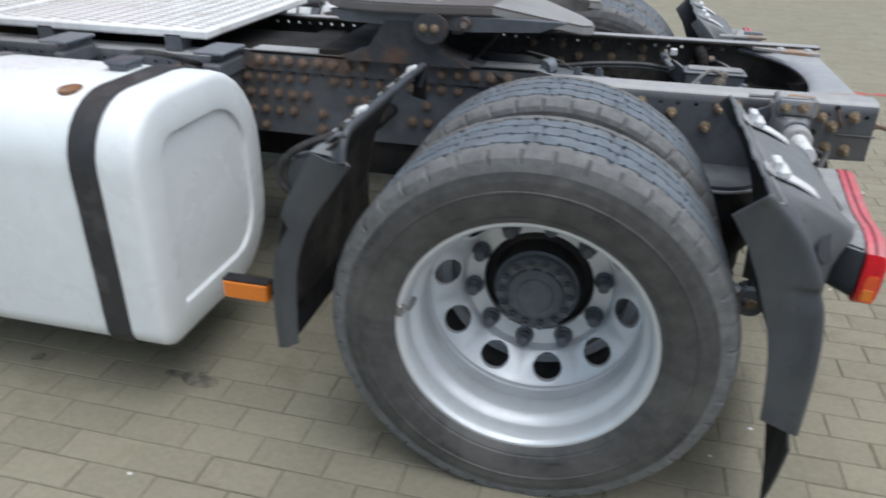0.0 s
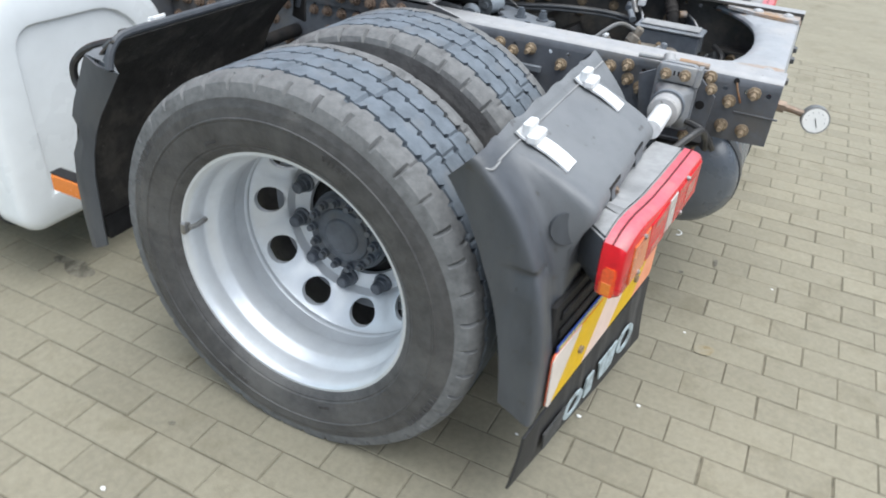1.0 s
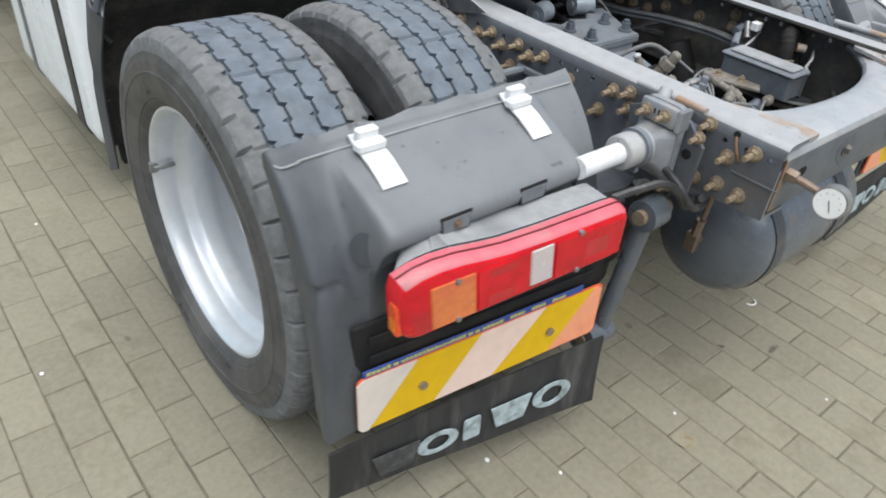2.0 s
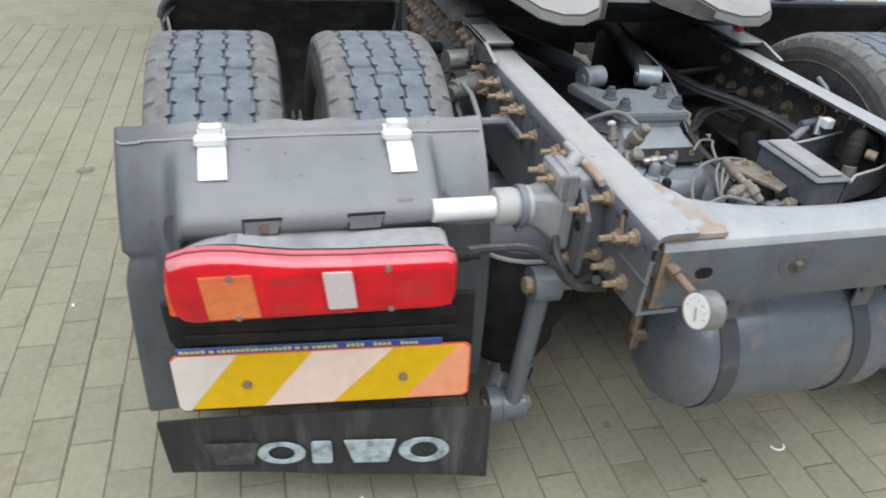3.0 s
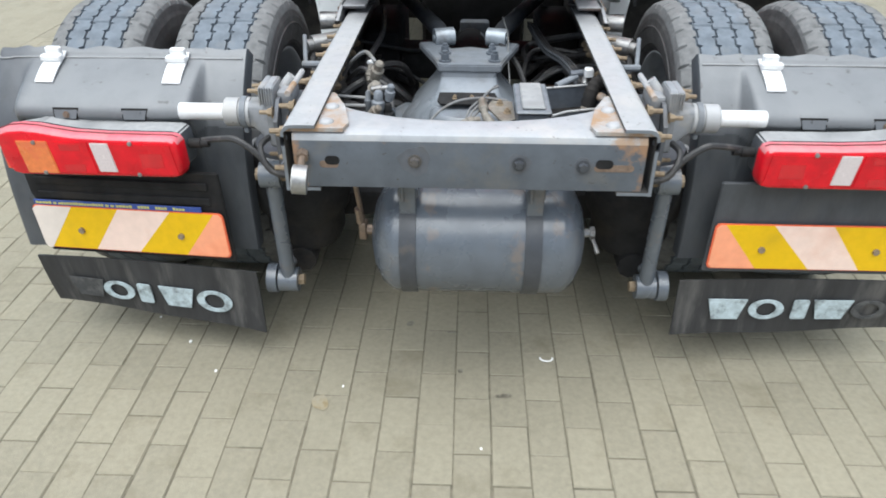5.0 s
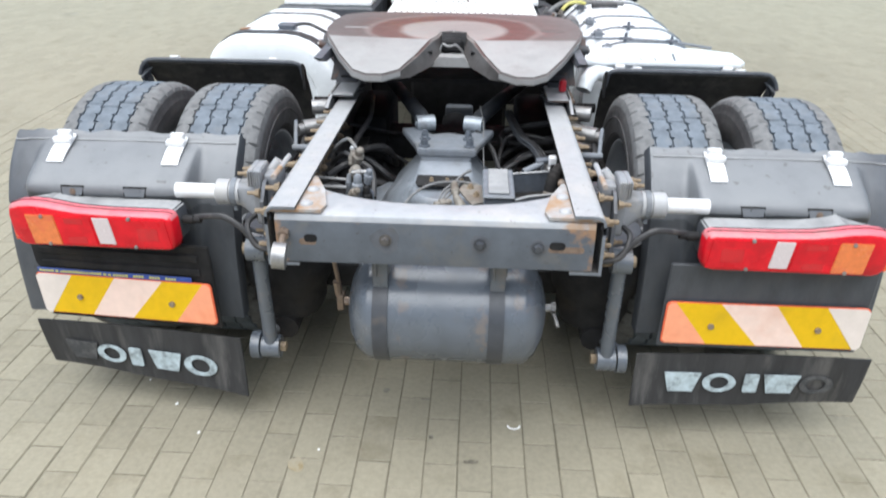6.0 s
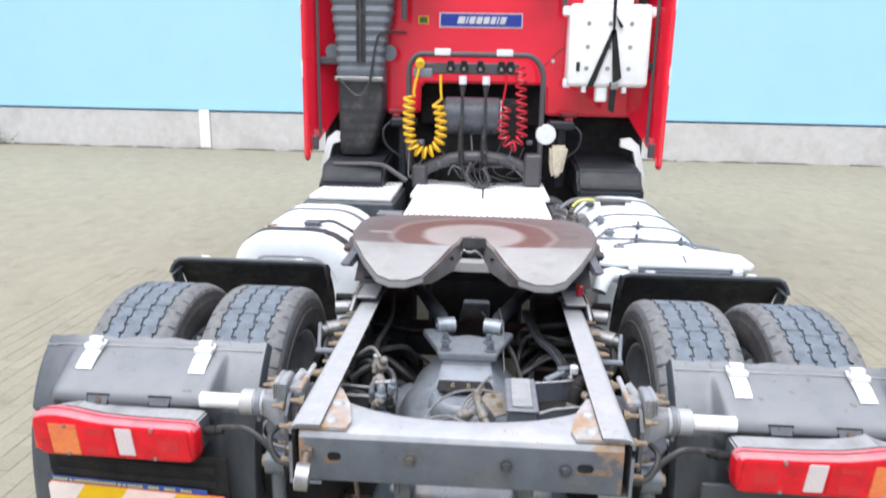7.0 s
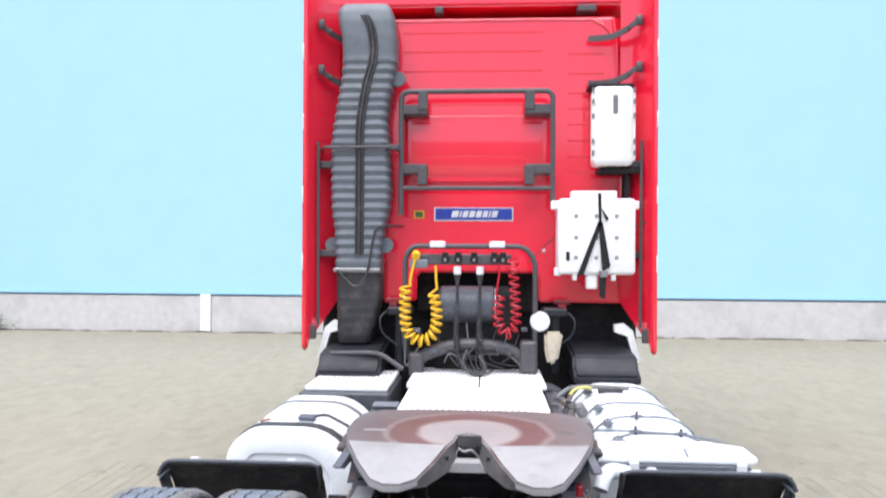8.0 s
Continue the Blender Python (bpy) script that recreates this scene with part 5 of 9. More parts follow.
        box(bm, (-0.416, y, z - 0.10), (0.416, y + 0.12, z + 0.10), 0.01)
        part("inner_crossmember", bm, M_BLACK, TRUCK)
    bm = bm_new()
    box(bm, (-0.22, 0.90, 0.40), (0.24, 1.75, 0.80), 0.06, seg=2)
    part("gearbox", bm, M_BLACK, TRUCK, "black gearbox between the rails")


def air_tank():
    bm = bm_new()
    lathe(bm, [(-0.255, 0.0), (-0.253, 0.045), (-0.243, 0.09), (-0.222, 0.132), (-0.197, 0.152), (-0.183, 0.156), (0.243, 0.156), (0.257, 0.152), (0.282, 0.132), (0.303, 0.09), (0.313, 0.045), (0.315, 0.0)], 56, centre=(0, -0.655, 0.440))
    t = part("air_tank", bm, M_AIRTANK, TRUCK, "dark grey steel air tank hung under the frame", fix=True)
    for x in (-0.150, 0.170):
        bm = bm_new()
        lathe(bm, [(x - 0.021, 0.1565), (x - 0.021, 0.160), (x + 0.021, 0.160), (x + 0.021, 0.1565)], 56, centre=(0, -0.655, 0.440))
        part("tank_strap", bm, M_TANKBAND, t, "dark steel band", fix=True)
        bm = bm_new()
        box(bm, (x - 0.021, -0.760, 0.560), (x + 0.021, -0.752, 0.690), 0.002)
        rod(bm, (x - 0.012, -0.764, 0.60), (x - 0.012, -0.764, 0.66), 0.005, seg=8)
        box(bm, (x - 0.025, -0.75, 0.597), (x + 0.025, -0.60, 0.625), 0.004)
        part("strap_hanger", bm, M_TANKPAINT, t, "grey hanger over the tank")
    bm = bm_new()
    tube(bm, [(-0.25, -0.655, 0.45), (-0.275, -0.655, 0.45)], 0.014)
    box(bm, (-0.293, -0.672, 0.425), (-0.272, -0.638, 0.475), 0.003)
    tube(bm, bend([(-0.283, -0.66, 0.47), (-0.285, -0.665, 0.52), (-0.30, -0.68, 0.66)], 0.02), 0.007)
    tube(bm, [(-0.287, -0.66, 0.475), (-0.29, -0.665, 0.52)], 0.012)
    part("air_fitting", bm, M_BRASS, t, "brass elbow fitting")
    bm = bm_new()
    tube(bm, [(0.312, -0.655, 0.45), (0.335, -0.655, 0.452)], 0.012)
    rod(bm, (0.333, -0.655, 0.452), (0.345, -0.655, 0.452), 0.018, seg=8)
    tube(bm, [(0.34, -0.67, 0.44), (0.352, -0.70, 0.415)], 0.006)
    part("drain_valve", bm, M_STEEL, t)
    return t


def gauge():
    bm = bm_new()
    c = Vector((-0.367, -0.936, 0.744))
    d = Vector((-0.985, -0.10, 0.12)).normalized()
    rod(bm, c - d * 0.015, c + d * 0.016, 0.0325, seg=40)
    g = part("pressure_gauge", bm, M_STEEL, TRUCK, "round steel pressure gauge on a brass stem")
    bm = bm_new()
    rod(bm, c + d * 0.0155, c + d * 0.0172, 0.029, seg=40)
    part("gauge_face", bm, M_PAPER, g, "white dial")
    bm = bm_new()
    up = Vector((0, 0, 1))
    side = d.cross(up).normalized()
    box(bm, (-0.0007, -0.017, 0), (0.0007, 0.006, 0.0008), m=Matrix.Translation(c + d * 0.0175) @ d.to_track_quat("Z", "Y").to_matrix().to_4x4() @ Matrix.Rotation(0.4, 4, "Z"))
    for k in range(9):
        a = radians(-130 + 32 * k)
        p = c + d * 0.0175 + 0.021 * (math.sin(a) * side + math.cos(a) * up)
        rod(bm, p, p + d * 0.0006, 0.0009, seg=6)
    part("needle", bm, M_BLACK, g)
    bm = bm_new()
    tube(bm, [(-0.378, -0.842, 0.762), (-0.374, -0.88, 0.758), (-0.367, -0.925, 0.748)], 0.0085, 10)
    rod(bm, (-0.379, -0.838, 0.763), (-0.376, -0.862, 0.760), 0.0145, seg=6)
    part("gauge_stem", bm, M_BRASS, g, "rusty brass stem")


for side in (-1, 1):
    inner_bolts(rail(side), side)
    mounting_angle(side)
crossmember()
deck_plates()
fifth_wheel()
axle_and_suspension()
air_tank()
gauge()

# ---- mudguards, lamps and plates ----


def rear_mudguard(side):
    plain = [(-0.426, 0.873), (-0.438, 0.864), (-0.452, 0.850), (-0.480, 0.822), (-0.507, 0.790), (-0.530, 0.755), (-0.548, 0.720), (-0.562, 0.685), (-0.575, 0.640), (-0.588, 0.560), (-0.594, 0.460), (-0.596, 0.338)]
    bulge = [(-0.426, 0.873), (-0.438, 0.864), (-0.452, 0.852), (-0.500, 0.834), (-0.550, 0.812), (-0.592, 0.790), (-0.613, 0.772), (-0.617, 0.752), (-0.606, 0.734), (-0.592, 0.700), (-0.594, 0.460), (-0.596, 0.338)]
    lip = [(-0.372, 0.812), (-0.376, 0.806), (-0.384, 0.795), (-0.397, 0.775), (-0.413, 0.752), (-0.430, 0.716), (-0.446, 0.682), (-0.460, 0.645), (-0.477, 0.600), (-0.496, 0.525), (-0.509, 0.440), (-0.518, 0.350)]
    mid = [((a[0] * 0.45 + b[0] * 0.55), (a[1] * 0.45 + b[1] * 0.55)) for a, b in zip(lip, plain)]
    near = [((a[0] * 0.12 + b[0] * 0.88), (a[1] * 0.12 + b[1] * 0.88)) for a, b in zip(lip, plain)]
    columns = [(-1.262, lip), (-1.276, mid), (-1.284, near), (-1.274, plain), (-1.24, plain), (-1.205, plain), (-1.188, [((p[0] + q[0]) / 2, (p[1] + q[1]) / 2) for p, q in zip(plain, bulge)]), (-1.172, bulge), (-1.12, bulge), (-1.06, bulge), (-1.0, bulge), (-0.95, bulge), (-0.89, bulge), (-0.84, bulge), (-0.78, bulge),
               (-0.728, bulge), (-0.715, [((p[0] + q[0]) / 2, (p[1] + q[1]) / 2) for p, q in zip(plain, bulge)]), (-0.702, plain), (-0.66, plain), (-0.615, plain), (-0.602, [(p[0] * 0.97 + q[0] * 0.03, p[1] * 0.97 + q[1] * 0.03) for p, q in zip(plain, lip)]),
               (-0.596, [(p[0] * 0.55 + q[0] * 0.45, p[1] * 0.55 + q[1] * 0.45) for p, q in zip(plain, lip)])]
    bm = bm_new()
    ragged = lambda x: 0.0035 * math.sin(61 * x) + 0.0025 * math.sin(139 * x + 1)
    coarse = [[(x, p[0], p[1] + (ragged(x) if i == 0 else 0.0)) for i, p in enumerate(prof)] for x, prof in columns]
    across = list(zip(*[smooth_line(line, 4) for line in zip(*coarse)]))
    sheet = [smooth_line(line, 8) for line in across]
    for line in sheet:
        for p in line:
            # a dent pressed into the outer corner: a sharp brow above a sloping floor
            d = p.z - 0.676
            deep = 0.015 * (max(0.0, 1 - d / 0.012) if d > 0 else max(0.0, 1 + d / 0.048)) * math.exp(-((p.y + 0.545) / 0.030) ** 2)
            if p.x < -1.235 and deep > 0:
                p.x += 0.85 * deep
                p.y += 0.5 * deep
            # the thin sheet waves a little
            p.y += 0.0018 * math.sin(23 * p.x + 1.3) * math.sin(17 * p.z)
    skin(bm, sheet, 0.005)
    if side > 0:
        flip(bm)
    # The lower inner sheet gets a darker tone.
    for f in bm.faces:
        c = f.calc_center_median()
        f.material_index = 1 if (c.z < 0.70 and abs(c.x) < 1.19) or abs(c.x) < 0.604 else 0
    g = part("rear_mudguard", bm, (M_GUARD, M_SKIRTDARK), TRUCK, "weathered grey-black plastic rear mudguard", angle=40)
    # seam lip along the top
    bm = bm_new()
    tube(bm, smooth_line([(-1.279, -0.440, 0.853), (-1.272, -0.456, 0.850), (-1.24, -0.456, 0.851), (-1.18, -0.453, 0.853), (-0.612, -0.452, 0.8535)], 4), 0.0022, 6)
    if side > 0:
        flip(bm)
    part("seam", bm, M_DUSTY, g, "pale lip of the upper sheet")
    for x in (-1.118, -0.780):
        bm = bm_new()
        skin(bm, [[(x + dx, *p) for p in ((-0.444, 0.868), (-0.452, 0.862), (-0.460, 0.858), (-0.480, 0.851), (-0.505, 0.842), (-0.530, 0.829), (-0.548, 0.818))] for dx in (-0.024, 0.024)], 0.004)
        box(bm, (x - 0.030, -0.486, 0.850), (x + 0.026, -0.464, 0.868), 0.004)
        box(bm, (x - 0.020, -0.470, 0.858), (x + 0.020, -0.452, 0.884), 0.003)
        if side > 0:
            flip(bm)
        part("clip", bm, M_CLIP, g, "white plastic fastening clip")
    for x, b in ((-1.04, True), (-0.86, False)):
        bm = bm_new()
        m = Matrix.Translation((x, -0.6165, 0.7575)) @ Matrix.Rotation(radians(80), 4, "X")
        # Black plate paints the shaded rim of the recess.
        vs = prism(bm, [(-0.034, -0.014), (0.026, -0.014), (0.034, 0.016), (-0.034, 0.016)], "z", -0.003, 0.0012)
        bmesh.ops.transform(bm, matrix=m, verts=vs)
        if side > 0:
            flip(bm)
        part("bolt_recess", bm, M_BLACK, g)
        bm = bm_new()
        vs = prism(bm, [(-0.0308, -0.0125), (0.0237, -0.0125), (0.0308, 0.011), (-0.0308, 0.011)], "z", 0.0005, 0.0022)
        bmesh.ops.transform(bm, matrix=m, verts=[v for v in bm.verts])
        if side > 0:
            flip(bm)
        part("recess_floor", bm, M_PLASTIC, g)
        if b:
            bm = bm_new()
            rod(bm, (0, -0.002, 0.001), (0, -0.002, 0.004), 0.009, seg=14)
            rod(bm, (0, -0.002, 0.004), (0, -0.002, 0.007), 0.0055, seg=6)
            bmesh.ops.transform(bm, matrix=m, verts=bm.verts)
            if side > 0:
                flip(bm)
            part("recess_bolt", bm, M_BRASS, g)
    # a round boss moulded into the corner
    bm = bm_new()
    bmesh.ops.create_cone(bm, cap_ends=True, segments=32, radius1=0.031, radius2=0.030, depth=0.03,
                          matrix=Matrix.Translation((-1.1875, -0.5735, 0.734)) @ Vector((-0.80, -0.57, 0.18)).to_track_quat("Z", "Y").to_matrix().to_4x4() @ Matrix.Translation((0, 0, -0.010)))
    if side > 0:
        flip(bm)
    part("round_cap", bm, M_SKIRTDARK, g, "round moulded boss")
    return g


def hang(side, yaw, roll, pivot):
    """The pose of what hangs behind a mudguard: left things are built with x < 0, y = 0 behind the pivot."""
    m = Matrix.Translation(pivot) @ Matrix.Rotation(radians(yaw), 4, "Z") @ Matrix.Rotation(radians(roll), 4, "Y")
    if side > 0:
        s = Matrix.Diagonal((-1, 1, 1, 1))
        m = s @ m @ s
    return m


def tail_lamp(side, yaw, roll):
    """Lamp built for the left: u from the outer end to the inner, v up, w out of the face."""
    L = 0.491
    m = hang(side, yaw, roll, (-0.708, -0.655, 0.691))

    def out(bm):
        if side > 0:
            flip(bm)
        return bm
    # outline with the raised outer shoulder
    hump = [(-L + 0.001, -0.012), (-L + 0.006, -0.040), (-L + 0.016, -0.053), (-L + 0.034, -0.059), (-0.026, -0.057), (-0.008, -0.051), (0.0, -0.032), (0.0, 0.036), (-0.006, 0.047), (-0.018, 0.052), (-0.19, 0.053), (-0.28, 0.057), (-0.33, 0.064), (-0.375, 0.072), (-0.42, 0.075), (-0.455, 0.072), (-L + 0.006, 0.062), (-L, 0.042)]
    bm = bm_new()
    for v in prism(bm, [(u * 0.965 - 0.008, v * 0.97 + 0.002) for u, v in hump], "y", -0.036, 0.030):
        if v.co.y > 0 and v.co.x < -L + 0.10:
            v.co.x += 0.055
            v.co.z *= 0.9
    bmesh.ops.bevel(bm, geom=[e for e in bm.edges], offset=0.004, segments=2, affect="EDGES")
    bm.normal_update()
    for f in bm.faces:
        f.material_index = 0 if f.normal.z > 0.5 else 1
    lamp = part("tail_lamp", out(bm), (M_DUSTY, M_SKIRT), TRUCK, "red rear lamp cluster in a dusty grey-black housing", m)
    # the lens shell: rounded front edge, dusty top
    bm = bm_new()
    rings = []
    for y, q, dv in ((-0.037, 0.0, 0.0), (-0.048, 0.0, 0.0), (-0.062, 0.001, -0.001), (-0.070, 0.0025, -0.003), (-0.0765, 0.006, -0.008), (-0.0785, 0.010, -0.014)):
        k, c = 1 - q / 0.24, -L / 2
        rings.append([bm.verts.new((c + (u - c) * k, y, (v + dv * 0.6 if v > 0 else v) * (1 - q / 0.075))) for u, v in hump])
    for a, b in zip(rings, rings[1:]):
        for i in range(len(a)):
            bm.faces.new((a[i], a[(i + 1) % len(a)], b[(i + 1) % len(a)], b[i]))
    bm.faces.new(rings[0][::-1])
    bm.faces.new(rings[-1])
    bmesh.ops.recalc_face_normals(bm, faces=bm.faces)
    bm.normal_update()
    for f in bm.faces:
        f.material_index = 1 if f.normal.z > 0.42 else 0
    part("lens_shell", out(bm), (M_LAMPRED, M_LAMPRIM), lamp, "glossy red lens with a dusty top", angle=50)
    # dark joint line over the top of the shell
    bm = bm_new()
    crest = [(u, v) for u, v in hump if v > 0.045]
    tube(bm, [(u, -0.053, v + 0.0004) for u, v in crest], 0.0018, 6)
    part("lens_seam", out(bm), M_LAMPSEAM, lamp, "dark seam along the lens")
    face = -0.0785
    secs = [("amber_lens", -0.432, -0.345, M_AMBERDULL, -0.050, 0.040), ("red_lens", -0.342, -0.235, M_LAMPRED, -0.048, 0.040), ("clear_lens", -0.230, -0.180, M_CLEAR, -0.042, 0.037), ("red_lens", -0.176, -0.014, M_LAMPRED, -0.047, 0.037)]
    for name, a, b, mt, v0, v1 in secs:
        bm = bm_new()
        prism(bm, [(a + 0.004, v0), (b + 0.004, v0), (b - 0.004, v1), (a - 0.004, v1)], "y", face - 0.0022, face + 0.004)
        bmesh.ops.bevel(bm, geom=[e for e in bm.edges], offset=0.0018, segments=2, affect="EDGES")
        part(name, out(bm), mt, lamp)
    for a, b, v0, v1 in ((-0.318, -0.262, 0.016, 0.032), (-0.318, -0.262, -0.042, -0.022), (-0.105, -0.045, -0.026, 0.012)):
        bm = bm_new()
        box(bm, (a, face - 0.0028, v0), (b, face - 0.001, v1))
        part("reflector_field", out(bm), M_LAMPDARK, lamp)
    for u, v in ((-0.385, 0.036), (-0.378, -0.047), (-0.123, 0.038), (-0.118, -0.046)):
        bm = bm_new()
        rod(bm, (u, face - 0.005, v), (u, face + 0.002, v), 0.0055, seg=10)
        rod(bm, (u, face - 0.0065, v), (u, face - 0.004, v), 0.003, seg=6)
        part("lens_screw", out(bm), M_STEEL, lamp)
    bm = bm_new()
    prism(bm, [(-0.071, -0.045), (-0.043, -0.043), (-0.043, 0.012), (-0.050, 0.022), (-0.068, 0.020), (-0.071, 0.010)], "x", -L - 0.0012, -L + 0.016)
    bmesh.ops.bevel(bm, geom=[e for e in bm.edges], offset=0.003, segments=2, affect="EDGES")
    side_lens = part("side_lens", out(bm), M_AMBERRED, lamp, "orange-red side window of the lamp")
    bm = bm_new()
    box(bm, (-L - 0.0019, -0.067, -0.040), (-L + 0.004, -0.047, -0.012), 0.002)
    part("side_reflector", out(bm), M_AMBER, side_lens, "amber reflector")
    bm = bm_new()
    rod(bm, (-0.002, -0.01, 0.012), (0.03, -0.01, 0.012), 0.013, seg=12)
    rod(bm, (0.03, -0.01, 0.012), (0.05, -0.01, 0.012), 0.010, seg=12)
    part("cable_plug", out(bm), M_BLACK, lamp)
    # its cable, to the rail
    bm = bm_new()
    tube(bm, smooth_line([(-0.68, -0.66, 0.708), (-0.63, -0.68, 0.722), (-0.58, -0.70, 0.73), (-0.53, -0.71, 0.70), (-0.49, -0.715, 0.655), (-0.44, -0.70, 0.65)], 6), 0.0085, 8)
    if side > 0:
        flip(bm)
    part("lamp_cable", bm, M_CABLE, TRUCK, "black lamp cable")
    return lamp


def marker_plate(side, yaw, roll):
    m = hang(side, yaw, roll, (-0.655, -0.676, 0.432))

    def out(bm):
        if side > 0:
            flip(bm)
        return bm
    W, H = 0.575, 0.140
    # dark holder board behind
    bm = bm_new()
    box(bm, (-W + 0.0, 0.008, -0.09), (0.004, 0.020, 0.185), 0.004)
    b = part("lamp_board", out(bm), M_BLACK if side < 0 else M_SKIRTDARK, TRUCK, "black board behind the marker plate", m)
    for z in (0.10, 0.145) if side < 0 else ():
        bm = bm_new()
        box(bm, (-W + 0.03, 0.002, z - 0.012), (-0.03, 0.0078, z + 0.012), 0.003)
        part("board_ledge", out(bm), M_BLACK, b)
    bm = bm_new()
    prism(bm, rounded(-W, 0, -H / 2, H / 2, 0.014, 4), "y", -0.0035, 0.0)
    p = part("marker_plate", out(bm), M_EDGE, TRUCK, "yellow and faded red striped reflective marker plate", m)
    top, bot = (0.0, 0.21, 0.46, 0.735, 0.96, 1.0), (0.0, 0.03, 0.28, 0.52, 0.775, 1.0)
    mats = (M_PALE, M_YELLOW, M_PINK, M_YELLOW, M_SALMON)
    h, e = H / 2 - 0.003, 0.004
    for i, mt in enumerate(mats):
        bm = bm_new()
        f = lambda q: -W + e + q * (W - 2 * e)
        poly = [(f(bot[i]), -h), (f(bot[i + 1]), -h), (f(top[i + 1]), h), (f(top[i]), h)]
        if i == 0:
            poly = [(f(0) + 0.004, -h - 0.003), (f(bot[1]), -h - 0.003), (f(top[1]), h), (f(0) + 0.008, h), (f(0) - 0.0045, h - 0.010), (f(0) - 0.0045, -h + 0.008)]
        if i == 4:
            poly = [(f(bot[4]), -h), (f(1) - 0.010, -h), (f(1), -h + 0.010), (f(1), h - 0.010), (f(1) - 0.010, h), (f(top[4]), h)]
        prism(bm, poly, "y", -0.0055, -0.003)
        part("stripe", out(bm), mt, p)
    for u in (0.235, 0.765):
        bm = bm_new()
        rod(bm, (-W + u * W, -0.012, -0.006), (-W + u * W, -0.004, -0.006), 0.009, seg=12)
        part("plate_screw", out(bm), M_BOLT, p)
    if side < 0:
        bm = bm_new()
        box(bm, (-W + 0.012, -0.0045, H / 2 + 0.001), (-0.058, -0.001, H / 2 + 0.017), 0.001)
        part("blue_strip", bm, M_BLUE, p, "narrow blue strip with small yellow print")
        bm = bm_new()
        x = -W + 0.018
        for w in (0.05, 0.012, 0.14, 0.012, 0.012, 0.05, 0.008, 0.036, 0.008, 0.036, 0.008, 0.036):
            if w > 0.01:
                n = max(1, int(w / 0.0085))
                for k in range(n):
                    hgt = random.uniform(0.0055, 0.008)
                    box(bm, (x + k * w / n + 0.001, -0.0056, H / 2 + 0.0055), (x + (k + 1) * w / n - 0.0012, -0.0044, H / 2 + 0.0055 + hgt))
            x += w + 0.004
        part("print_bar", bm, M_YPRINT, p)
    # the rubber flap below with worn print
    droop = 0.046 if side < 0 else 0.022
    bm = bm_new()
    n, k = 16, 5
    rows = []
    for j in range(k + 1):
        v = j / k
        row = []
        for i in range(n + 1):
            u = i / n
            x = -0.632 + 0.688 * u
            zt, zb = -0.112 + 0.02 * u - 0.03 * u * u, (-0.285 - droop * u ** 2.0) + (0.004 * math.sin(9 * u) if j == k else 0)
            bow = 0.006 + 0.012 * v * v * math.cos(3.0 * u) + (0.008 * (1 - u * 6) * v if u < 1 / 6 else 0)
            row.append((x, bow, zt + (zb - zt) * v))
        rows.append(row)
    skin(bm, rows, 0.006)
    f = part("mud_flap", out(bm), M_FLAP, TRUCK, "black rubber mud flap with worn pale print", m, angle=50)

    def on_flap(poly, mt, name="print_shape"):
        bm = bm_new()
        vs = prism(bm, poly, "y", -0.0072, -0.0035)
        for v in vs:
            u = (v.co.x + 0.632) / 0.688
            zt, zb = -0.112 + 0.02 * u - 0.03 * u * u, -0.285 - droop * u ** 2.0
            q = (v.co.z - zt) / (zb - zt)
            bow = 0.006 + 0.012 * q * q * math.cos(3.0 * u)
            v.co.y += bow - 0.002
            v.co.z -= (0.030 if side < 0 else 0.005) * u
        part(name, out(bm), mt, f)
    zc = -0.205
    turn = [2 * math.pi * (k + 0.01) / 28 for k in range(28)] + [2 * math.pi * 0.999]
    ell = lambda cx, a, b: [(cx + a * math.cos(t), zc + b * math.sin(t)) for t in turn] + [(cx + 0.56 * a * math.cos(t), zc + 0.70 * b * math.sin(t)) for t in turn[::-1]]
    slab = lambda cx, a: rounded(cx - a * 0.75, cx + a * 0.45, zc - 0.033, zc + 0.033, 0.006, 2)
    wedge = lambda cx: [(cx - 0.054, zc + 0.033), (cx - 0.036, zc - 0.033), (cx + 0.038, zc - 0.033), (cx + 0.056, zc + 0.033)]
    order = (M_WORN, M_FADED, M_FADED, M_FADED, M_FADED) if side < 0 else (M_FADED, M_FADED, M_FADED, M_FADED, M_WORN)
    shapes = [wedge(-0.492), ell(-0.392, 0.050, 0.033), slab(-0.302, 0.036), wedge(-0.205), ell(-0.088, 0.055, 0.036)]
    if side > 0:
        shapes = [wedge(-0.512 + 0.424), ell(-0.20, 0.050, 0.033), slab(-0.29, 0.036), wedge(-0.385), ell(-0.49, 0.050, 0.033)]
    for poly, mt in zip(shapes, order):
        on_flap(poly, mt)
    return p


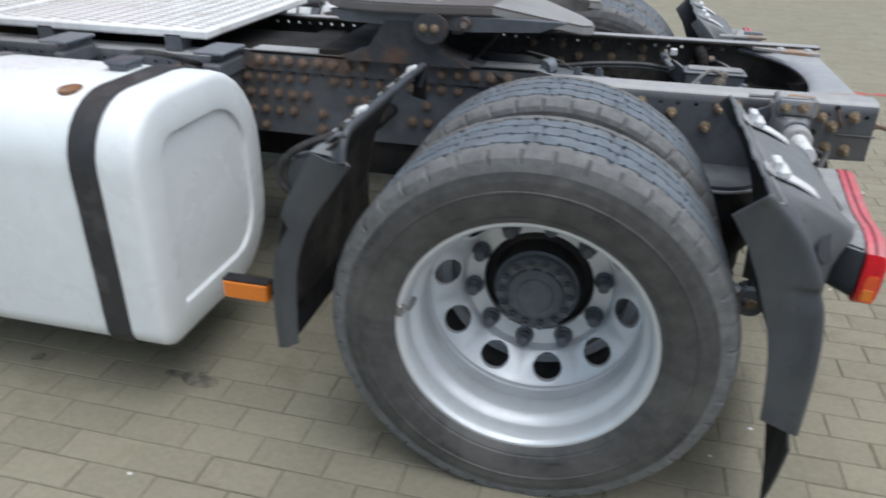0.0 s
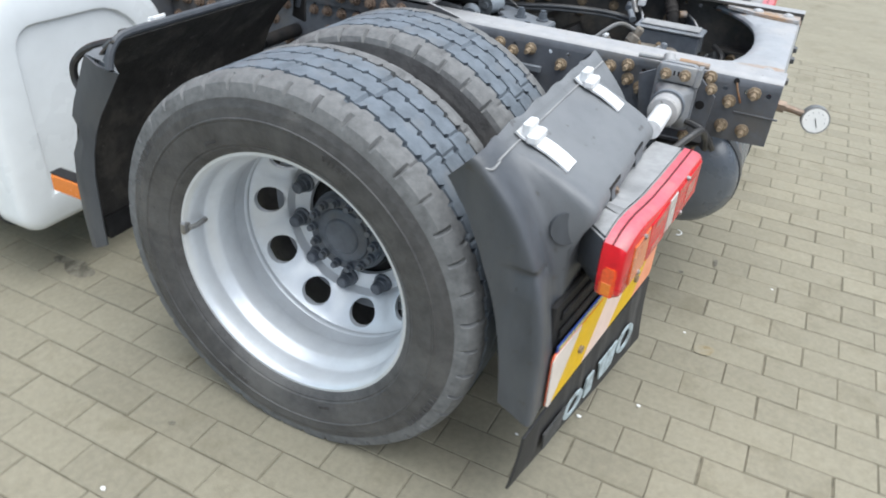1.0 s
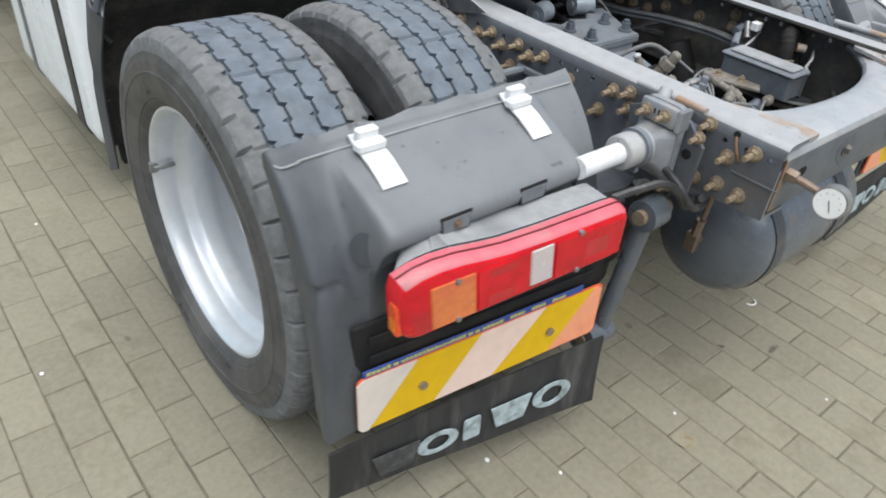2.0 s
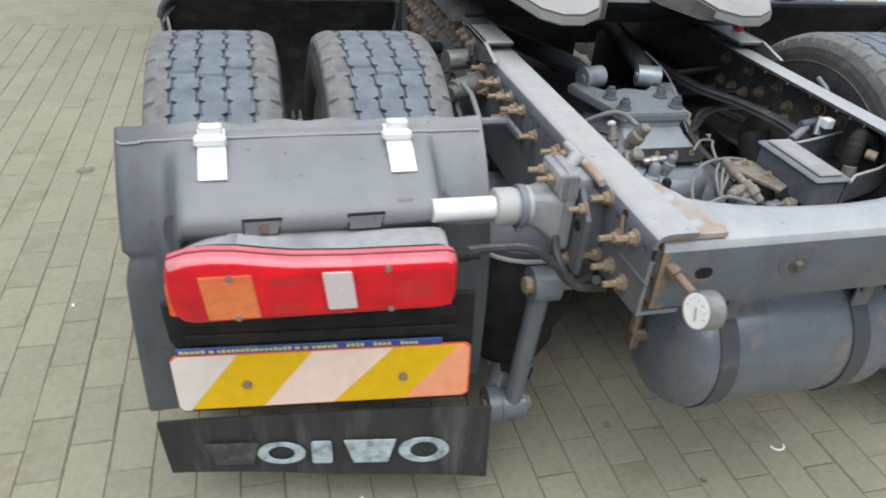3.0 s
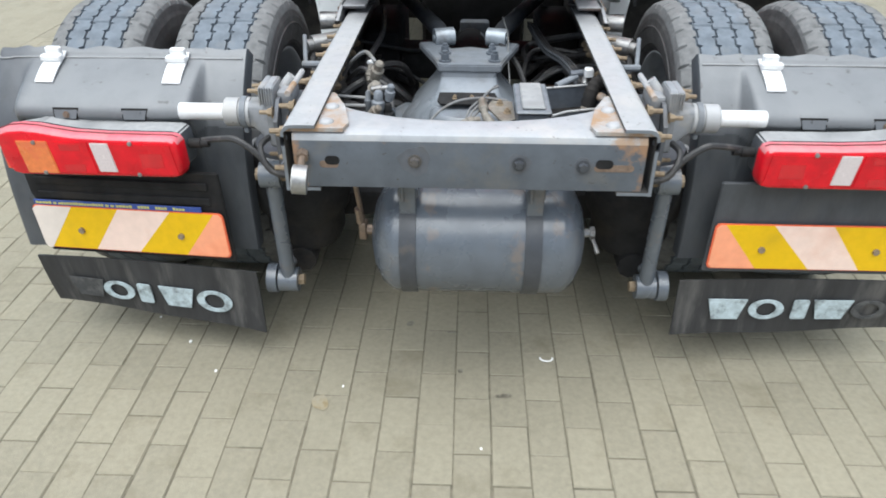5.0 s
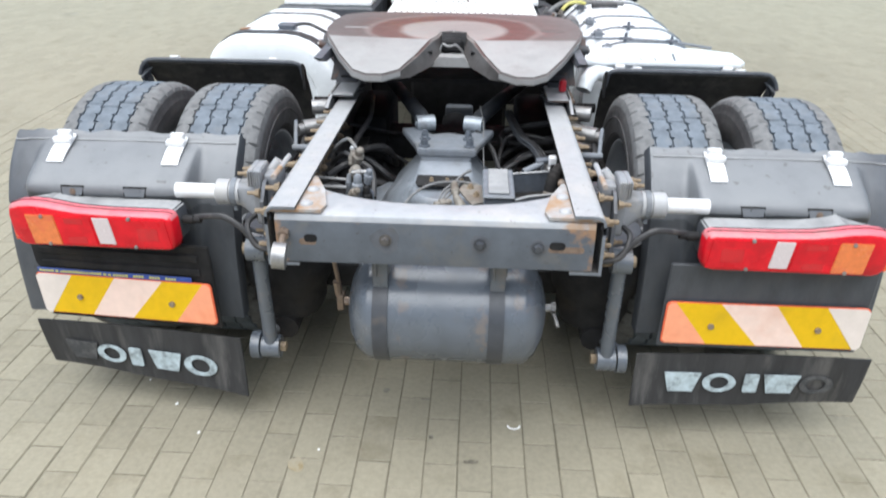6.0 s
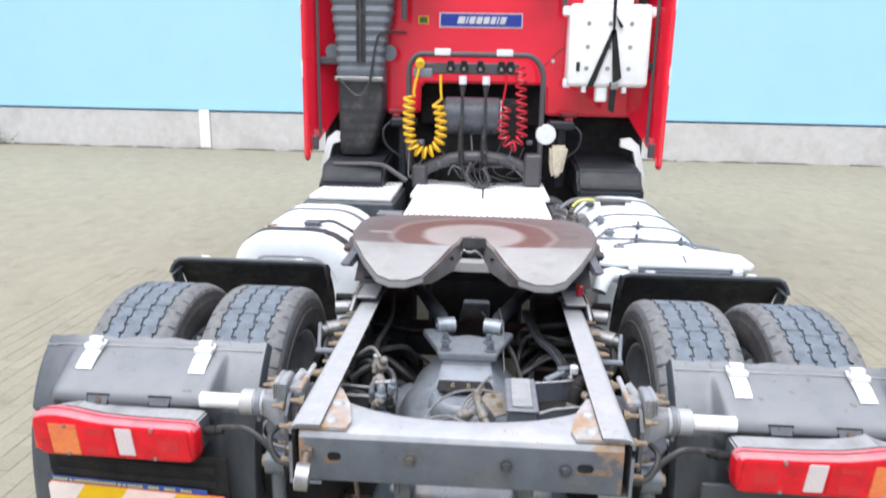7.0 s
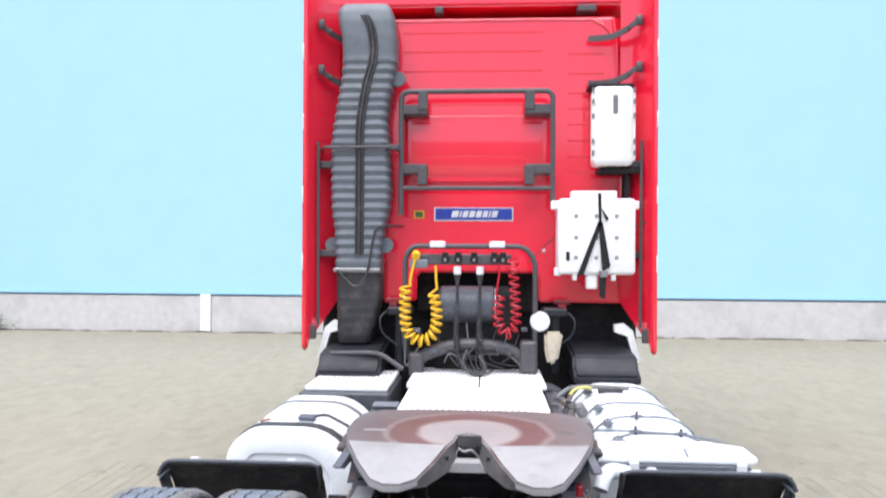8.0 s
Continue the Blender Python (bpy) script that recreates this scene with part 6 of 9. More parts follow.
def guard_bracket(side):
    """The tube that carries the mudguard and its casting on the rail."""
    def out(bm):
        if side > 0:
            flip(bm)
        return bm
    bm = bm_new()
    rod(bm, (-0.74, -0.612, 0.768), (-0.60, -0.612, 0.768), 0.0215, seg=24)
    b = part("guard_tube", out(bm), M_CLIP, TRUCK, "pale steel tube carrying the mudguard")
    bm = bm_new()
    lathe(bm, [(-0.622, 0.0), (-0.622, 0.033), (-0.619, 0.036), (-0.585, 0.036), (-0.583, 0.0325), (-0.577, 0.0325), (-0.575, 0.037), (-0.555, 0.038), (-0.552, 0.0)], 28, centre=(0, -0.612, 0.768))
    c = part("tube_socket", out(bm), M_CHASSIS, b, "grey cast tube socket", fix=True)
    bm = bm_new()
    prism(bm, rounded(-0.662, -0.560, 0.690, 0.852, (0.012, 0.012, 0.022, 0.022), 5), "x", -0.504, -0.482)
    bmesh.ops.bevel(bm, geom=[e for e in bm.edges], offset=0.003, segments=2, affect="EDGES")
    part("flange_plate", out(bm), M_BRACKET, c, "grey rounded flange plate", fix=True)
    bm = bm_new()
    rings = []
    for x, k in ((-0.556, 0.0), (-0.545, 0.12), (-0.525, 0.5), (-0.512, 0.8), (-0.5045, 1.0)):
        foot = rounded(-0.658, -0.566, 0.694, 0.806, 0.02, 5)
        rings.append([])
        for y, z in foot:
            a = math.atan2(z - 0.750, y + 0.612)
            y0, z0 = -0.612 + 0.0375 * math.cos(a), 0.768 + 0.0375 * math.sin(a)
            rings[-1].append(bm.verts.new((x, y0 + (y - y0) * k, z0 + (z - z0) * k)))
    for p, q in zip(rings, rings[1:]):
        for i in range(len(p)):
            bm.faces.new((p[i], p[(i + 1) % len(p)], q[(i + 1) % len(p)], q[i]))
    part("socket_foot", out(bm), M_BRACKET, c, "grey cast foot of the socket", angle=45, fix=True)
    bm = bm_new()
    box(bm, (-0.520, -0.655, 0.808), (-0.503, -0.567, 0.851), 0.006, seg=2)
    head = part("ribbed_head", out(bm), M_BRACKET, b, "grey ribbed head of the casting", fix=True)
    for k in range(6):
        bm = bm_new()
        box(bm, (-0.517 + 0.0062 * k, -0.6655, 0.806), (-0.5138 + 0.0062 * k, -0.654, 0.850), 0.001)
        part("rib", out(bm), M_BRACKET, head)
    for y in (-0.604, -0.614):
        bm = bm_new()
        box(bm, (-0.5206, y - 0.0022, 0.826), (-0.500, y + 0.0022, 0.838), 0.0008)
        part("slot", out(bm), M_BLACK, c)
    bm = bm_new()
    box(bm, (-0.4815, -0.64, 0.795), (-0.44, -0.555, 0.832), 0.008, seg=2)
    part("cast_block", out(bm), M_BRACKET, c, fix=True)
    bm = bm_new()
    rod(bm, (-0.481, -0.585, 0.815), (-0.450, -0.575, 0.852), 0.014, seg=14)
    part("stop_pin", out(bm), M_CHASSIS, c)
    bm = bm_new()
    lathe(bm, [(-0.578, 0.0365), (-0.578, 0.0405), (-0.564, 0.0405), (-0.564, 0.0365)], 28, centre=(0, -0.612, 0.768))
    box(bm, (-0.577, -0.632, 0.718), (-0.565, -0.592, 0.732), 0.002)
    part("clamp", out(bm), M_CAST, b, fix=True)
    bm = bm_new()
    prism(bm, [(-0.70, 0.66), (-0.58, 0.66), (-0.535, 0.69), (-0.515, 0.80), (-0.56, 0.822), (-0.66, 0.822), (-0.705, 0.78)], "x", -0.477, -0.4675)
    prism(bm, [(-0.68, 0.68), (-0.56, 0.70), (-0.535, 0.80), (-0.66, 0.80)], "x", -0.466, -0.4255)
    part("web_plate", out(bm), M_CHASSIS_SIDE, b, fix=True)
    bm = bm_new()
    tube(bm, [(-0.442, -0.500, 0.838), (-0.442, -0.60, 0.840)], 0.0075, 10)
    pin = part("guard_pin", out(bm), M_CHASSIS, b, "grey locking pin with a rusty end")
    bm = bm_new()
    tube(bm, [(-0.442, -0.60, 0.840), (-0.443, -0.672, 0.840)], 0.0075, 10)
    part("pin_end", out(bm), M_RUSTY, pin)
    bm = bm_new()
    rod(bm, (-0.4785, -0.675, 0.755), (-0.474, -0.675, 0.755), 0.011, seg=16)
    part("plate_hole", out(bm), M_BLACK, b)
    way = "-x" if side < 0 else "+x"
    for y, z in ((-0.585, 0.828), (-0.630, 0.831), (-0.692, 0.80), (-0.655, 0.672)):
        bolt(b, (side * (0.520 if y > -0.65 else 0.478), y, z), way, True, 0.85)
    bm = bm_new()
    tube(bm, smooth_line([(-0.50, -0.64, 0.72), (-0.52, -0.70, 0.71), (-0.49, -0.73, 0.66), (-0.42, -0.72, 0.64)], 5), 0.008)
    part("bracket_cable", out(bm), M_CABLE, b)


def front_mudguard(side):
    """The front half of the wheel arch: a black flap with a bent top."""
    def out(bm):
        if side > 0:
            flip(bm)
        return bm
    arc = [(0.398, 0.892), (0.425, 0.872), (0.460, 0.840), (0.498, 0.798), (0.530, 0.748), (0.556, 0.69), (0.575, 0.62), (0.588, 0.54), (0.590, 0.47), (0.586, 0.405)]
    bm = bm_new()
    skin(bm, [[(x, y + 0.010 * math.sin(math.pi * (x + 0.605) / 0.65) * (z < 0.85), z) for y, z in arc] for x in (-1.256, -1.22, -1.12, -1.0, -0.9, -0.8, -0.7, -0.62, -0.605)], 0.005)
    g = part("front_mudguard", out(bm), M_INNER, TRUCK, "black plastic front half of the wheel arch", angle=40)
    # the outer skirt: torn and trimmed, with a bent top corner
    bm = bm_new()
    edge_in = [(0.387, 0.826), (0.430, 0.764), (0.468, 0.712), (0.494, 0.665), (0.515, 0.610), (0.529, 0.550), (0.534, 0.480), (0.538, 0.410), (0.538, 0.356)]
    edge_out = [(0.470, 0.852), (0.505, 0.790), (0.536, 0.735), (0.552, 0.698), (0.537, 0.668), (0.576, 0.600), (0.589, 0.520), (0.592, 0.430), (0.589, 0.337)]
    skin(bm, [[(-1.264 - 0.010 * (1 - abs(2 * t - 1)) - 0.006 * t, a[0] + (b[0] - a[0]) * t, a[1] + (b[1] - a[1]) * t) for a, b in zip(edge_in, edge_out)] for t in (0.0, 0.12, 0.5, 0.88, 1.0)], 0.006)
    part("skirt", out(bm), M_SKIRT, g, "worn grey-black outer skirt with a torn edge", angle=40)
    # triangular tab folded at the skirt's top
    bm = bm_new()
    skin(bm, [[(-1.264, 0.385, 0.828), (-1.266, 0.428, 0.848), (-1.266, 0.472, 0.853)], [(-1.245, 0.420, 0.850), (-1.245, 0.436, 0.862), (-1.248, 0.462, 0.862)], [(-1.225, 0.432, 0.868), (-1.225, 0.441, 0.868), (-1.225, 0.450, 0.866)]], 0.005)
    part("folded_tab", out(bm), M_PLASTIC, g, "pale folded corner tab", angle=25)
    bm = bm_new()
    skin(bm, [[(-1.236, 0.404, 0.893), (-1.240, 0.425, 0.868), (-1.245, 0.450, 0.845)], [(-1.262, 0.404, 0.866), (-1.263, 0.424, 0.850), (-1.264, 0.448, 0.832)], [(-1.271, 0.402, 0.834), (-1.270, 0.420, 0.820), (-1.268, 0.440, 0.800)]], 0.005)
    part("corner_patch", out(bm), M_SKIRT, g, "worn corner of the arch", angle=50)
    # stay behind the corner, and a cable looped round it
    bm = bm_new()
    prism(bm, [(0.474, 0.840), (0.535, 0.822), (0.552, 0.79), (0.548, 0.74), (0.535, 0.735), (0.505, 0.79)], "x", -1.232, -1.195)
    bmesh.ops.bevel(bm, geom=[e for e in bm.edges], offset=0.008, segments=2, affect="EDGES")
    part("corner_stay", out(bm), M_SKIRT, g, "grey moulded corner stay", fix=True)
    bm = bm_new()
    tube(bm, smooth_line([(-1.20, 0.44, 0.872), (-1.228, 0.50, 0.852), (-1.235, 0.548, 0.815), (-1.235, 0.562, 0.775), (-1.235, 0.545, 0.745), (-1.22, 0.52, 0.715)], 6), 0.0085, 8)
    part("loop_cable", out(bm), M_CABLE, g, "black cable looped round the corner")
    bm = bm_new()
    tube(bm, bend([(-1.272, 0.400, 0.836), (-1.262, 0.402, 0.868), (-1.236, 0.401, 0.895), (-1.200, 0.399, 0.900), (-0.64, 0.398, 0.900), (-0.612, 0.40, 0.890), (-0.606, 0.42, 0.830)], 0.03), 0.0085, 8)
    part("rolled_edge", out(bm), M_SKIRT, g, "rolled rubber edge")
    bm = bm_new()
    skin(bm, [[(-1.238, y, z) for y, z in ((0.408, 0.890), (0.43, 0.882), (0.452, 0.866))], [(-0.62, y, z) for y, z in ((0.408, 0.893), (0.43, 0.884), (0.452, 0.868))]], 0.004)
    part("top_band", out(bm), M_PLASTIC, g, "paler grey band behind the rolled edge")
    for x in (-1.20, -1.13, -1.02, -0.90, -0.80, -0.72):
        bm = bm_new()
        box(bm, (x - 0.014, 0.402, 0.884), (x + 0.012, 0.430, 0.899), 0.004)
        part("edge_lug", out(bm), M_INNER, g)
    bm = bm_new()
    prism(bm, [(0.55, 0.36), (0.58, 0.36), (0.588, 0.405), (0.560, 0.415)], "x", -1.24, -0.62)
    part("lower_lip", out(bm), M_BLACK, g, fix=True)
    bm = bm_new()
    prism(bm, [(0.395, 0.897), (0.43, 0.868), (0.44, 0.80), (0.40, 0.79)], "x", -0.607, -0.597)
    part("inner_cheek", out(bm), M_BLACK, g)
    for x in (-1.12, -0.72):
        bm = bm_new()
        box(bm, (x - 0.024, 0.408, 0.901), (x + 0.024, 0.50, 0.907), 0.002)
        box(bm, (x - 0.018, 0.398, 0.900), (x + 0.018, 0.420, 0.916), 0.003)
        for v in bm.verts:
            v.co.z -= max(0.0, v.co.y - 0.41) * 0.80
        part("clip", out(bm), M_CLIP, g, "white plastic fastening clip")
    bm = bm_new()
    rod(bm, (-0.60, 0.56, 0.70), (-0.43, 0.56, 0.70), 0.02, seg=16)
    part("guard_arm", out(bm), M_BLACK, g)


def marker_lamp():
    bm = bm_new()
    box(bm, (-1.230, 0.628, 0.432), (-1.205, 0.748, 0.480), 0.004)
    l = part("side_marker_lamp", bm, M_AMBER, TRUCK, "amber side marker lamp on a black bracket")
    bm = bm_new()
    box(bm, (-1.228, 0.628, 0.4805), (-1.195, 0.748, 0.485), 0.001)
    box(bm, (-1.2045, 0.628, 0.440), (-1.196, 0.748, 0.4805), 0.001)
    box(bm, (-1.192, 0.59, 0.445), (-1.18, 0.64, 0.47), 0.003)
    part("lamp_bracket", bm, M_BLACK, l)


for side, yaw, roll in ((-1, -7.5, -2.2), (1, -1.0, -0.6)):
    rear_mudguard(side)
    tail_lamp(side, yaw * 0.75, roll)
    marker_plate(side, yaw, roll)
    guard_bracket(side)
    front_mudguard(side)
marker_lamp()

# ---- tanks ----


def tank(side, x_out, x_in, z0, z1, y0, y1, r, label, straps):
    """A rounded box tank along the truck, with a pressed end."""
    bm = bm_new()
    rs = (0.07, 0.24, 0.27, r) if side < 0 else (0.12, 0.10, r, r)

    def ring(y, inset):
        q = rounded(-x_out + inset, -x_in - inset, z0 + inset, z1 - inset, [max(0.01, v - inset) for v in rs], 7)
        return [bm.verts.new((x, y, z)) for x, z in q]
    soft = [ring(y, q) for y, q in ((y0, 0.075), (y0 + 0.012, 0.04), (y0 + 0.04, 0.014), (y0 + 0.08, 0.0), (y1 - 0.08, 0.0), (y1 - 0.03, 0.018), (y1, 0.06))] if side > 0 else None
    rings = soft or [ring(y0 + 0.008, 0.14), ring(y0 + 0.007, 0.112), ring(y0 - 0.003, 0.104), ring(y0 - 0.004, 0.092), ring(y0, 0.026), ring(y0 + 0.005, 0.012), ring(y0 + 0.013, 0.004), ring(y0 + 0.026, 0.0), ring(y1 - 0.03, 0.0), ring(y1, 0.03)]
    for a, b in zip(rings, rings[1:]):
        for i in range(len(a)):
            j = (i + 1) % len(a)
            bm.faces.new((a[i], a[j], b[j], b[i]))
    bm.faces.new(rings[0][::-1])
    bm.faces.new(rings[-1])
    if side > 0:
        flip(bm)
    t = part("fuel_tank", bm, M_WHITE, TRUCK, label, angle=40, fix=True)
    for y, w, mt in straps:
        bm = bm_new()
        o = rounded(-x_out - 0.005, -x_in + 0.005, z0 - 0.005, z1 + 0.005, rs, 7)
        a, b = [bm.verts.new((x, y, z)) for x, z in o], [bm.verts.new((x, y + w, z)) for x, z in o]
        for i in range(len(a)):
            j = (i + 1) % len(a)
            bm.faces.new((a[i], a[j], b[j], b[i]))
        bmesh.ops.recalc_face_normals(bm, faces=bm.faces)
        bmesh.ops.solidify(bm, geom=list(bm.faces), thickness=0.004)
        if side > 0:
            flip(bm)
        part("tank_strap", bm, mt, t, fix=True)
        bm = bm_new()
        box(bm, (-x_in - 0.03, y, z1 - 0.09), (-0.425, y + w * 0.8, z1 - 0.04), 0.006)
        prism(bm, [(-0.43, 0.60), (-x_in + 0.02, z1 - 0.32), (-x_in + 0.02, z1 - 0.02), (-0.43, 0.86)], "y", y + 0.015, y + 0.055)
        if side > 0:
            flip(bm)
        part("tank_bracket", bm, M_CHASSIS_SIDE, t, "dark tank bracket on the rail", fix=True)
        bm = bm_new()
        box(bm, (-0.585, y - 0.01, 0.866), (-0.436, y + 0.095, 0.876), 0.003)
        if side > 0:
            flip(bm)
        part("bracket_pad", bm, M_CAST, t, "dusty grey bracket pad")
    return t


ZT = 0.882
LEFT_TANK = tank(-1, 1.205, 0.57, 0.195, ZT, 0.955, 1.85, 0.17, "white painted rounded fuel tank with black strap", [(1.060, 0.075, M_STRAP), (1.62, 0.045, M_GREYCABLE)])
bm = bm_new()
rod(bm, (-1.07, 1.20, ZT - 0.022), (-1.072, 1.20, ZT - 0.001), 0.030, seg=24)
part("tank_cap", bm, M_RUST, LEFT_TANK, "rusty round tank fitting")
bm = bm_new()
box(bm, (-0.895, 1.165, ZT - 0.003), (-0.815, 1.225, ZT + 0.022), 0.006)
box(bm, (-0.90, 1.16, ZT + 0.016), (-0.81, 1.23, ZT + 0.027), 0.004)
part("sender_box", bm, M_HUB, LEFT_TANK, "small grey sender box")
bm = bm_new()
tube(bm, smooth_line([(-0.83, 1.20, ZT + 0.018), (-0.76, 1.22, ZT + 0.022), (-0.68, 1.18, ZT - 0.0), (-0.56, 1.15, 0.83), (-0.45, 1.2, 0.79)], 6), 0.009)
part("sender_cable", bm, M_CABLE, LEFT_TANK)

for y0, y1, z1 in ((1.00, 1.27, 0.890), (1.30, 1.60, 0.902), (1.63, 2.02, 0.905), (2.05, 2.30, 0.915)):
    segment = tank(1, 1.20, 0.58, 0.30, z1, y0, y1, 0.23, "white painted domed tank", [])
    # Band and wire put the dark of the gap between tanks into colour.
    bm = bm_new()
    o = rounded(0.62, 1.16, 0.33, z1 - 0.03, (0.08, 0.10, 0.2, 0.2), 7)
    prism(bm, o, "y", y1 - 0.005, y1 + 0.034)
    part("seam_band", bm, M_HUB, segment, "dark band drawn for the gap between tanks", fix=True)
    bm = bm_new()
    o = [p for p in rounded(0.578, 1.202, 0.30, z1 + 0.001, (0.10, 0.12, 0.23, 0.23), 9) if p[1] > 0.62]
    tube(bm, [(x, y0 + 0.05, z - 0.003) for x, z in sorted(o)], 0.0048, 6)
    part("strap_wire", bm, M_CAST, segment, "thin grey strap over the tank")
    for x, w in ((0.70, 0.022),):
        bm = bm_new()
        box(bm, (x - w, y0 - 0.012, z1 - 0.045), (x + w, y0 + 0.03, z1 - 0.012), 0.006)
        rod(bm, (x, y0 + 0.005, z1 - 0.02), (x, y0 + 0.002, z1 - 0.004), w * 0.45, seg=10)
        box(bm, (x - w * 1.7, y0 - 0.004, z1 - 0.034), (x + w * 1.7, y0 + 0.012, z1 - 0.024), 0.003)
        part("tank_clip", bm, M_CABLE if x > 0.7 else M_CAST, segment)
bm = bm_new()
tube(bm, [(0.55, 1.045, 0.900), (0.78, 1.0, 0.909), (0.985, 0.975, 0.905), (1.16, 0.935, 0.887)], 0.0065, 8)
strap_rod = part("strap_rod", bm, M_CAST, TRUCK, "thin grey tie rod across the white tanks")
for x, y, z in ((0.778, 0.99, 0.907), (0.985, 0.972, 0.903), (0.85, 1.315, 0.905)):
    bm = bm_new()
    box(bm, (x - 0.030, y - 0.008, z), (x + 0.030, y + 0.008, z + 0.012), 0.004)
    box(bm, (x - 0.008, y - 0.026, z), (x + 0.008, y + 0.026, z + 0.012), 0.004)
    rod(bm, (x, y, z - 0.012), (x, y, z + 0.030), 0.010, 0.006, seg=10)
    part("star_knob", bm, M_HUB, strap_rod, "dark star knob")
for x, y, z in ((0.585, 1.27, 0.862), (0.60, 1.60, 0.872)):
    bm = bm_new()
    rod(bm, (x, y - 0.06, z), (x, y + 0.06, z), 0.032, seg=18)
    rod(bm, (x, y - 0.075, z), (x, y - 0.058, z), 0.020, seg=12)
    part("drain_canister", bm, M_GREYCABLE, TRUCK, "dusty grey canister beside the tanks")
bm = bm_new()
tube(bm, smooth_line([(0.50, 1.95, 0.87), (0.58, 2.0, 0.915), (0.68, 2.02, 0.925), (0.80, 2.03, 0.922), (0.95, 2.04, 0.915)], 6), 0.014, 8)
part("tank_hose", bm, M_GREYCABLE, TRUCK, "grey hose across the tanks")
bm = bm_new()
tube(bm, smooth_line([(0.58, 1.96, 0.885), (0.62, 1.98, 0.918), (0.68, 2.00, 0.925), (0.72, 2.01, 0.915)], 6), 0.010, 8)
part("tank_hose", bm, M_YPRINT, TRUCK, "short yellow hose by the tanks")
bm = bm_new()
box(bm, (0.76, 1.995, 0.885), (0.91, 2.04, 0.922), 0.006)
part("strap_buckle", bm, M_STRAP, TRUCK, "black strap buckle on the tanks")
# dark valve carrier and its fittings between the deck and the tanks
bm = bm_new()
prism(bm, [(0.435, 0.68), (0.435, 0.868), (0.50, 0.875), (0.575, 0.835), (0.585, 0.68)], "y", 1.38, 2.42)
bmesh.ops.bevel(bm, geom=[e for e in bm.edges], offset=0.01, segments=2, affect="EDGES")
carrier = part("side_carrier", bm, M_DARKGREY, TRUCK, "dark blue-grey valve carrier beside the tanks", fix=True)
for x, y, q, mt in ((0.52, 1.44, 0.020, M_BONE), (0.47, 1.52, 0.016, M_STEEL), (0.545, 1.60, 0.022, M_GREYCABLE), (0.50, 1.70, 0.015, M_BRASS), (0.55, 1.80, 0.020, M_BONE), (0.48, 1.92, 0.018, M_GREYCABLE)):
    bm = bm_new()
    rod(bm, (x, y, 0.83), (x + 0.006, y - 0.01, 0.893), q, q * 0.8, seg=12)
    rod(bm, (x + 0.006, y - 0.01, 0.893), (x + 0.007, y - 0.012, 0.906), q * 0.55, seg=8)
    part("valve_fitting", bm, mt, carrier)
    bm = bm_new()
    tube(bm, smooth_line([(x, y, 0.875), (x + 0.03, y + 0.07, 0.89), (x - 0.01, y + 0.17, 0.885), (x - 0.03, y + 0.22, 0.855)], 5), 0.006, 6)
    part("air_line", bm, M_CABLE if q > 0.017 else M_GREYCABLE, carrier)
bm = bm_new()
prism(bm, rounded(0.56, 1.20, 0.42, 0.862, 0.03, 4), "y", 0.66, 0.97)
side_box = part("side_box", bm, M_WHITE, TRUCK, "white painted box with ribbed lid", fix=True)
bm = bm_new()
prism(bm, [(0.54, 0.640), (1.200, 0.640), (1.228, 0.67), (1.228, 0.84), (1.08, 0.93), (0.56, 0.90)], "z", 0.8635, 0.886)
bmesh.ops.bevel(bm, geom=[e for e in bm.edges], offset=0.005, segments=2, affect="EDGES")
for x in (0.66, 0.80, 0.86):
    tube(bm, [(x, 0.66, 0.886), (x + 0.01, 0.86, 0.886)], 0.008, 8)
part("lid", bm, M_WHITE, side_box, "white ribbed lid")
# Thin dark bars for the dark lines beside the ribs.
for x in (0.648, 0.785, 0.845, 0.925):
    bm = bm_new()
    prism(bm, [(x, 0.655), (x + 0.010, 0.655), (x + 0.034, 0.80), (x + 0.022, 0.80)], "z", 0.8835, 0.8875)
    part("lid_groove", bm, M_CAST, side_box, "thin dark bar beside a lid rib")
# Dark strip stands for the shaded gap under the lid.
bm = bm_new()
box(bm, (0.57, 0.652, 0.836), (1.195, 0.659, 0.848), 0.002)
part("lid_seam", bm, M_CAST, side_box, "dark strip drawn for the gap under the lid")
for x in (0.70, 1.15):
    bm = bm_new()
    box(bm, (x - 0.022, 0.634, 0.822), (x + 0.022, 0.658, 0.869), 0.005)
    part("lid_latch", bm, M_CLIP, side_box, "pale lid latch")
bm = bm_new()
tube(bm, smooth_line([(0.66, 0.60, 0.83), (0.59, 0.56, 0.85), (0.55, 0.50, 0.84), (0.53, 0.47, 0.80)], 6), 0.032, 12)
part("exhaust_bend", bm, M_WHITE, side_box, "white painted pipe bend")

# ---- the cab ----
BACK = 2.86                     # rear wall of the cab


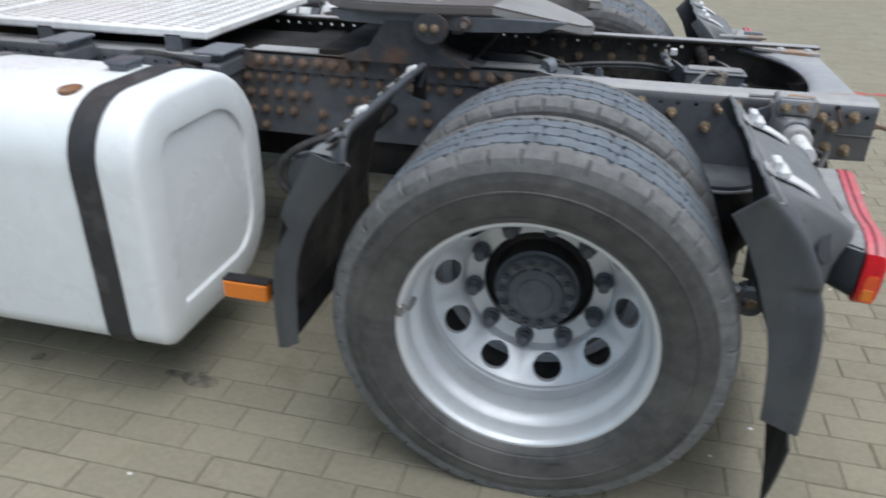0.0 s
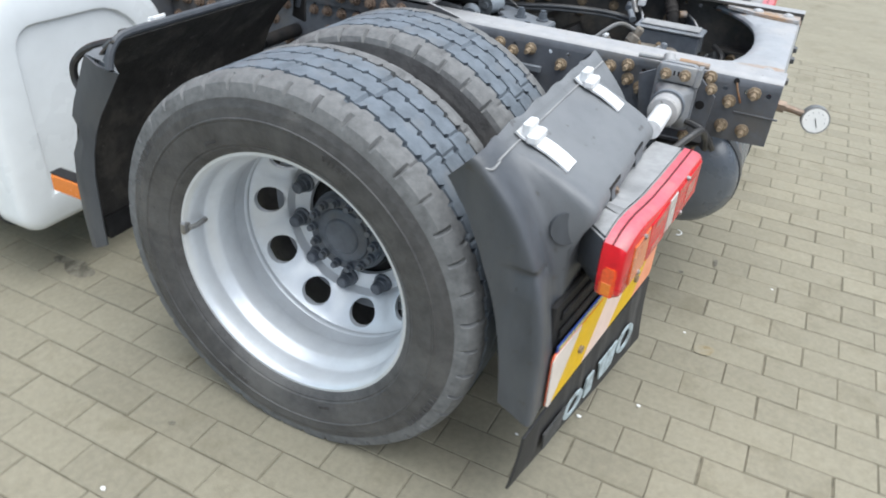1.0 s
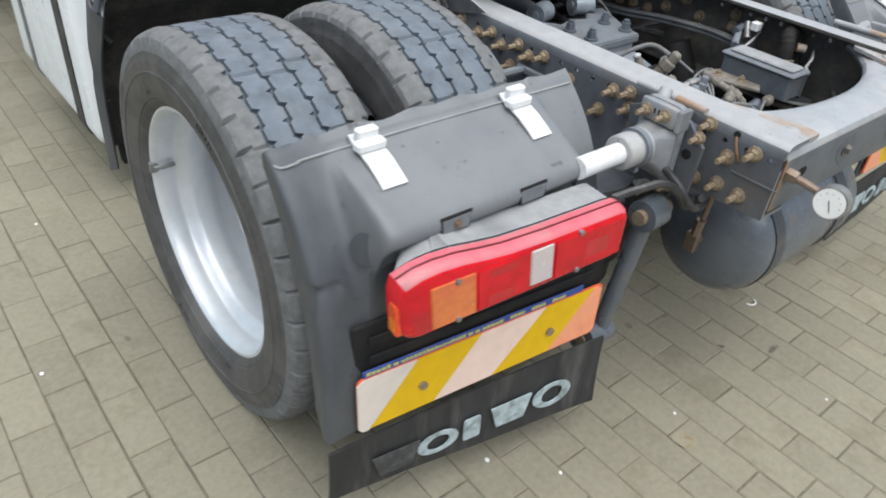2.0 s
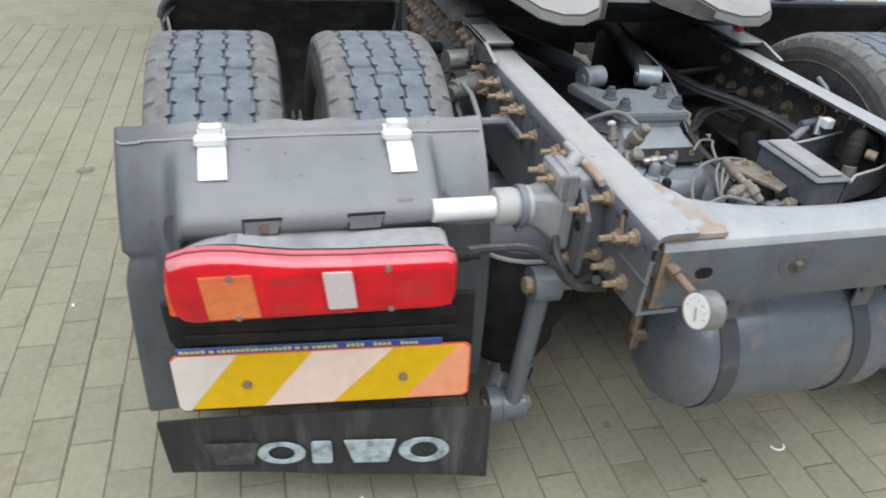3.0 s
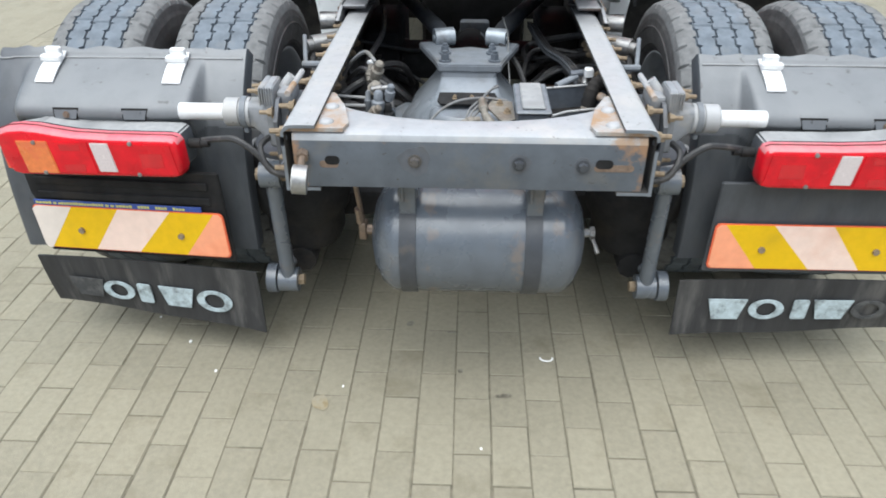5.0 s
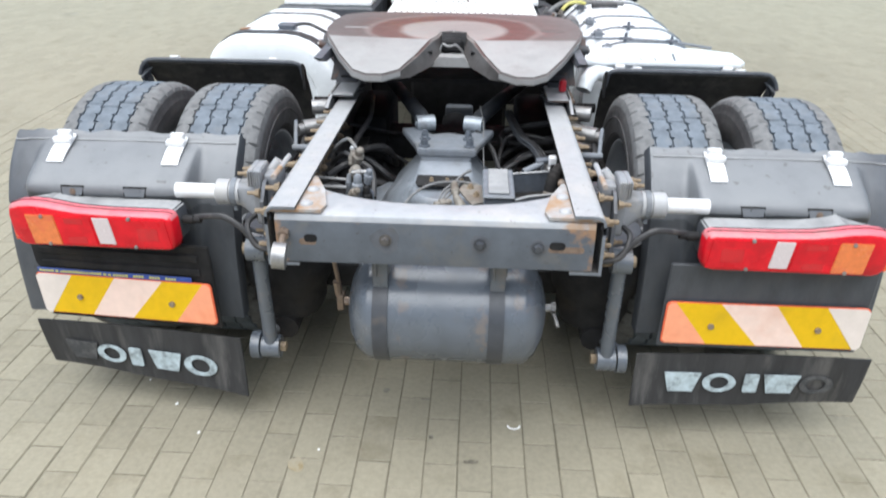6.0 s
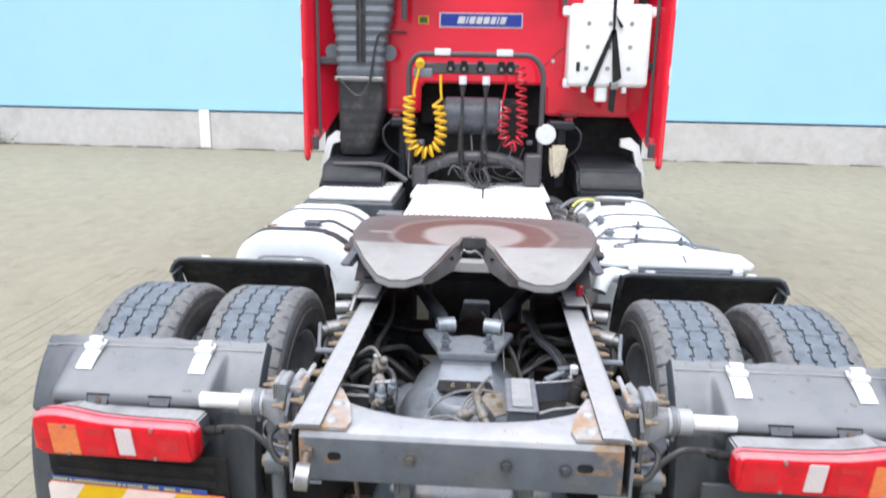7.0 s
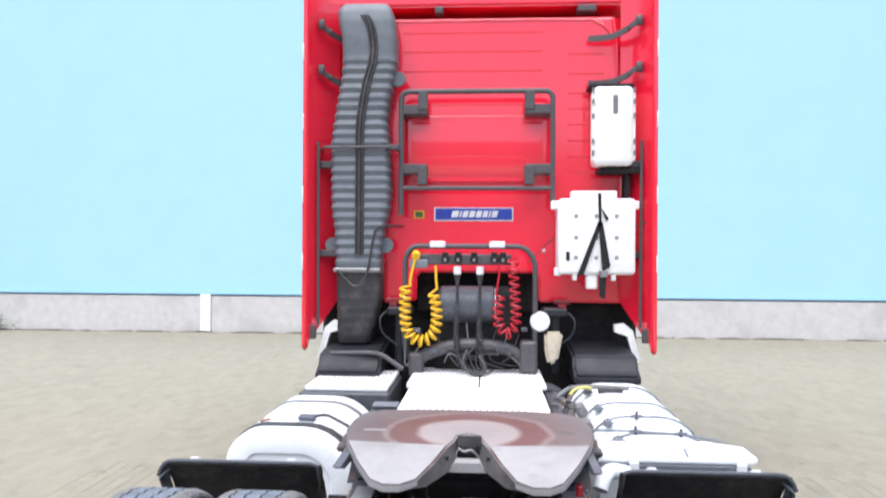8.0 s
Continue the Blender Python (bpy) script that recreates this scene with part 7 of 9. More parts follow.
def cab():
    bm = bm_new()
    # body with an arched lower rear edge
    outline = [(-1.215, 1.385), (-0.47, 1.385), (-0.455, 1.40), (-0.45, 1.57), (-0.42, 1.60), (0.42, 1.60), (0.45, 1.57), (0.455, 1.40), (0.47, 1.385), (1.215, 1.385), (1.215, 3.30), (1.19, 3.42), (1.12, 3.50), (1.0, 3.535), (-1.0, 3.535), (-1.12, 3.50), (-1.19, 3.42), (-1.215, 3.30)]
    inner = [(math.copysign(min(abs(x), 1.085 - 0.10 * max(0.0, (z - 2.6) / 0.9)), x), min(z, 3.49)) for x, z in outline]
    rings = [[bm.verts.new((x, y, z)) for x, z in o] for y, o in ((BACK, inner), (BACK + 0.17, outline), (5.0, outline))]
    for a, b in zip(rings, rings[1:]):
        for i in range(len(a)):
            j = (i + 1) % len(a)
            bm.faces.new((a[i], a[j], b[j], b[i]))
    bm.faces.new(rings[0][::-1])
    bm.faces.new(rings[-1])
    bmesh.ops.recalc_face_normals(bm, faces=bm.faces)
    bmesh.ops.bevel(bm, geom=[e for e in bm.edges if all(v.co.y < BACK + 0.01 for v in e.verts)], offset=0.015, segments=3, affect="EDGES")
    c = part("cab", bm, M_RED, TRUCK, "glossy red sleeper cab with ribbed rear wall")
    # pressed panel: a raised frame round the bunk window panel
    bm = bm_new()
    prism(bm, rounded(-0.535, 0.515, 2.26, 2.775, 0.07, 5), "y", BACK - 0.026, BACK + 0.03)
    bmesh.ops.bevel(bm, geom=[e for e in bm.edges], offset=0.016, segments=3, affect="EDGES")
    part("pressed_panel", bm, M_RED, c)
    bm = bm_new()
    f0, ridge = BACK - 0.024, BACK - 0.062
    top = [bm.verts.new(p) for p in ((-0.49, f0, 2.735), (0.47, f0, 2.735))]
    mid = [bm.verts.new((x, ridge, z)) for x, z in ((-0.49, 2.37), (-0.45, 2.385), (-0.335, 2.455), (0.315, 2.455), (0.43, 2.385), (0.47, 2.37))]
    low = [bm.verts.new(p) for p in ((-0.49, f0, 2.295), (0.47, f0, 2.295))]
    bm.faces.new((top[0], mid[0], mid[1], mid[2]))
    bm.faces.new((top[0], mid[2], mid[3], top[1]))
    bm.faces.new((top[1], mid[3], mid[4], mid[5]))
    bm.faces.new((low[0], mid[2], mid[1], mid[0]))
    bm.faces.new((low[0], low[1], mid[3], mid[2]))
    bm.faces.new((low[1], mid[5], mid[4], mid[3]))
    bm.faces.new((top[0], low[0], mid[0]))
    bm.faces.new((top[1], mid[5], low[1]))
    bmesh.ops.bevel(bm, geom=[e for e in bm.edges if len(e.link_faces) == 2 and all(abs(v.co.y - ridge) < 1e-5 for v in e.verts)], offset=0.012, segments=3, affect="EDGES")
    part("pressed_step", bm, M_RED, c, angle=60, fix=True)
    # pressed ribs across the wall
    for x0, x1, z in [(-0.56, 0.475, q) for q in (3.385, 3.245, 3.10, 2.955, 2.85)] + [(0.655, 0.92, q) for q in (3.22, 3.075, 2.93, 2.815, 2.70, 2.58, 2.46, 2.35)]:
        bm = bm_new()
        prism(bm, [(BACK + 0.002, z + 0.006), (BACK - 0.0045, z + 0.0045), (BACK + 0.002, z - 0.014)], "x", x0, x1)
        part("pressed_rib", bm, M_RED, c)
    # raised seam round the wall panel
    bm = bm_new()
    half_seam = [(1.035, 1.42), (1.04, 2.37), (1.02, 2.95), (0.985, 3.30), (0.94, 3.40), (0.86, 3.455), (0.70, 3.475)]
    tube(bm, smooth_line([(-x, BACK - 0.002, z) for x, z in half_seam] + [(x, BACK - 0.002, z) for x, z in half_seam[::-1]], 5), 0.009, 8)
    part("panel_seam", bm, M_RED, c, "raised red seam round the rear wall")
    for x, w in ((0.80, 0.07), (-0.30, 0.03)):
        bm = bm_new()
        box(bm, (x - w, 2.88, 3.545), (x + w, 2.98, 3.592), 0.006)
        part("roof_bracket", bm, M_PIPE, c, "dark bracket under the roof deflector")
    # roof deflector, its dark underside above the wall
    bm = bm_new()
    prism(bm, [(2.90, 3.60), (2.92, 4.02), (3.3, 4.05), (4.7, 3.55), (4.6, 3.42), (3.46, 3.42), (3.42, 3.585)], "x", -1.2205, 1.2205)
    bmesh.ops.bevel(bm, geom=[e for e in bm.edges], offset=0.02, segments=2, affect="EDGES")
    part("roof_deflector", bm, M_RED, c, "red roof air deflector")
    bm = bm_new()
    box(bm, (-1.21, BACK + 0.2, 0.62), (1.21, 4.98, 1.384), 0.03)
    # Unseen lower block, added to stop light coming in under the truck.
    box(bm, (-1.15, BACK + 0.45, 0.20), (1.15, 4.95, 0.64), 0.03)
    # Black sheet added behind the arch to keep its opening dark.
    box(bm, (-0.46, BACK + 0.15, 1.30), (0.46, BACK + 0.2, 1.64))
    part("under_cab", bm, M_BLACK, c, "black underside below the cab with added light-blocking masses")
    for s in (-1, 1):
        bm = bm_new()
        # side deflector: bowed slightly, thick
        pts = [(2.575, 1.075), (2.61, 1.040), (2.66, 1.055), (2.88, 1.30), (3.10, 1.36), (3.10, 4.0), (2.60, 4.0), (2.575, 3.6)]
        prism(bm, pts, "x", s * 1.222, s * 1.250)
        bmesh.ops.bevel(bm, geom=[e for e in bm.edges], offset=0.008, segments=2, affect="EDGES")
        d = part("side_deflector", bm, M_RED, c, "red side air deflector panel")
        bm = bm_new()
        us = [(0.0, 1.224, 2.600), (0.12, 1.216, 2.63), (0.35, 1.175, 2.71), (0.65, 1.115, 2.80), (1.0, 1.045, 2.853)]
        skin(bm, [[(s * x, y, z0 + (3.60 - z0) * v) for v in (0.0, 0.03, 0.2, 0.4, 0.6, 0.8, 1.0)] for u, x, y in us for z0 in (1.07 + 0.33 * u,)], 0.012)
        part("inner_panel", bm, M_RED, d, "red slanted inner side of the deflector", angle=40)
        bm = bm_new()
        tube(bm, [(s * 1.15, 2.66, 1.22), (s * 1.155, 2.66, 2.55)], 0.011, 8)
        part("stiffener", bm, M_PIPE, d)
        for z in (1.62, 2.10, 2.62, 3.12):
            bm = bm_new()
            box(bm, (s * 1.248 - 0.006, 2.568, z), (s * 1.248 + 0.006, 2.585, z + 0.12), 0.004, seg=2)
            part("edge_light", bm, M_CLIP, d, "white edge patch")
        for z in (1.16,):
            bm = bm_new()
            box(bm, (s * 1.19 - 0.03, 2.63, z - 0.04), (s * 1.19 + 0.03, 2.66, z + 0.06), 0.006)
            part("catch", bm, M_PIPE, d)
        flat = [(0.80, 2.815, 0.0), (0.90, 2.80, 0.0), (0.98, 2.77, 0.006), (1.06, 2.72, 0.035), (1.13, 2.68, 0.085)] if s > 0 else [(0.99, 2.80, 0.0), (1.04, 2.76, 0.015), (1.09, 2.72, 0.04), (1.145, 2.68, 0.085)]
        for z in (3.315, 2.985):
            bm = bm_new()
            skin(bm, [[(s * x, y, z + dz + h) for x, y, dz in flat] for h in (-0.022, 0.022)], 0.012)
            box(bm, (s * 1.14 - 0.022, 2.66, z + 0.055), (s * 1.14 + 0.022, 2.70, z + 0.125), 0.005)
            rod(bm, (s * 1.075, 2.70, z + 0.045), (s * 1.075, 2.68, z + 0.045), 0.014, seg=10)
            part("deflector_strut", bm, M_PIPE, d, "dark flat strut of the side deflector", angle=50)
        for z in (2.385, 1.74):
            bm = bm_new()
            box(bm, (min(s * 1.02, s * 1.20), 2.69, z - 0.026), (max(s * 1.02, s * 1.20), 2.73, z + 0.026), 0.008)
            rod(bm, (s * 1.19, 2.71, z), (s * 1.225, 2.70, z), 0.032, seg=12)
            rod(bm, (s * 1.03, 2.72, z), (s * 1.03, 2.86, z), 0.018, seg=10)
            part("deflector_strut", bm, M_PIPE, d, "dark strut of the side deflector")
    return c


def snorkel():
    bm = bm_new()
    # half widths and middles up the duct
    stages = [(1.09, -0.895, 0.115, 2.68), (1.15, -0.89, 0.125, 2.66), (1.40, -0.855, 0.163, 2.64), (1.60, -0.855, 0.165, 2.63), (1.64, -0.86, 0.165, 2.62), (1.76, -0.858, 0.165, 2.62), (1.9, -0.855, 0.178, 2.62), (2.05, -0.848, 0.205, 2.62), (2.18, -0.845, 0.214, 2.62), (2.55, -0.852, 0.208, 2.62),
              (2.70, -0.85, 0.190, 2.62), (2.85, -0.83, 0.186, 2.62), (3.0, -0.80, 0.190, 2.62), (3.12, -0.785, 0.192, 2.62), (3.30, -0.79, 0.198, 2.62), (3.42, -0.81, 0.205, 2.63), (3.50, -0.825, 0.20, 2.65), (3.56, -0.83, 0.17, 2.70)]
    z, rows = stages[0][0], []
    while z < 3.561:
        for a, b in zip(stages, stages[1:]):
            if a[0] <= z <= b[0] + 1e-6:
                t = (z - a[0]) / (b[0] - a[0])
                c, h, y = [p + (q - p) * t for p, q in zip(a[1:], b[1:])]
                break
        step = 0.0058 * math.sin(2 * math.pi * (z - 1.66) / 0.066) if 1.66 < z < 3.14 else (0.002 * math.sin(2 * math.pi * z / 0.07) if 1.16 < z < 1.44 else 0.0)
        sec = rounded(c - h - step, c + h + step, y - step, 2.835, (0.05, 0.05, 0.01, 0.01), 4)
        rows.append([bm.verts.new((p[0], p[1], z)) for p in sec])
        z += 0.0175
    for a, b in zip(rows, rows[1:]):
        for i in range(len(a)):
            j = (i + 1) % len(a)
            bm.faces.new((a[i], a[j], b[j], b[i]))
    bm.faces.new(rows[0][::-1])
    bm.faces.new(rows[-1])
    for f in bm.faces:
        f.material_index = 1 if f.calc_center_median().z < 1.60 else 0
    s = part("air_intake", bm, (M_SNORKEL, M_STRAP), TRUCK, "tall grey ribbed plastic air intake duct", angle=30, fix=True)
    # Dark raised bead stands in for the duct's dark groove line.
    bm = bm_new()
    line = smooth_line([(-0.845, 2.613, 1.73), (-0.845, 2.613, 2.4), (-0.842, 2.613, 2.68), (-0.80, 2.613, 2.95), (-0.755, 2.613, 3.12), (-0.752, 2.613, 3.26), (-0.775, 2.613, 3.38), (-0.815, 2.620, 3.45)], 6)
    tube(bm, [p + Vector((-0.024, 0, 0)) for p in line], 0.009, 6)
    tube(bm, [p + Vector((0.024, 0, 0)) for p in line], 0.009, 6)
    tube(bm, [p + Vector((0, 0.004, 0)) for p in line], 0.015, 6)
    part("duct_bead", bm, M_STRAP, s, "dark bead drawn for the groove line down the duct")
    bm = bm_new()
    tube(bm, bend([(-1.16, 2.80, 2.50), (-1.10, 2.60, 2.50), (-0.62, 2.60, 2.50), (-0.58, 2.80, 2.50)], 0.05), 0.012, 8)
    box(bm, (-0.66, 2.61, 2.485), (-0.56, 2.66, 2.52), 0.005)
    part("duct_band", bm, M_PIPE, s)
    bm = bm_new()
    box(bm, (-1.03, 2.60, 1.605), (-0.69, 2.64, 1.635), 0.006)
    part("duct_collar", bm, M_STEEL, s, "pale collar between duct sections")
    for x, z in ((-1.055, 1.80), (-0.665, 1.80), (-0.585, 3.01)):
        bm = bm_new()
        rod(bm, (x, 2.70, z), (x, 2.735, z), 0.055, seg=20)
        part("duct_ear", bm, M_SNORKEL, s)
    bm = bm_new()
    tube(bm, smooth_line([(-1.0, 2.60, 1.62), (-0.93, 2.59, 1.55), (-0.88, 2.58, 1.51), (-0.83, 2.59, 1.52), (-0.78, 2.60, 1.62), (-0.74, 2.60, 1.85), (-0.70, 2.62, 1.93), (-0.55, 2.75, 1.94)], 6), 0.008, 6)
    part("duct_cable", bm, M_CABLE, s)
    bm = bm_new()
    tube(bm, bend([(-1.02, 2.50, 1.04), (-0.75, 2.48, 1.05), (-0.66, 2.46, 1.045), (-0.50, 2.42, 0.95)], 0.06), 0.016, 10)
    part("duct_foot", bm, M_PIPE, s)


def wall_fittings():
    # tubular guard frame
    bm = bm_new()
    y = 2.70
    tube(bm, bend([(-0.555, y, 2.02), (-0.555, y, 2.915), (0.535, y, 2.915), (0.535, y, 2.08)], 0.06), 0.019, 10)
    tube(bm, [(-0.555, y, 2.215), (0.535, y, 2.215)], 0.017, 10)
    f = part("guard_frame", bm, M_PIPE, TRUCK, "dark tubular frame on the cab wall")
    for x in (-0.40, 0.37):
        for z, up in ((2.84, 1), (2.30, -1)):
            bm = bm_new()
            s = 1 if x > 0 else -1
            box(bm, (x - 0.035, y - 0.02, z - 0.06), (x + 0.035, y + 0.03, z + 0.075), 0.005)
            box(bm, (min(x, x + s * 0.13) - 0.03, y - 0.01, z - 0.055 * up - 0.035), (max(x, x + s * 0.13) + 0.03, BACK + 0.005, z - 0.055 * up + 0.035), 0.006)
            part("frame_bracket", bm, M_PIPE, f, "black mounting bracket")
    # white boxes
    bm = bm_new()
    box(bm, (0.815, 2.60, 2.37), (1.09, 2.82, 2.925), 0.035, seg=4)
    b = part("upper_box", bm, M_CREAM, TRUCK, "white plastic box with grey label on the cab wall")
    bm = bm_new()
    box(bm, (0.80, 2.62, 2.40), (1.105, 2.64, 2.90), 0.008)
    part("box_rim", bm, M_CREAM, b)
    bm = bm_new()
    box(bm, (0.945, 2.5955, 2.73), (0.978, 2.602, 2.86), 0.002)
    part("box_label", bm, M_GREYCABLE, b)
    bm = bm_new()
    for z in (2.88, 2.80, 2.70, 2.52, 2.44):
        box(bm, (0.802, 2.605, z), (0.815, 2.63, z + 0.035), 0.003)
        box(bm, (1.09, 2.605, z), (1.103, 2.63, z + 0.035), 0.003)
    part("box_catch", bm, M_GREYCABLE, b)
    bm = bm_new()
    box(bm, (0.79, 2.66, 2.928), (1.10, 2.84, 2.955), 0.004)
    box(bm, (0.86, 2.66, 2.32), (1.16, 2.84, 2.355), 0.006)
    box(bm, (1.05, 2.70, 1.60), (1.085, 2.84, 2.95), 0.006)
    part("box_bracket", bm, M_BLACK, b)
    bm = bm_new()
    box(bm, (0.565, 2.58, 1.60), (1.105, 2.80, 2.135), 0.03, seg=3)
    for x, z in ((0.545, 2.09), (1.11, 2.09), (0.57, 1.62)):
        box(bm, (x - 0.025, 2.62, z - 0.03), (x + 0.025, 2.68, z + 0.03), 0.008)
    box(bm, (0.66, 2.62, 2.14), (0.98, 2.72, 2.19), 0.006)
    c = part("lower_box", bm, M_CREAM, TRUCK, "white plastic canister held by black straps")
    for x in (0.69, 0.83, 0.97):
        for z in (1.72, 1.86, 2.01):
            bm = bm_new()
            rod(bm, (x, 2.581, z), (x, 2.577, z), 0.015, seg=14)
            part("canister_dimple", bm, M_DUSTY, c)
    bm = bm_new()
    box(bm, (0.622, 2.57, 1.70), (0.645, 2.582, 1.76), 0.003)
    part("canister_slot", bm, M_BLACK, c)
    bm = bm_new()
    strap = [((0.838, 2.17), (0.860, 2.17), (0.862, 1.95), (0.848, 1.95)), ((0.842, 1.97), (0.868, 1.97), (0.74, 1.60), (0.695, 1.59)), ((0.842, 1.97), (0.870, 1.97), (0.925, 1.66), (0.87, 1.62)), ((0.85, 1.63), (0.90, 1.63), (0.89, 1.43), (0.85, 1.45)), ((0.862, 2.06), (0.872, 2.05), (0.915, 1.99), (0.895, 1.98))]
    for q in strap:
        prism(bm, q, "y", 2.562, 2.572)
    part("strap", bm, M_BLACK, c, "black webbing strap", fix=True)
    for name, lo, hi, bv in (("buckle", (0.855, 2.55, 1.585), (0.905, 2.566, 1.63), 0.004), ("drain_spout", (0.765, 2.60, 1.50), (0.845, 2.68, 1.60), 0.01), ("foot_lug", (0.67, 2.60, 1.56), (0.70, 2.65, 1.603), 0.004), ("foot_lug", (0.94, 2.60, 1.56), (0.97, 2.65, 1.603), 0.004)):
        bm = bm_new()
        box(bm, lo, hi, bv)
        part(name, bm, M_STEEL if name == "buckle" else M_CREAM, c)
    # stickers
    bm = bm_new()
    box(bm, (-0.325, BACK - 0.003, 1.985), (0.262, BACK + 0.002, 2.085), 0.0)
    s = part("sticker", bm, M_CLIP, TRUCK, "blue and white sticker with slanted bars")
    bm = bm_new()
    box(bm, (-0.315, BACK - 0.005, 1.993), (0.254, BACK - 0.0035, 2.078))
    part("sticker_ground", bm, mat("sticker_blue", (0.03, 0.06, 0.36), 0.35, var=0.05, bump=0.0), s)
    bm = bm_new()
    x = -0.20
    for w in (0.06, 0.022, 0.05, 0.05, 0.05, 0.045, 0.022, 0.05):
        prism(bm, [(x, 2.012), (x + w - 0.010, 2.012), (x + w + 0.004, 2.060), (x + 0.014, 2.060)], "y", BACK - 0.007, BACK - 0.0055)
        x += w
    part("sticker_bar", bm, M_CLIP, s)
    bm = bm_new()
    box(bm, (-0.475, BACK - 0.003, 2.005), (-0.40, BACK + 0.002, 2.06))
    s = part("yellow_sticker", bm, M_YHOSE, TRUCK, "small yellow and green warning sticker")
    bm = bm_new()
    box(bm, (-0.465, BACK - 0.005, 2.013), (-0.41, BACK - 0.0035, 2.052))
    part("sticker_field", bm, mat("sticker_green", (0.06, 0.12, 0.03), 0.5, var=0.2, scale=200, bump=0.0), s)
    # small white knob and its cord
    bm = bm_new()
    bmesh.ops.create_uvsphere(bm, u_segments=12, v_segments=8, radius=0.014, matrix=Matrix.Translation((0.488, 2.83, 1.765)))
    k = part("lamp_knob", bm, M_CLIP, TRUCK)
    bm = bm_new()
    tube(bm, smooth_line([(0.36, 2.65, 1.68), (0.44, 2.75, 1.75), (0.60, 2.80, 1.87), (0.95, 2.72, 1.88), (1.20, 2.66, 1.98)], 5), 0.004, 6)
    part("cord", bm, M_CABLE, k)


def hose(name, pts, turns, coil, r, material, label, lead=None):
    """A coiled hose hanging along pts."""
    line = smooth_line(pts, 16)
    n = turns * 12
    dist = [0.0]
    for a, b in zip(line, line[1:]):
        dist.append(dist[-1] + (b - a).length)
    out = []
    j = 0
    for i in range(n + 1):
        s = dist[-1] * i / n
        while j < len(dist) - 2 and dist[j + 1] < s:
            j += 1
        t = (s - dist[j]) / max(1e-6, dist[j + 1] - dist[j])
        p = line[j].lerp(line[j + 1], t)
        d = (line[j + 1] - line[j]).normalized()
        side = d.cross(Vector((0, 1, 0))).normalized()
        a = 2 * math.pi * i / 12
        out.append(p + coil * (math.cos(a) * side + math.sin(a) * Vector((0, 1, 0))))
    bm = bm_new()
    tube(bm, (lead[0] if lead else []) + out + (lead[1] if lead else []), r, 6)
    return part(name, bm, material, TRUCK, label)


def hose_rack():
    bm = bm_new()
    y = 2.55
    tube(bm, bend([(-0.505, y, 1.30), (-0.505, y, 1.72), (-0.45, y, 1.795), (0.33, y, 1.795), (0.405, y, 1.70), (0.405, y, 1.0)], 0.06), 0.019, 10)
    tube(bm, bend([(-0.505, y, 1.30), (-0.50, y + 0.05, 1.05), (-0.44, y + 0.1, 0.95)], 0.06), 0.028, 10)
    r = part("hose_rack", bm, M_PIPE, TRUCK, "bent grey tube rack with couplings")
    bm = bm_new()
    box(bm, (-0.44, y - 0.02, 1.665), (0.24, y + 0.03, 1.74), 0.008)
    part("coupling_bar", bm, M_PIPE, r, "dark grey bar for couplings")
    for x in (-0.22, -0.13, -0.02, 0.12, 0.18):
        bm = bm_new()
        rod(bm, (x, y - 0.07, 1.70), (x, y - 0.0205, 1.705), 0.027, 0.03, seg=14)
        box(bm, (x - 0.02, y - 0.06, 1.725), (x + 0.02, y - 0.03, 1.755), 0.006)
        k = part("coupling", bm, M_BLACK, r, "black plug socket")
        bm = bm_new()
        rod(bm, (x, y - 0.073, 1.70), (x, y - 0.0702, 1.70), 0.012, seg=12)
        part("socket_pin", bm, M_GREYCABLE, k)
    bm = bm_new()
    box(bm, (-0.47, y - 0.05, 1.64), (-0.34, y, 1.70), 0.008)
    part("hose_mount", bm, M_CAST, r)
    for x in (-0.275, 0.14):
        bm = bm_new()
        box(bm, (x - 0.055, y - 0.04, 1.785), (x + 0.055, y + 0.02, 1.83), 0.006)
        part("rack_light", bm, M_CLIP, r, "pale work light")
    for x in (-0.135, 0.022):
        bm = bm_new()
        rod(bm, (x, y - 0.05, 1.655), (x, y - 0.05, 1.60), 0.027, seg=14)
        part("plug_collar", bm, M_CLIP, r)
        bm = bm_new()
        tube(bm, [(x, y - 0.05, 1.60), (x, y - 0.05, 1.57), (x, y - 0.05, 1.50)], 0.01, 8, radii=[0.024, 0.020, 0.007])
        tube(bm, smooth_line([(x, y - 0.05, 1.50), (x, y - 0.06, 1.36), (x - 0.005, y - 0.06, 1.20), (x + 0.01, y - 0.05, 1.05), (x + 0.05, y - 0.1, 0.95)], 6), 0.011, 8)
        part("plug_cable", bm, M_CABLE, r)
    for x in (-0.135, 0.022):
        hose("coiled_cable", [(x, y - 0.06, 1.34), (x - 0.005, y - 0.06, 1.2), (x + 0.005, y - 0.06, 1.08)], 14, 0.016, 0.006, M_CABLE, "black coiled electric cable")
    bm = bm_new()
    rod(bm, (-0.425, y - 0.06, 1.72), (-0.425, y - 0.03, 1.74), 0.03, seg=14)
    part("yellow_knob", bm, M_YHOSE, r)
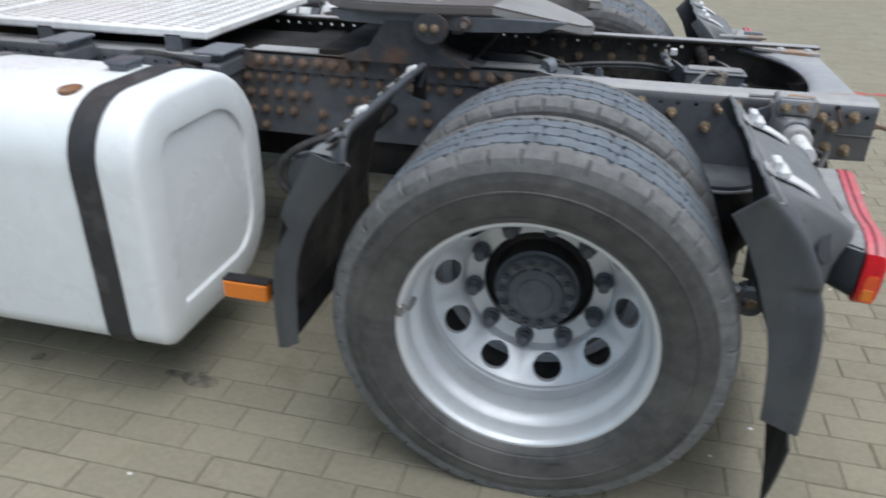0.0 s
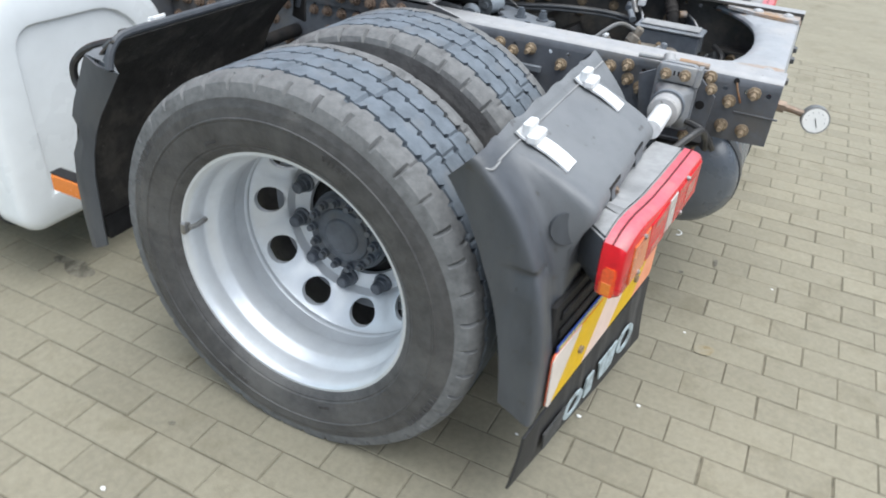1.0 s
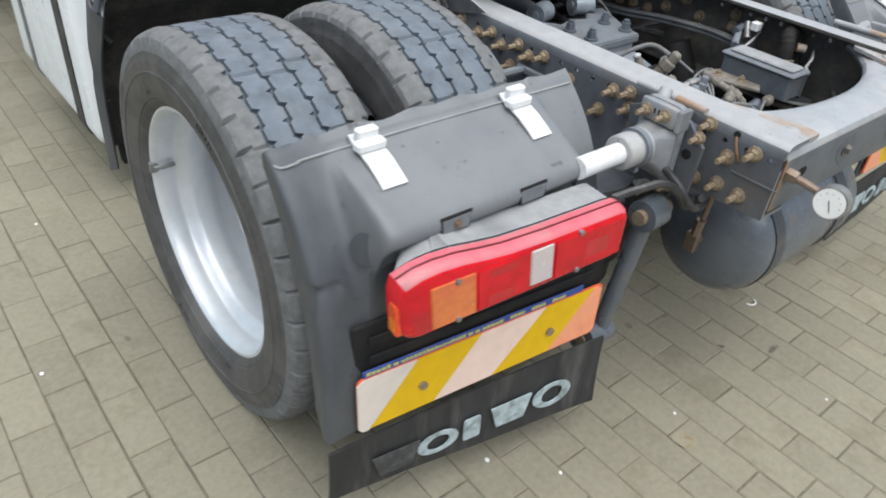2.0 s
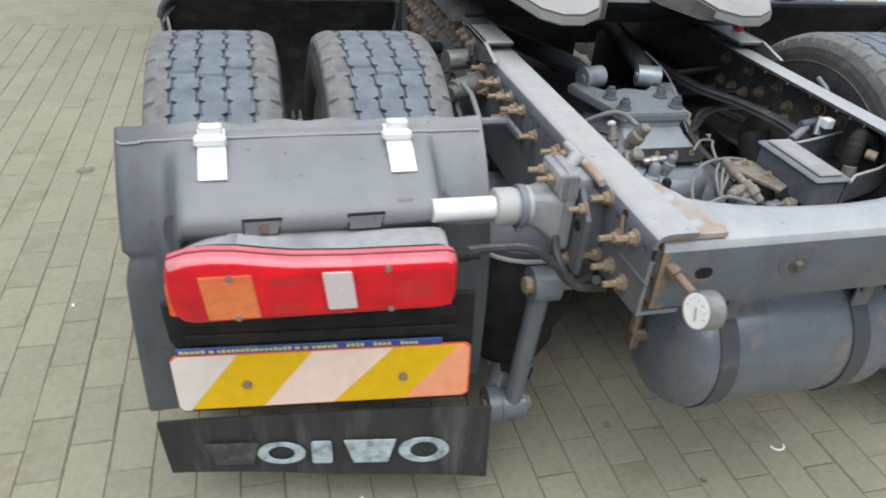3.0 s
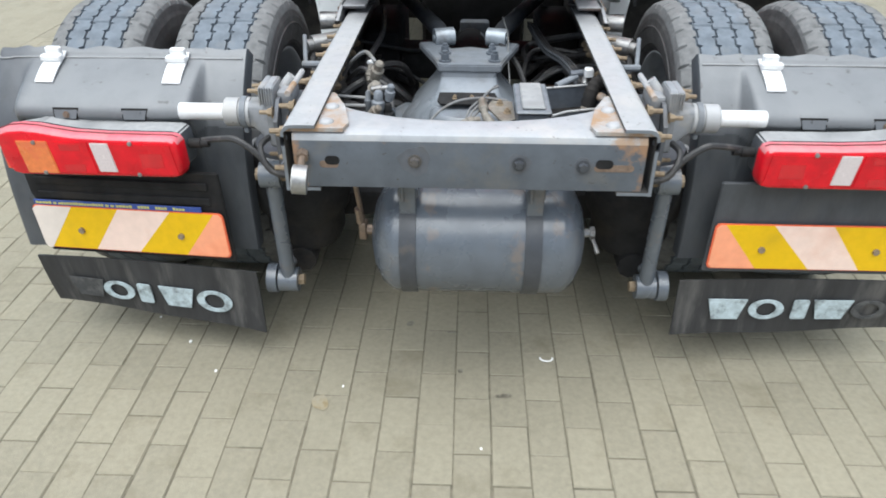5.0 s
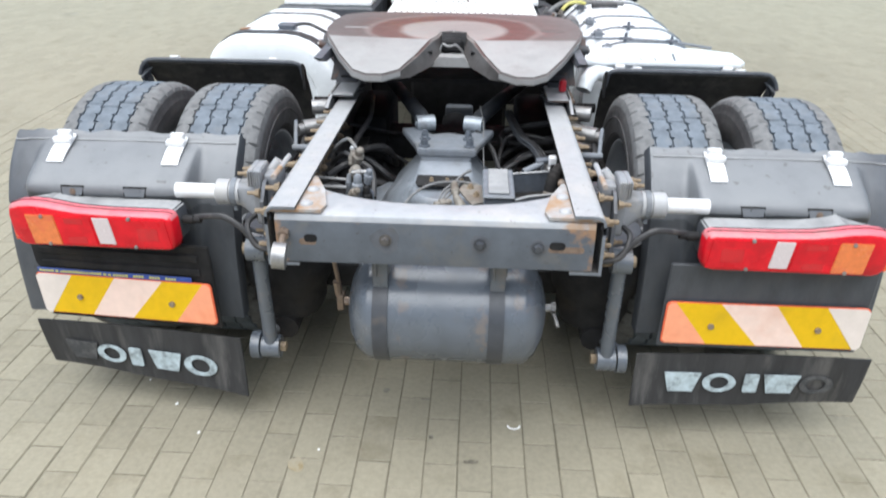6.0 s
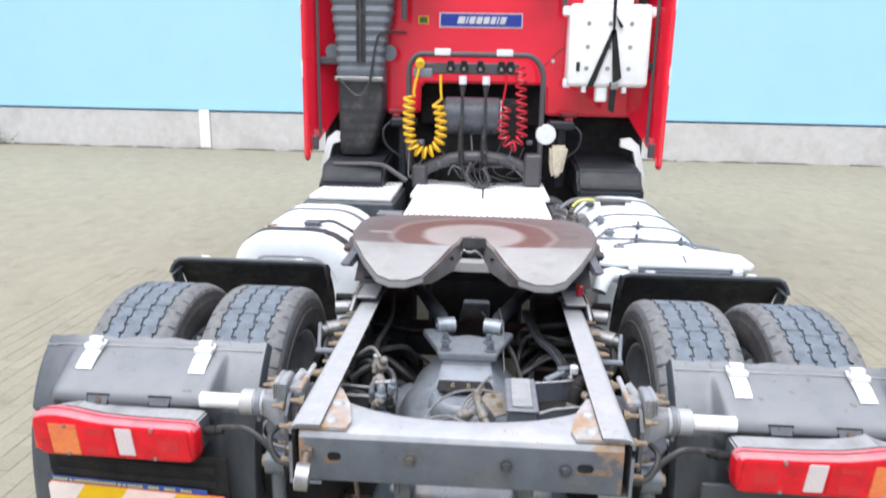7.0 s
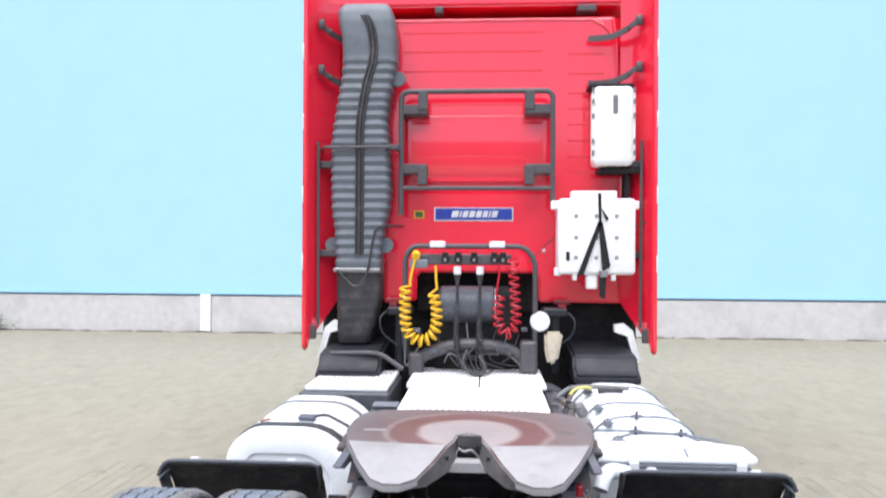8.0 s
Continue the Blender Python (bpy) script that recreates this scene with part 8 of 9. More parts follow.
    hose("coiled_hose", [(-0.495, y - 0.06, 1.52), (-0.497, y - 0.06, 1.38), (-0.49, y - 0.06, 1.25), (-0.455, y - 0.06, 1.165), (-0.385, y - 0.06, 1.135), (-0.315, y - 0.06, 1.165), (-0.280, y - 0.06, 1.24), (-0.278, y - 0.06, 1.36), (-0.30, y - 0.06, 1.46)], 18, 0.035, 0.0098, M_YHOSE, "yellow coiled air hose",
         ([Vector((-0.43, y - 0.06, 1.70)), Vector((-0.455, y - 0.06, 1.60)), Vector((-0.465, y - 0.06, 1.54))], [Vector((-0.275, y - 0.06, 1.50)), Vector((-0.282, y - 0.06, 1.56)), Vector((-0.285, y - 0.06, 1.66))]))
    hose("coiled_hose", [(0.245, y - 0.06, 1.72), (0.262, y - 0.06, 1.50), (0.272, y - 0.06, 1.34), (0.268, y - 0.06, 1.25), (0.215, y - 0.06, 1.195), (0.158, y - 0.06, 1.25), (0.146, y - 0.06, 1.34), (0.165, y - 0.06, 1.46)], 17, 0.034, 0.0070, M_RHOSE, "red coiled air hose",
         ([], [Vector((0.14, y - 0.06, 1.50)), Vector((0.155, y - 0.06, 1.60)), Vector((0.155, y - 0.06, 1.68))]))


def under_cab_parts():
    """Gearbox, beam and arches in the dark under the cab's rear."""
    bm = bm_new()
    box(bm, (-0.33, 2.66, 0.85), (0.30, 3.6, 1.50), 0.08, seg=3)
    part("engine_block", bm, M_BLACK, TRUCK, "black engine and gearbox mass")
    bm = bm_new()
    prof = [(-0.27, 0.0), (-0.27, 0.10), (-0.255, 0.125)]
    for k in range(9):
        prof += [(-0.24 + 0.038 * k, 0.13), (-0.225 + 0.038 * k, 0.13), (-0.222 + 0.038 * k, 0.1292), (-0.206 + 0.038 * k, 0.1292)]
    lathe(bm, prof + [(0.115, 0.125), (0.125, 0.11), (0.125, 0.0)], 32, centre=(0.0, 2.68, 1.38))
    drum = part("filter_drum", bm, M_HUB, TRUCK, "black ribbed air filter drum", fix=True)
    bm = bm_new()
    lathe(bm, [(0.126, 0.075), (0.126, 0.112), (0.134, 0.112), (0.134, 0.075)], 32, centre=(0.0, 2.68, 1.38), closed=True)
    part("drum_ring", bm, M_CLIP, drum, "pale end ring", fix=True)
    rnd = random.Random(31)
    for k in range(9):
        bm = bm_new()
        x = rnd.uniform(-0.40, 0.34)
        tube(bm, smooth_line([(x, 2.56, rnd.uniform(1.1, 1.3)), (x + rnd.uniform(-0.08, 0.08), 2.52, rnd.uniform(1.0, 1.12)), (x + rnd.uniform(-0.14, 0.14), 2.50, rnd.uniform(0.95, 1.05)), (x + rnd.uniform(-0.2, 0.2), 2.54, rnd.uniform(0.93, 1.2))], 5), rnd.uniform(0.004, 0.008), 6)
        part("hanging_cable", bm, M_CABLE if k % 4 else M_GREYCABLE, TRUCK)
    for x, z, w in ((-0.30, 1.06, 0.03), (0.20, 1.10, 0.025), (0.33, 1.22, 0.02), (-0.42, 1.20, 0.03), (0.02, 1.14, 0.02)):
        bm = bm_new()
        box(bm, (x - w, 2.50, z - w * 0.7), (x + w, 2.54, z + w * 0.7), 0.005)
        rod(bm, (x, 2.50, z), (x + 0.01, 2.47, z + 0.01), w * 0.4, seg=10)
        part("cable_clamp", bm, M_HUB, TRUCK)
    bm = bm_new()
    tube(bm, smooth_line([(-0.46, 2.55, 0.93), (-0.36, 2.55, 1.03), (-0.15, 2.55, 1.10), (0.10, 2.55, 1.10), (0.28, 2.55, 1.05), (0.40, 2.55, 0.95)], 6), 0.045, 10)
    box(bm, (0.30, 2.48, 0.92), (0.42, 2.62, 1.14), 0.015)
    box(bm, (-0.47, 2.48, 0.88), (-0.37, 2.62, 1.05), 0.015)
    part("cab_crossbeam", bm, M_PIPE, TRUCK, "dark arched crossbeam under the cab")
    bm = bm_new()
    tube(bm, smooth_line([(-0.06, 2.45, 1.08), (-0.09, 2.42, 1.0), (-0.04, 2.38, 0.94), (0.03, 2.36, 0.93), (0.06, 2.42, 0.97), (0.02, 2.48, 1.04)], 6), 0.014, 8)
    part("cable_loop", bm, M_CABLE, TRUCK, "thick black cable loop")
    for k in range(4):
        bm = bm_new()
        tube(bm, smooth_line([(-0.10 + k * 0.05, 2.50, 1.06), (-0.06 + k * 0.03, 2.46, 0.98), (0.0 + k * 0.02, 2.40, 0.94), (0.08 - k * 0.03, 2.42, 0.93), (0.12 - k * 0.05, 2.52, 0.94)], 4), 0.004 + 0.0015 * (k % 2), 6)
        part("thin_cable", bm, M_CABLE, TRUCK)
    for s in (-1, 1):
        bm = bm_new()
        prism(bm, [(2.36, 0.86), (2.36, 0.93), (2.46, 0.98), (2.50, 1.05), (2.66, 1.07), (3.05, 1.10), (3.05, 0.86)], "x", s * 0.66, s * 1.10)
        bmesh.ops.bevel(bm, geom=[e for e in bm.edges], offset=0.02, segments=2, affect="EDGES")
        a = part("front_wheel_arch", bm, M_ARCH, TRUCK, "black plastic stepped wheel arch")
        bm = bm_new()
        box(bm, (s * 0.88 - 0.19, 2.362 - 0.006, 0.88), (s * 0.88 + 0.19, 2.362, 0.92), 0.004)
        part("arch_step", bm, M_ARCH, a)
        bm = bm_new()
        prism(bm, [(s * 0.98, 1.24), (s * 1.05, 1.25), (s * 1.11, 1.20), (s * 1.15, 1.04), (s * 1.17, 0.98), (s * 1.12, 0.99), (s * 1.07, 1.16), (s * 0.98, 1.19)], "y", 2.70, 2.76)
        part("pale_edge", bm, M_CREAM, a, "pale edge of the wing")
        bm = bm_new()
        box(bm, (s * 0.55 - 0.09, 2.60, 1.30), (s * 0.55 + 0.09, 2.75, 1.36), 0.012)
        rod(bm, (s * 0.55, 2.68, 0.9), (s * 0.55, 2.68, 1.32), 0.04, seg=16)
        tube(bm, smooth_line([(s * 0.64, 2.6, 1.33), (s * 0.68, 2.55, 1.28), (s * 0.66, 2.55, 1.18), (s * 0.56, 2.55, 1.10)], 5), 0.008, 6)
        mount = part("cab_mount", bm, M_ARCH, TRUCK, "black cab suspension strut")
        bm = bm_new()
        box(bm, (s * 0.605 - 0.06, 2.675, 1.382), (s * 0.605 + 0.06, 2.735, 1.418), 0.008)
        box(bm, (s * 0.605 - 0.03, 2.665, 1.34), (s * 0.605 + 0.03, 2.72, 1.384), 0.006)
        part("mount_lug", bm, M_REDDIRTY, mount, "dirty red painted lug of the cab floor")
    bm = bm_new()
    lathe(bm, [(0, 0.0), (0.0, 0.064), (0.006, 0.069), (0.03, 0.069), (0.05, 0.05), (0.05, 0.0)], 36)
    bmesh.ops.transform(bm, matrix=Matrix.Translation((0.44, 2.53, 1.275)) @ Matrix.Rotation(math.pi / 2, 4, "Z"), verts=bm.verts)
    part("round_canister", bm, M_CLIP, TRUCK, "round white filter end", fix=True)
    bm = bm_new()
    prism(bm, [(0.47, 1.20), (0.60, 1.20), (0.565, 1.0), (0.50, 0.97), (0.475, 1.05)], "y", 2.52, 2.62)
    bmesh.ops.bevel(bm, geom=[e for e in bm.edges], offset=0.02, segments=2, affect="EDGES")
    part("fluid_bottle", bm, M_YELLOWED, TRUCK, "stained cream fluid bottle")


cab()
snorkel()
wall_fittings()
hose_rack()
under_cab_parts()

# ---- small parts between the rails ----


def fitting(bm, p, q, r):
    """A short stepped metal fitting with rounded ends and a hexagon collar."""
    p, q = Vector(p), Vector(q)
    steps = ((0.0, 0.55), (0.06, 0.8), (0.3, 0.82), (0.34, 1.0), (0.6, 1.0), (0.66, 0.72), (0.92, 0.7), (1.0, 0.45))
    tube(bm, [p.lerp(q, a) for a, _ in steps], r, 10, radii=[r * 1.05 * b for _, b in steps])


def control_box():
    bm = bm_new()
    box(bm, (0.128, -0.572, 0.690), (0.210, -0.372, 0.755), 0.004)
    b = part("control_box", bm, M_HUB, TRUCK, "dark grey control unit with flat lid")
    bm = bm_new()
    box(bm, (0.122, -0.580, 0.756), (0.214, -0.364, 0.765), 0.004)
    part("lid", bm, M_CAST, b, "dusty grey lid")
    bm = bm_new()
    box(bm, (0.138, -0.566, 0.7655), (0.198, -0.380, 0.773), 0.003)
    part("lid_panel", bm, M_DUSTY, b, "raised dusty lid panel")
    for pts in (((0.214, -0.372), (0.30, -0.35), (0.412, -0.315)), ((0.214, -0.575), (0.255, -0.545), (0.34, -0.52), (0.414, -0.485))):
        bm = bm_new()
        rows = [[(x, y, z) for x, y in pts] for z in (0.69, 0.752)]
        skin(bm, rows, 0.004)
        part("bracket_wall", bm, M_HUB, b, "dark sheet wall of the bracket", angle=20)
        bm = bm_new()
        tube(bm, [(x, y, 0.754) for x, y in pts], 0.0035, 6)
        part("bracket_edge", bm, M_CHASSIS, b, "pale top edge of the sheet")
    bm = bm_new()
    prism(bm, [(0.212, -0.575), (0.255, -0.545), (0.412, -0.485), (0.412, -0.315), (0.212, -0.372)], "z", 0.684, 0.690)
    part("bracket_floor", bm, M_BLACK, b)
    bm = bm_new()
    line = smooth_line([(0.325, -0.45, 0.70), (0.33, -0.445, 0.76), (0.35, -0.43, 0.792), (0.385, -0.43, 0.785), (0.395, -0.44, 0.75), (0.385, -0.45, 0.70)], 7)
    tube(bm, line, 0.02, 12, radii=[0.020 + 0.0025 * (i % 2) for i in range(len(line))])
    part("corrugated_hose", bm, M_BLACK, b, "black corrugated cable sleeve")
    bm = bm_new()
    rod(bm, (0.352, -0.462, 0.765), (0.365, -0.482, 0.765), 0.012, seg=12)
    part("hose_plug", bm, M_RUSTY, b)
    bm = bm_new()
    rod(bm, (0.315, -0.47, 0.70), (0.318, -0.465, 0.735), 0.016, seg=12)
    part("hose_nut", bm, M_BONE, b)
    for k, (p, q) in enumerate((((0.25, -0.33, 0.745), (0.31, -0.30, 0.765)), ((0.29, -0.30, 0.77), (0.34, -0.29, 0.775)), ((0.33, -0.32, 0.75), (0.345, -0.30, 0.79)))):
        bm = bm_new()
        rod(bm, p, q, 0.011, 0.009, seg=10)
        part("pipe_fitting", bm, (M_CAST, M_HUB, M_STEEL)[k], b)
    bm = bm_new()
    box(bm, (0.325, -0.345, 0.775), (0.350, -0.320, 0.800), 0.003)
    part("white_plug", bm, M_CLIP, b, "small white plug")
    # cable bundle tied to the rail beyond the box
    for k in range(6):
        bm = bm_new()
        dx, dz = 0.011 * (k % 3), 0.012 * (k // 3)
        tube(bm, smooth_line([(0.31 + dx, -0.33, 0.715 + dz), (0.315 + dx, -0.22, 0.725 + dz), (0.295 + dx, -0.05, 0.72 + dz), (0.25 + dx, 0.12, 0.71 + dz), (0.215 + dx, 0.40, 0.715 + dz)], 6), 0.0048, 7)
        part("bundled_cable", bm, M_CABLE if k % 3 else M_DARKGREY, TRUCK)


def valve_block():
    bm = bm_new()
    prism(bm, [(0.068, -0.35), (0.122, -0.37), (0.126, -0.50), (0.092, -0.52), (0.050, -0.41)], "z", 0.706, 0.712)
    v = part("solenoid_valve", bm, M_BONE, TRUCK, "dirty pale valve plate with two rusty bolts")
    for p in ((0.086, -0.395, 0.712), (0.105, -0.455, 0.712)):
        bolt(v, p, "+z", False, 0.7)
    for p, q, r, mt in (((0.035, -0.38, 0.722), (0.045, -0.46, 0.70), 0.013, M_BONE), ((0.045, -0.455, 0.705), (0.072, -0.50, 0.67), 0.015, M_BONE), ((-0.02, -0.50, 0.695), (0.03, -0.475, 0.70), 0.014, M_BONE), ((0.09, -0.545, 0.69), (0.125, -0.54, 0.69), 0.014, M_BONE), ((0.02, -0.46, 0.67), (0.05, -0.50, 0.66), 0.022, M_CAST), ((0.05, -0.535, 0.66), (0.10, -0.52, 0.68), 0.018, M_HUB)):
        bm = bm_new()
        fitting(bm, p, q, r)
        part("valve_fitting", bm, mt, v)
    bm = bm_new()
    box(bm, (-0.275, -0.555, 0.60), (-0.205, -0.44, 0.72), 0.008)
    l = part("levelling_valve", bm, M_HUB, TRUCK, "dirty pale levelling valve cluster on a black body")
    for p, q, r, mt in (((-0.262, -0.425, 0.79), (-0.240, -0.455, 0.850), 0.017, M_BONE), ((-0.278, -0.40, 0.775), (-0.276, -0.372, 0.818), 0.013, M_BONE), ((-0.278, -0.372, 0.817), (-0.279, -0.366, 0.826), 0.010, M_CLIP),
                        ((-0.265, -0.43, 0.75), (-0.252, -0.47, 0.795), 0.020, M_BONE), ((-0.262, -0.50, 0.79), (-0.212, -0.51, 0.80), 0.010, M_STEEL), ((-0.215, -0.515, 0.765), (-0.205, -0.52, 0.812), 0.013, M_CAST),
                        ((-0.245, -0.52, 0.72), (-0.240, -0.52, 0.795), 0.017, M_CAST), ((-0.262, -0.535, 0.735), (-0.235, -0.548, 0.76), 0.013, M_BONE), ((-0.21, -0.525, 0.70), (-0.215, -0.535, 0.765), 0.014, M_BLACK),
                        ((-0.28, -0.47, 0.71), (-0.275, -0.465, 0.775), 0.010, M_CAST), ((-0.23, -0.485, 0.70), (-0.225, -0.48, 0.78), 0.011, M_BLACK)):
        bm = bm_new()
        fitting(bm, p, q, r)
        part("valve_fitting", bm, mt, l)
    # open square holder beside it
    corner = [(-0.385, -0.40, 0.735), (-0.285, -0.415, 0.735), (-0.285, -0.475, 0.735), (-0.38, -0.47, 0.735)]
    bm = bm_new()
    tube(bm, corner + corner[:1], 0.0045, 6)
    part("holder_frame", bm, M_CHASSIS, l, "pale edge of a sheet holder")
    bm = bm_new()
    box(bm, (-0.385, -0.47, 0.62), (-0.288, -0.40, 0.70), 0.004)
    part("holder_box", bm, M_BLACK, l)
    bm = bm_new()
    tube(bm, smooth_line([(-0.255, -0.44, 0.845), (-0.285, -0.40, 0.86), (-0.33, -0.35, 0.82), (-0.37, -0.30, 0.76)], 6), 0.0055, 8)
    part("valve_hose", bm, M_GREYCABLE, l, "grey hose to the valve")
    bm = bm_new()
    tube(bm, smooth_line([(-0.277, -0.39, 0.80), (-0.31, -0.36, 0.80), (-0.36, -0.30, 0.74)], 6), 0.007, 8)
    part("valve_hose", bm, M_CABLE, l)


def cable(material, r, pts):
    bm = bm_new()
    tube(bm, smooth_line(pts, 6), r, 7)
    return part("cable", bm, material, TRUCK)


def cables():
    cable(M_GREYCABLE, 0.0039, [(0.11, -0.36, 0.71), (0.04, -0.37, 0.722), (-0.04, -0.40, 0.72), (-0.10, -0.47, 0.70), (-0.125, -0.56, 0.66)])
    cable(M_GREYCABLE, 0.0045, [(-0.02, -0.50, 0.695), (-0.08, -0.525, 0.69), (-0.15, -0.535, 0.69), (-0.20, -0.53, 0.69)])
    cable(M_GREYCABLE, 0.0036, [(0.035, -0.35, 0.71), (0.06, -0.29, 0.715), (0.085, -0.25, 0.712), (0.075, -0.22, 0.70), (0.05, -0.235, 0.68)])
    cable(M_GREYCABLE, 0.0036, [(0.04, -0.38, 0.715), (0.01, -0.42, 0.70), (-0.005, -0.46, 0.67), (-0.01, -0.54, 0.62)])
    cable(M_GREYCABLE, 0.0036, [(0.03, -0.37, 0.715), (0.0, -0.41, 0.70), (-0.012, -0.46, 0.67), (-0.02, -0.54, 0.62)])
    cable(M_GREYCABLE, 0.0036, [(0.05, -0.37, 0.715), (0.025, -0.42, 0.70), (-0.015, -0.47, 0.67), (0.01, -0.54, 0.62)])
    cable(M_GREYCABLE, 0.0036, [(0.10, -0.54, 0.69), (0.06, -0.555, 0.695), (0.03, -0.57, 0.68), (0.02, -0.60, 0.66)])
    cable(M_GREYCABLE, 0.0021, [(0.11, 0.20, 0.80), (0.125, 0.08, 0.77), (0.125, 0.0, 0.72), (0.13, -0.08, 0.66)])
    cable(M_CABLE, 0.01, [(-0.30, -0.25, 0.70), (-0.33, -0.05, 0.72), (-0.31, 0.2, 0.74), (-0.35, 0.6, 0.72)])
    cable(M_CABLE, 0.009, [(0.10, 0.10, 0.74), (0.16, 0.05, 0.68), (0.20, -0.05, 0.60), (0.24, -0.2, 0.56)])
    cable(M_CABLE, 0.01, [(-0.46, -0.10, 0.60), (-0.52, -0.02, 0.70), (-0.50, 0.15, 0.74), (-0.46, 0.3, 0.70)])
    cable(M_CABLE, 0.01, [(0.46, -0.10, 0.60), (0.52, -0.02, 0.70), (0.50, 0.15, 0.74), (0.46, 0.3, 0.70)])
    cable(M_CABLE, 0.009, [(0.24, -0.62, 0.60), (0.30, -0.64, 0.66), (0.36, -0.60, 0.68)])
    cable(M_CABLE, 0.009, [(-0.44, -0.72, 0.66), (-0.40, -0.66, 0.62), (-0.36, -0.55, 0.60)])
    cable(M_CABLE, 0.011, [(0.36, -0.02, 0.66), (0.30, 0.08, 0.66), (0.24, 0.05, 0.62), (0.22, -0.06, 0.56)])
    cable(M_CABLE, 0.012, [(-0.40, -0.20, 0.66), (-0.33, -0.12, 0.68), (-0.26, -0.14, 0.66), (-0.24, -0.24, 0.60)])
    cable(M_CABLE, 0.01, [(-0.40, -0.45, 0.70), (-0.34, -0.40, 0.71), (-0.28, -0.42, 0.69), (-0.25, -0.46, 0.66)])
    cable(M_GREYCABLE, 0.0048, [(-0.16, -0.50, 0.66), (-0.11, -0.54, 0.70), (-0.05, -0.53, 0.71), (0.01, -0.55, 0.70)])
    cable(M_CABLE, 0.006, [(-0.15, -0.55, 0.66), (-0.09, -0.57, 0.70), (-0.03, -0.60, 0.70), (0.02, -0.64, 0.68)])
    # cables slung over the rails behind the coupling
    for s in (-1, 1):
        bm = bm_new()
        tube(bm, smooth_line([(s * 0.34, 0.29, 0.846), (s * 0.38, 0.24, 0.842), (s * 0.42, 0.25, 0.845), (s * 0.445, 0.20, 0.83), (s * 0.46, 0.14, 0.79)], 5), 0.008, 7)
        tube(bm, smooth_line([(s * 0.335, 0.22, 0.842), (s * 0.38, 0.185, 0.841), (s * 0.425, 0.20, 0.842), (s * 0.455, 0.13, 0.81)], 5), 0.006, 7)
        part("slung_cable", bm, M_CABLE, TRUCK)
        bm = bm_new()
        rod(bm, (s * 0.44, 0.10, 0.745), (s * 0.53, 0.04, 0.745), 0.03, seg=16)
        rod(bm, (s * 0.50, 0.06, 0.745), (s * 0.545, 0.02, 0.745), 0.021, seg=12)
        rod(bm, (s * 0.44, 0.18, 0.79), (s * 0.52, 0.16, 0.79), 0.028, seg=14)
        part("air_coupling", bm, M_STEEL, TRUCK, "dirty air coupling beside the rail")
        bm = bm_new()
        box(bm, (s * 0.44 - 0.006, -0.25, 0.735), (s * 0.44 + 0.006, -0.14, 0.752), 0.002)
        rod(bm, (s * 0.44, -0.16, 0.744), (s * 0.52, -0.16, 0.744), 0.011, seg=8)
        tube(bm, [(s * 0.51, -0.16, 0.744), (s * 0.52, -0.10, 0.79), (s * 0.53, -0.05, 0.80)], 0.007)
        part("level_lever", bm, M_CAST, TRUCK, "rusty level sensor lever")
    # hoses and dark boxes deep between the rails
    rnd = random.Random(9)
    for k in range(14):
        s = 1 if k % 2 else -1
        x, y, z = s * rnd.uniform(0.22, 0.36), rnd.uniform(0.05, 0.75), rnd.uniform(0.50, 0.70)
        bm = bm_new()
        tube(bm, smooth_line([(s * 0.41, y - 0.1, z + 0.05), (x, y, z + rnd.uniform(-0.03, 0.06)), (s * rnd.uniform(0.14, 0.26), y + rnd.uniform(-0.1, 0.15), z - 0.05), (s * rnd.uniform(0.2, 0.4), y + 0.25, z - 0.08)], 6), rnd.uniform(0.007, 0.013), 7)
        part("brake_hose", bm, M_CABLE, TRUCK)
    # Black boxes added in place of the shade deep between the rails.
    for s in (-1, 1):
        bm = bm_new()
        box(bm, (min(s * 0.414, s * 0.27), 0.42, 0.46), (max(s * 0.414, s * 0.27), 0.86, 0.68), 0.02, seg=2)
        part("valve_carrier", bm, M_BLACK, TRUCK, "black filler box on the rail, hiding bright ground")


control_box()
valve_block()
cables()

# ---- things on the ground ----
bm = bm_new()
skin(bm, [[(0.25 + 0.022 * math.cos(a) * q, -0.66 + 0.017 * math.sin(a) * q, 0.006 + 0.006 * (1 - q)) for a in (radians(v) for v in range(170, 371, 25))] for q in (1.0, 0.75)], 0.0015)
tagged(new("paper_scrap", mesh_of("paper_scrap", bm, M_PAPER)), "small curled white scrap lying on the pavers", "litter")
rnd = random.Random(3)
for x, y, r in ((-0.86, -0.62, 0.006), (-1.0, -0.50, 0.004), (-0.74, -0.75, 0.005), (-1.62, 0.25, 0.006), (-1.45, 0.95, 0.005), (-0.35, -0.80, 0.004), (-1.75, -0.62, 0.005), (0.05, -1.02, 0.004)):
    bm = bm_new()
    bmesh.ops.create_icosphere(bm, subdivisions=1, radius=r, matrix=Matrix.Translation((x, y, r * 0.5)) @ Matrix.Diagonal((1, 1.3, 0.6, 1)))
    tagged(new("pebble", mesh_of("pebble", bm, M_PAPER)), "tiny pale pebble on the pavers", "pebble", "pebbles on the pavers")


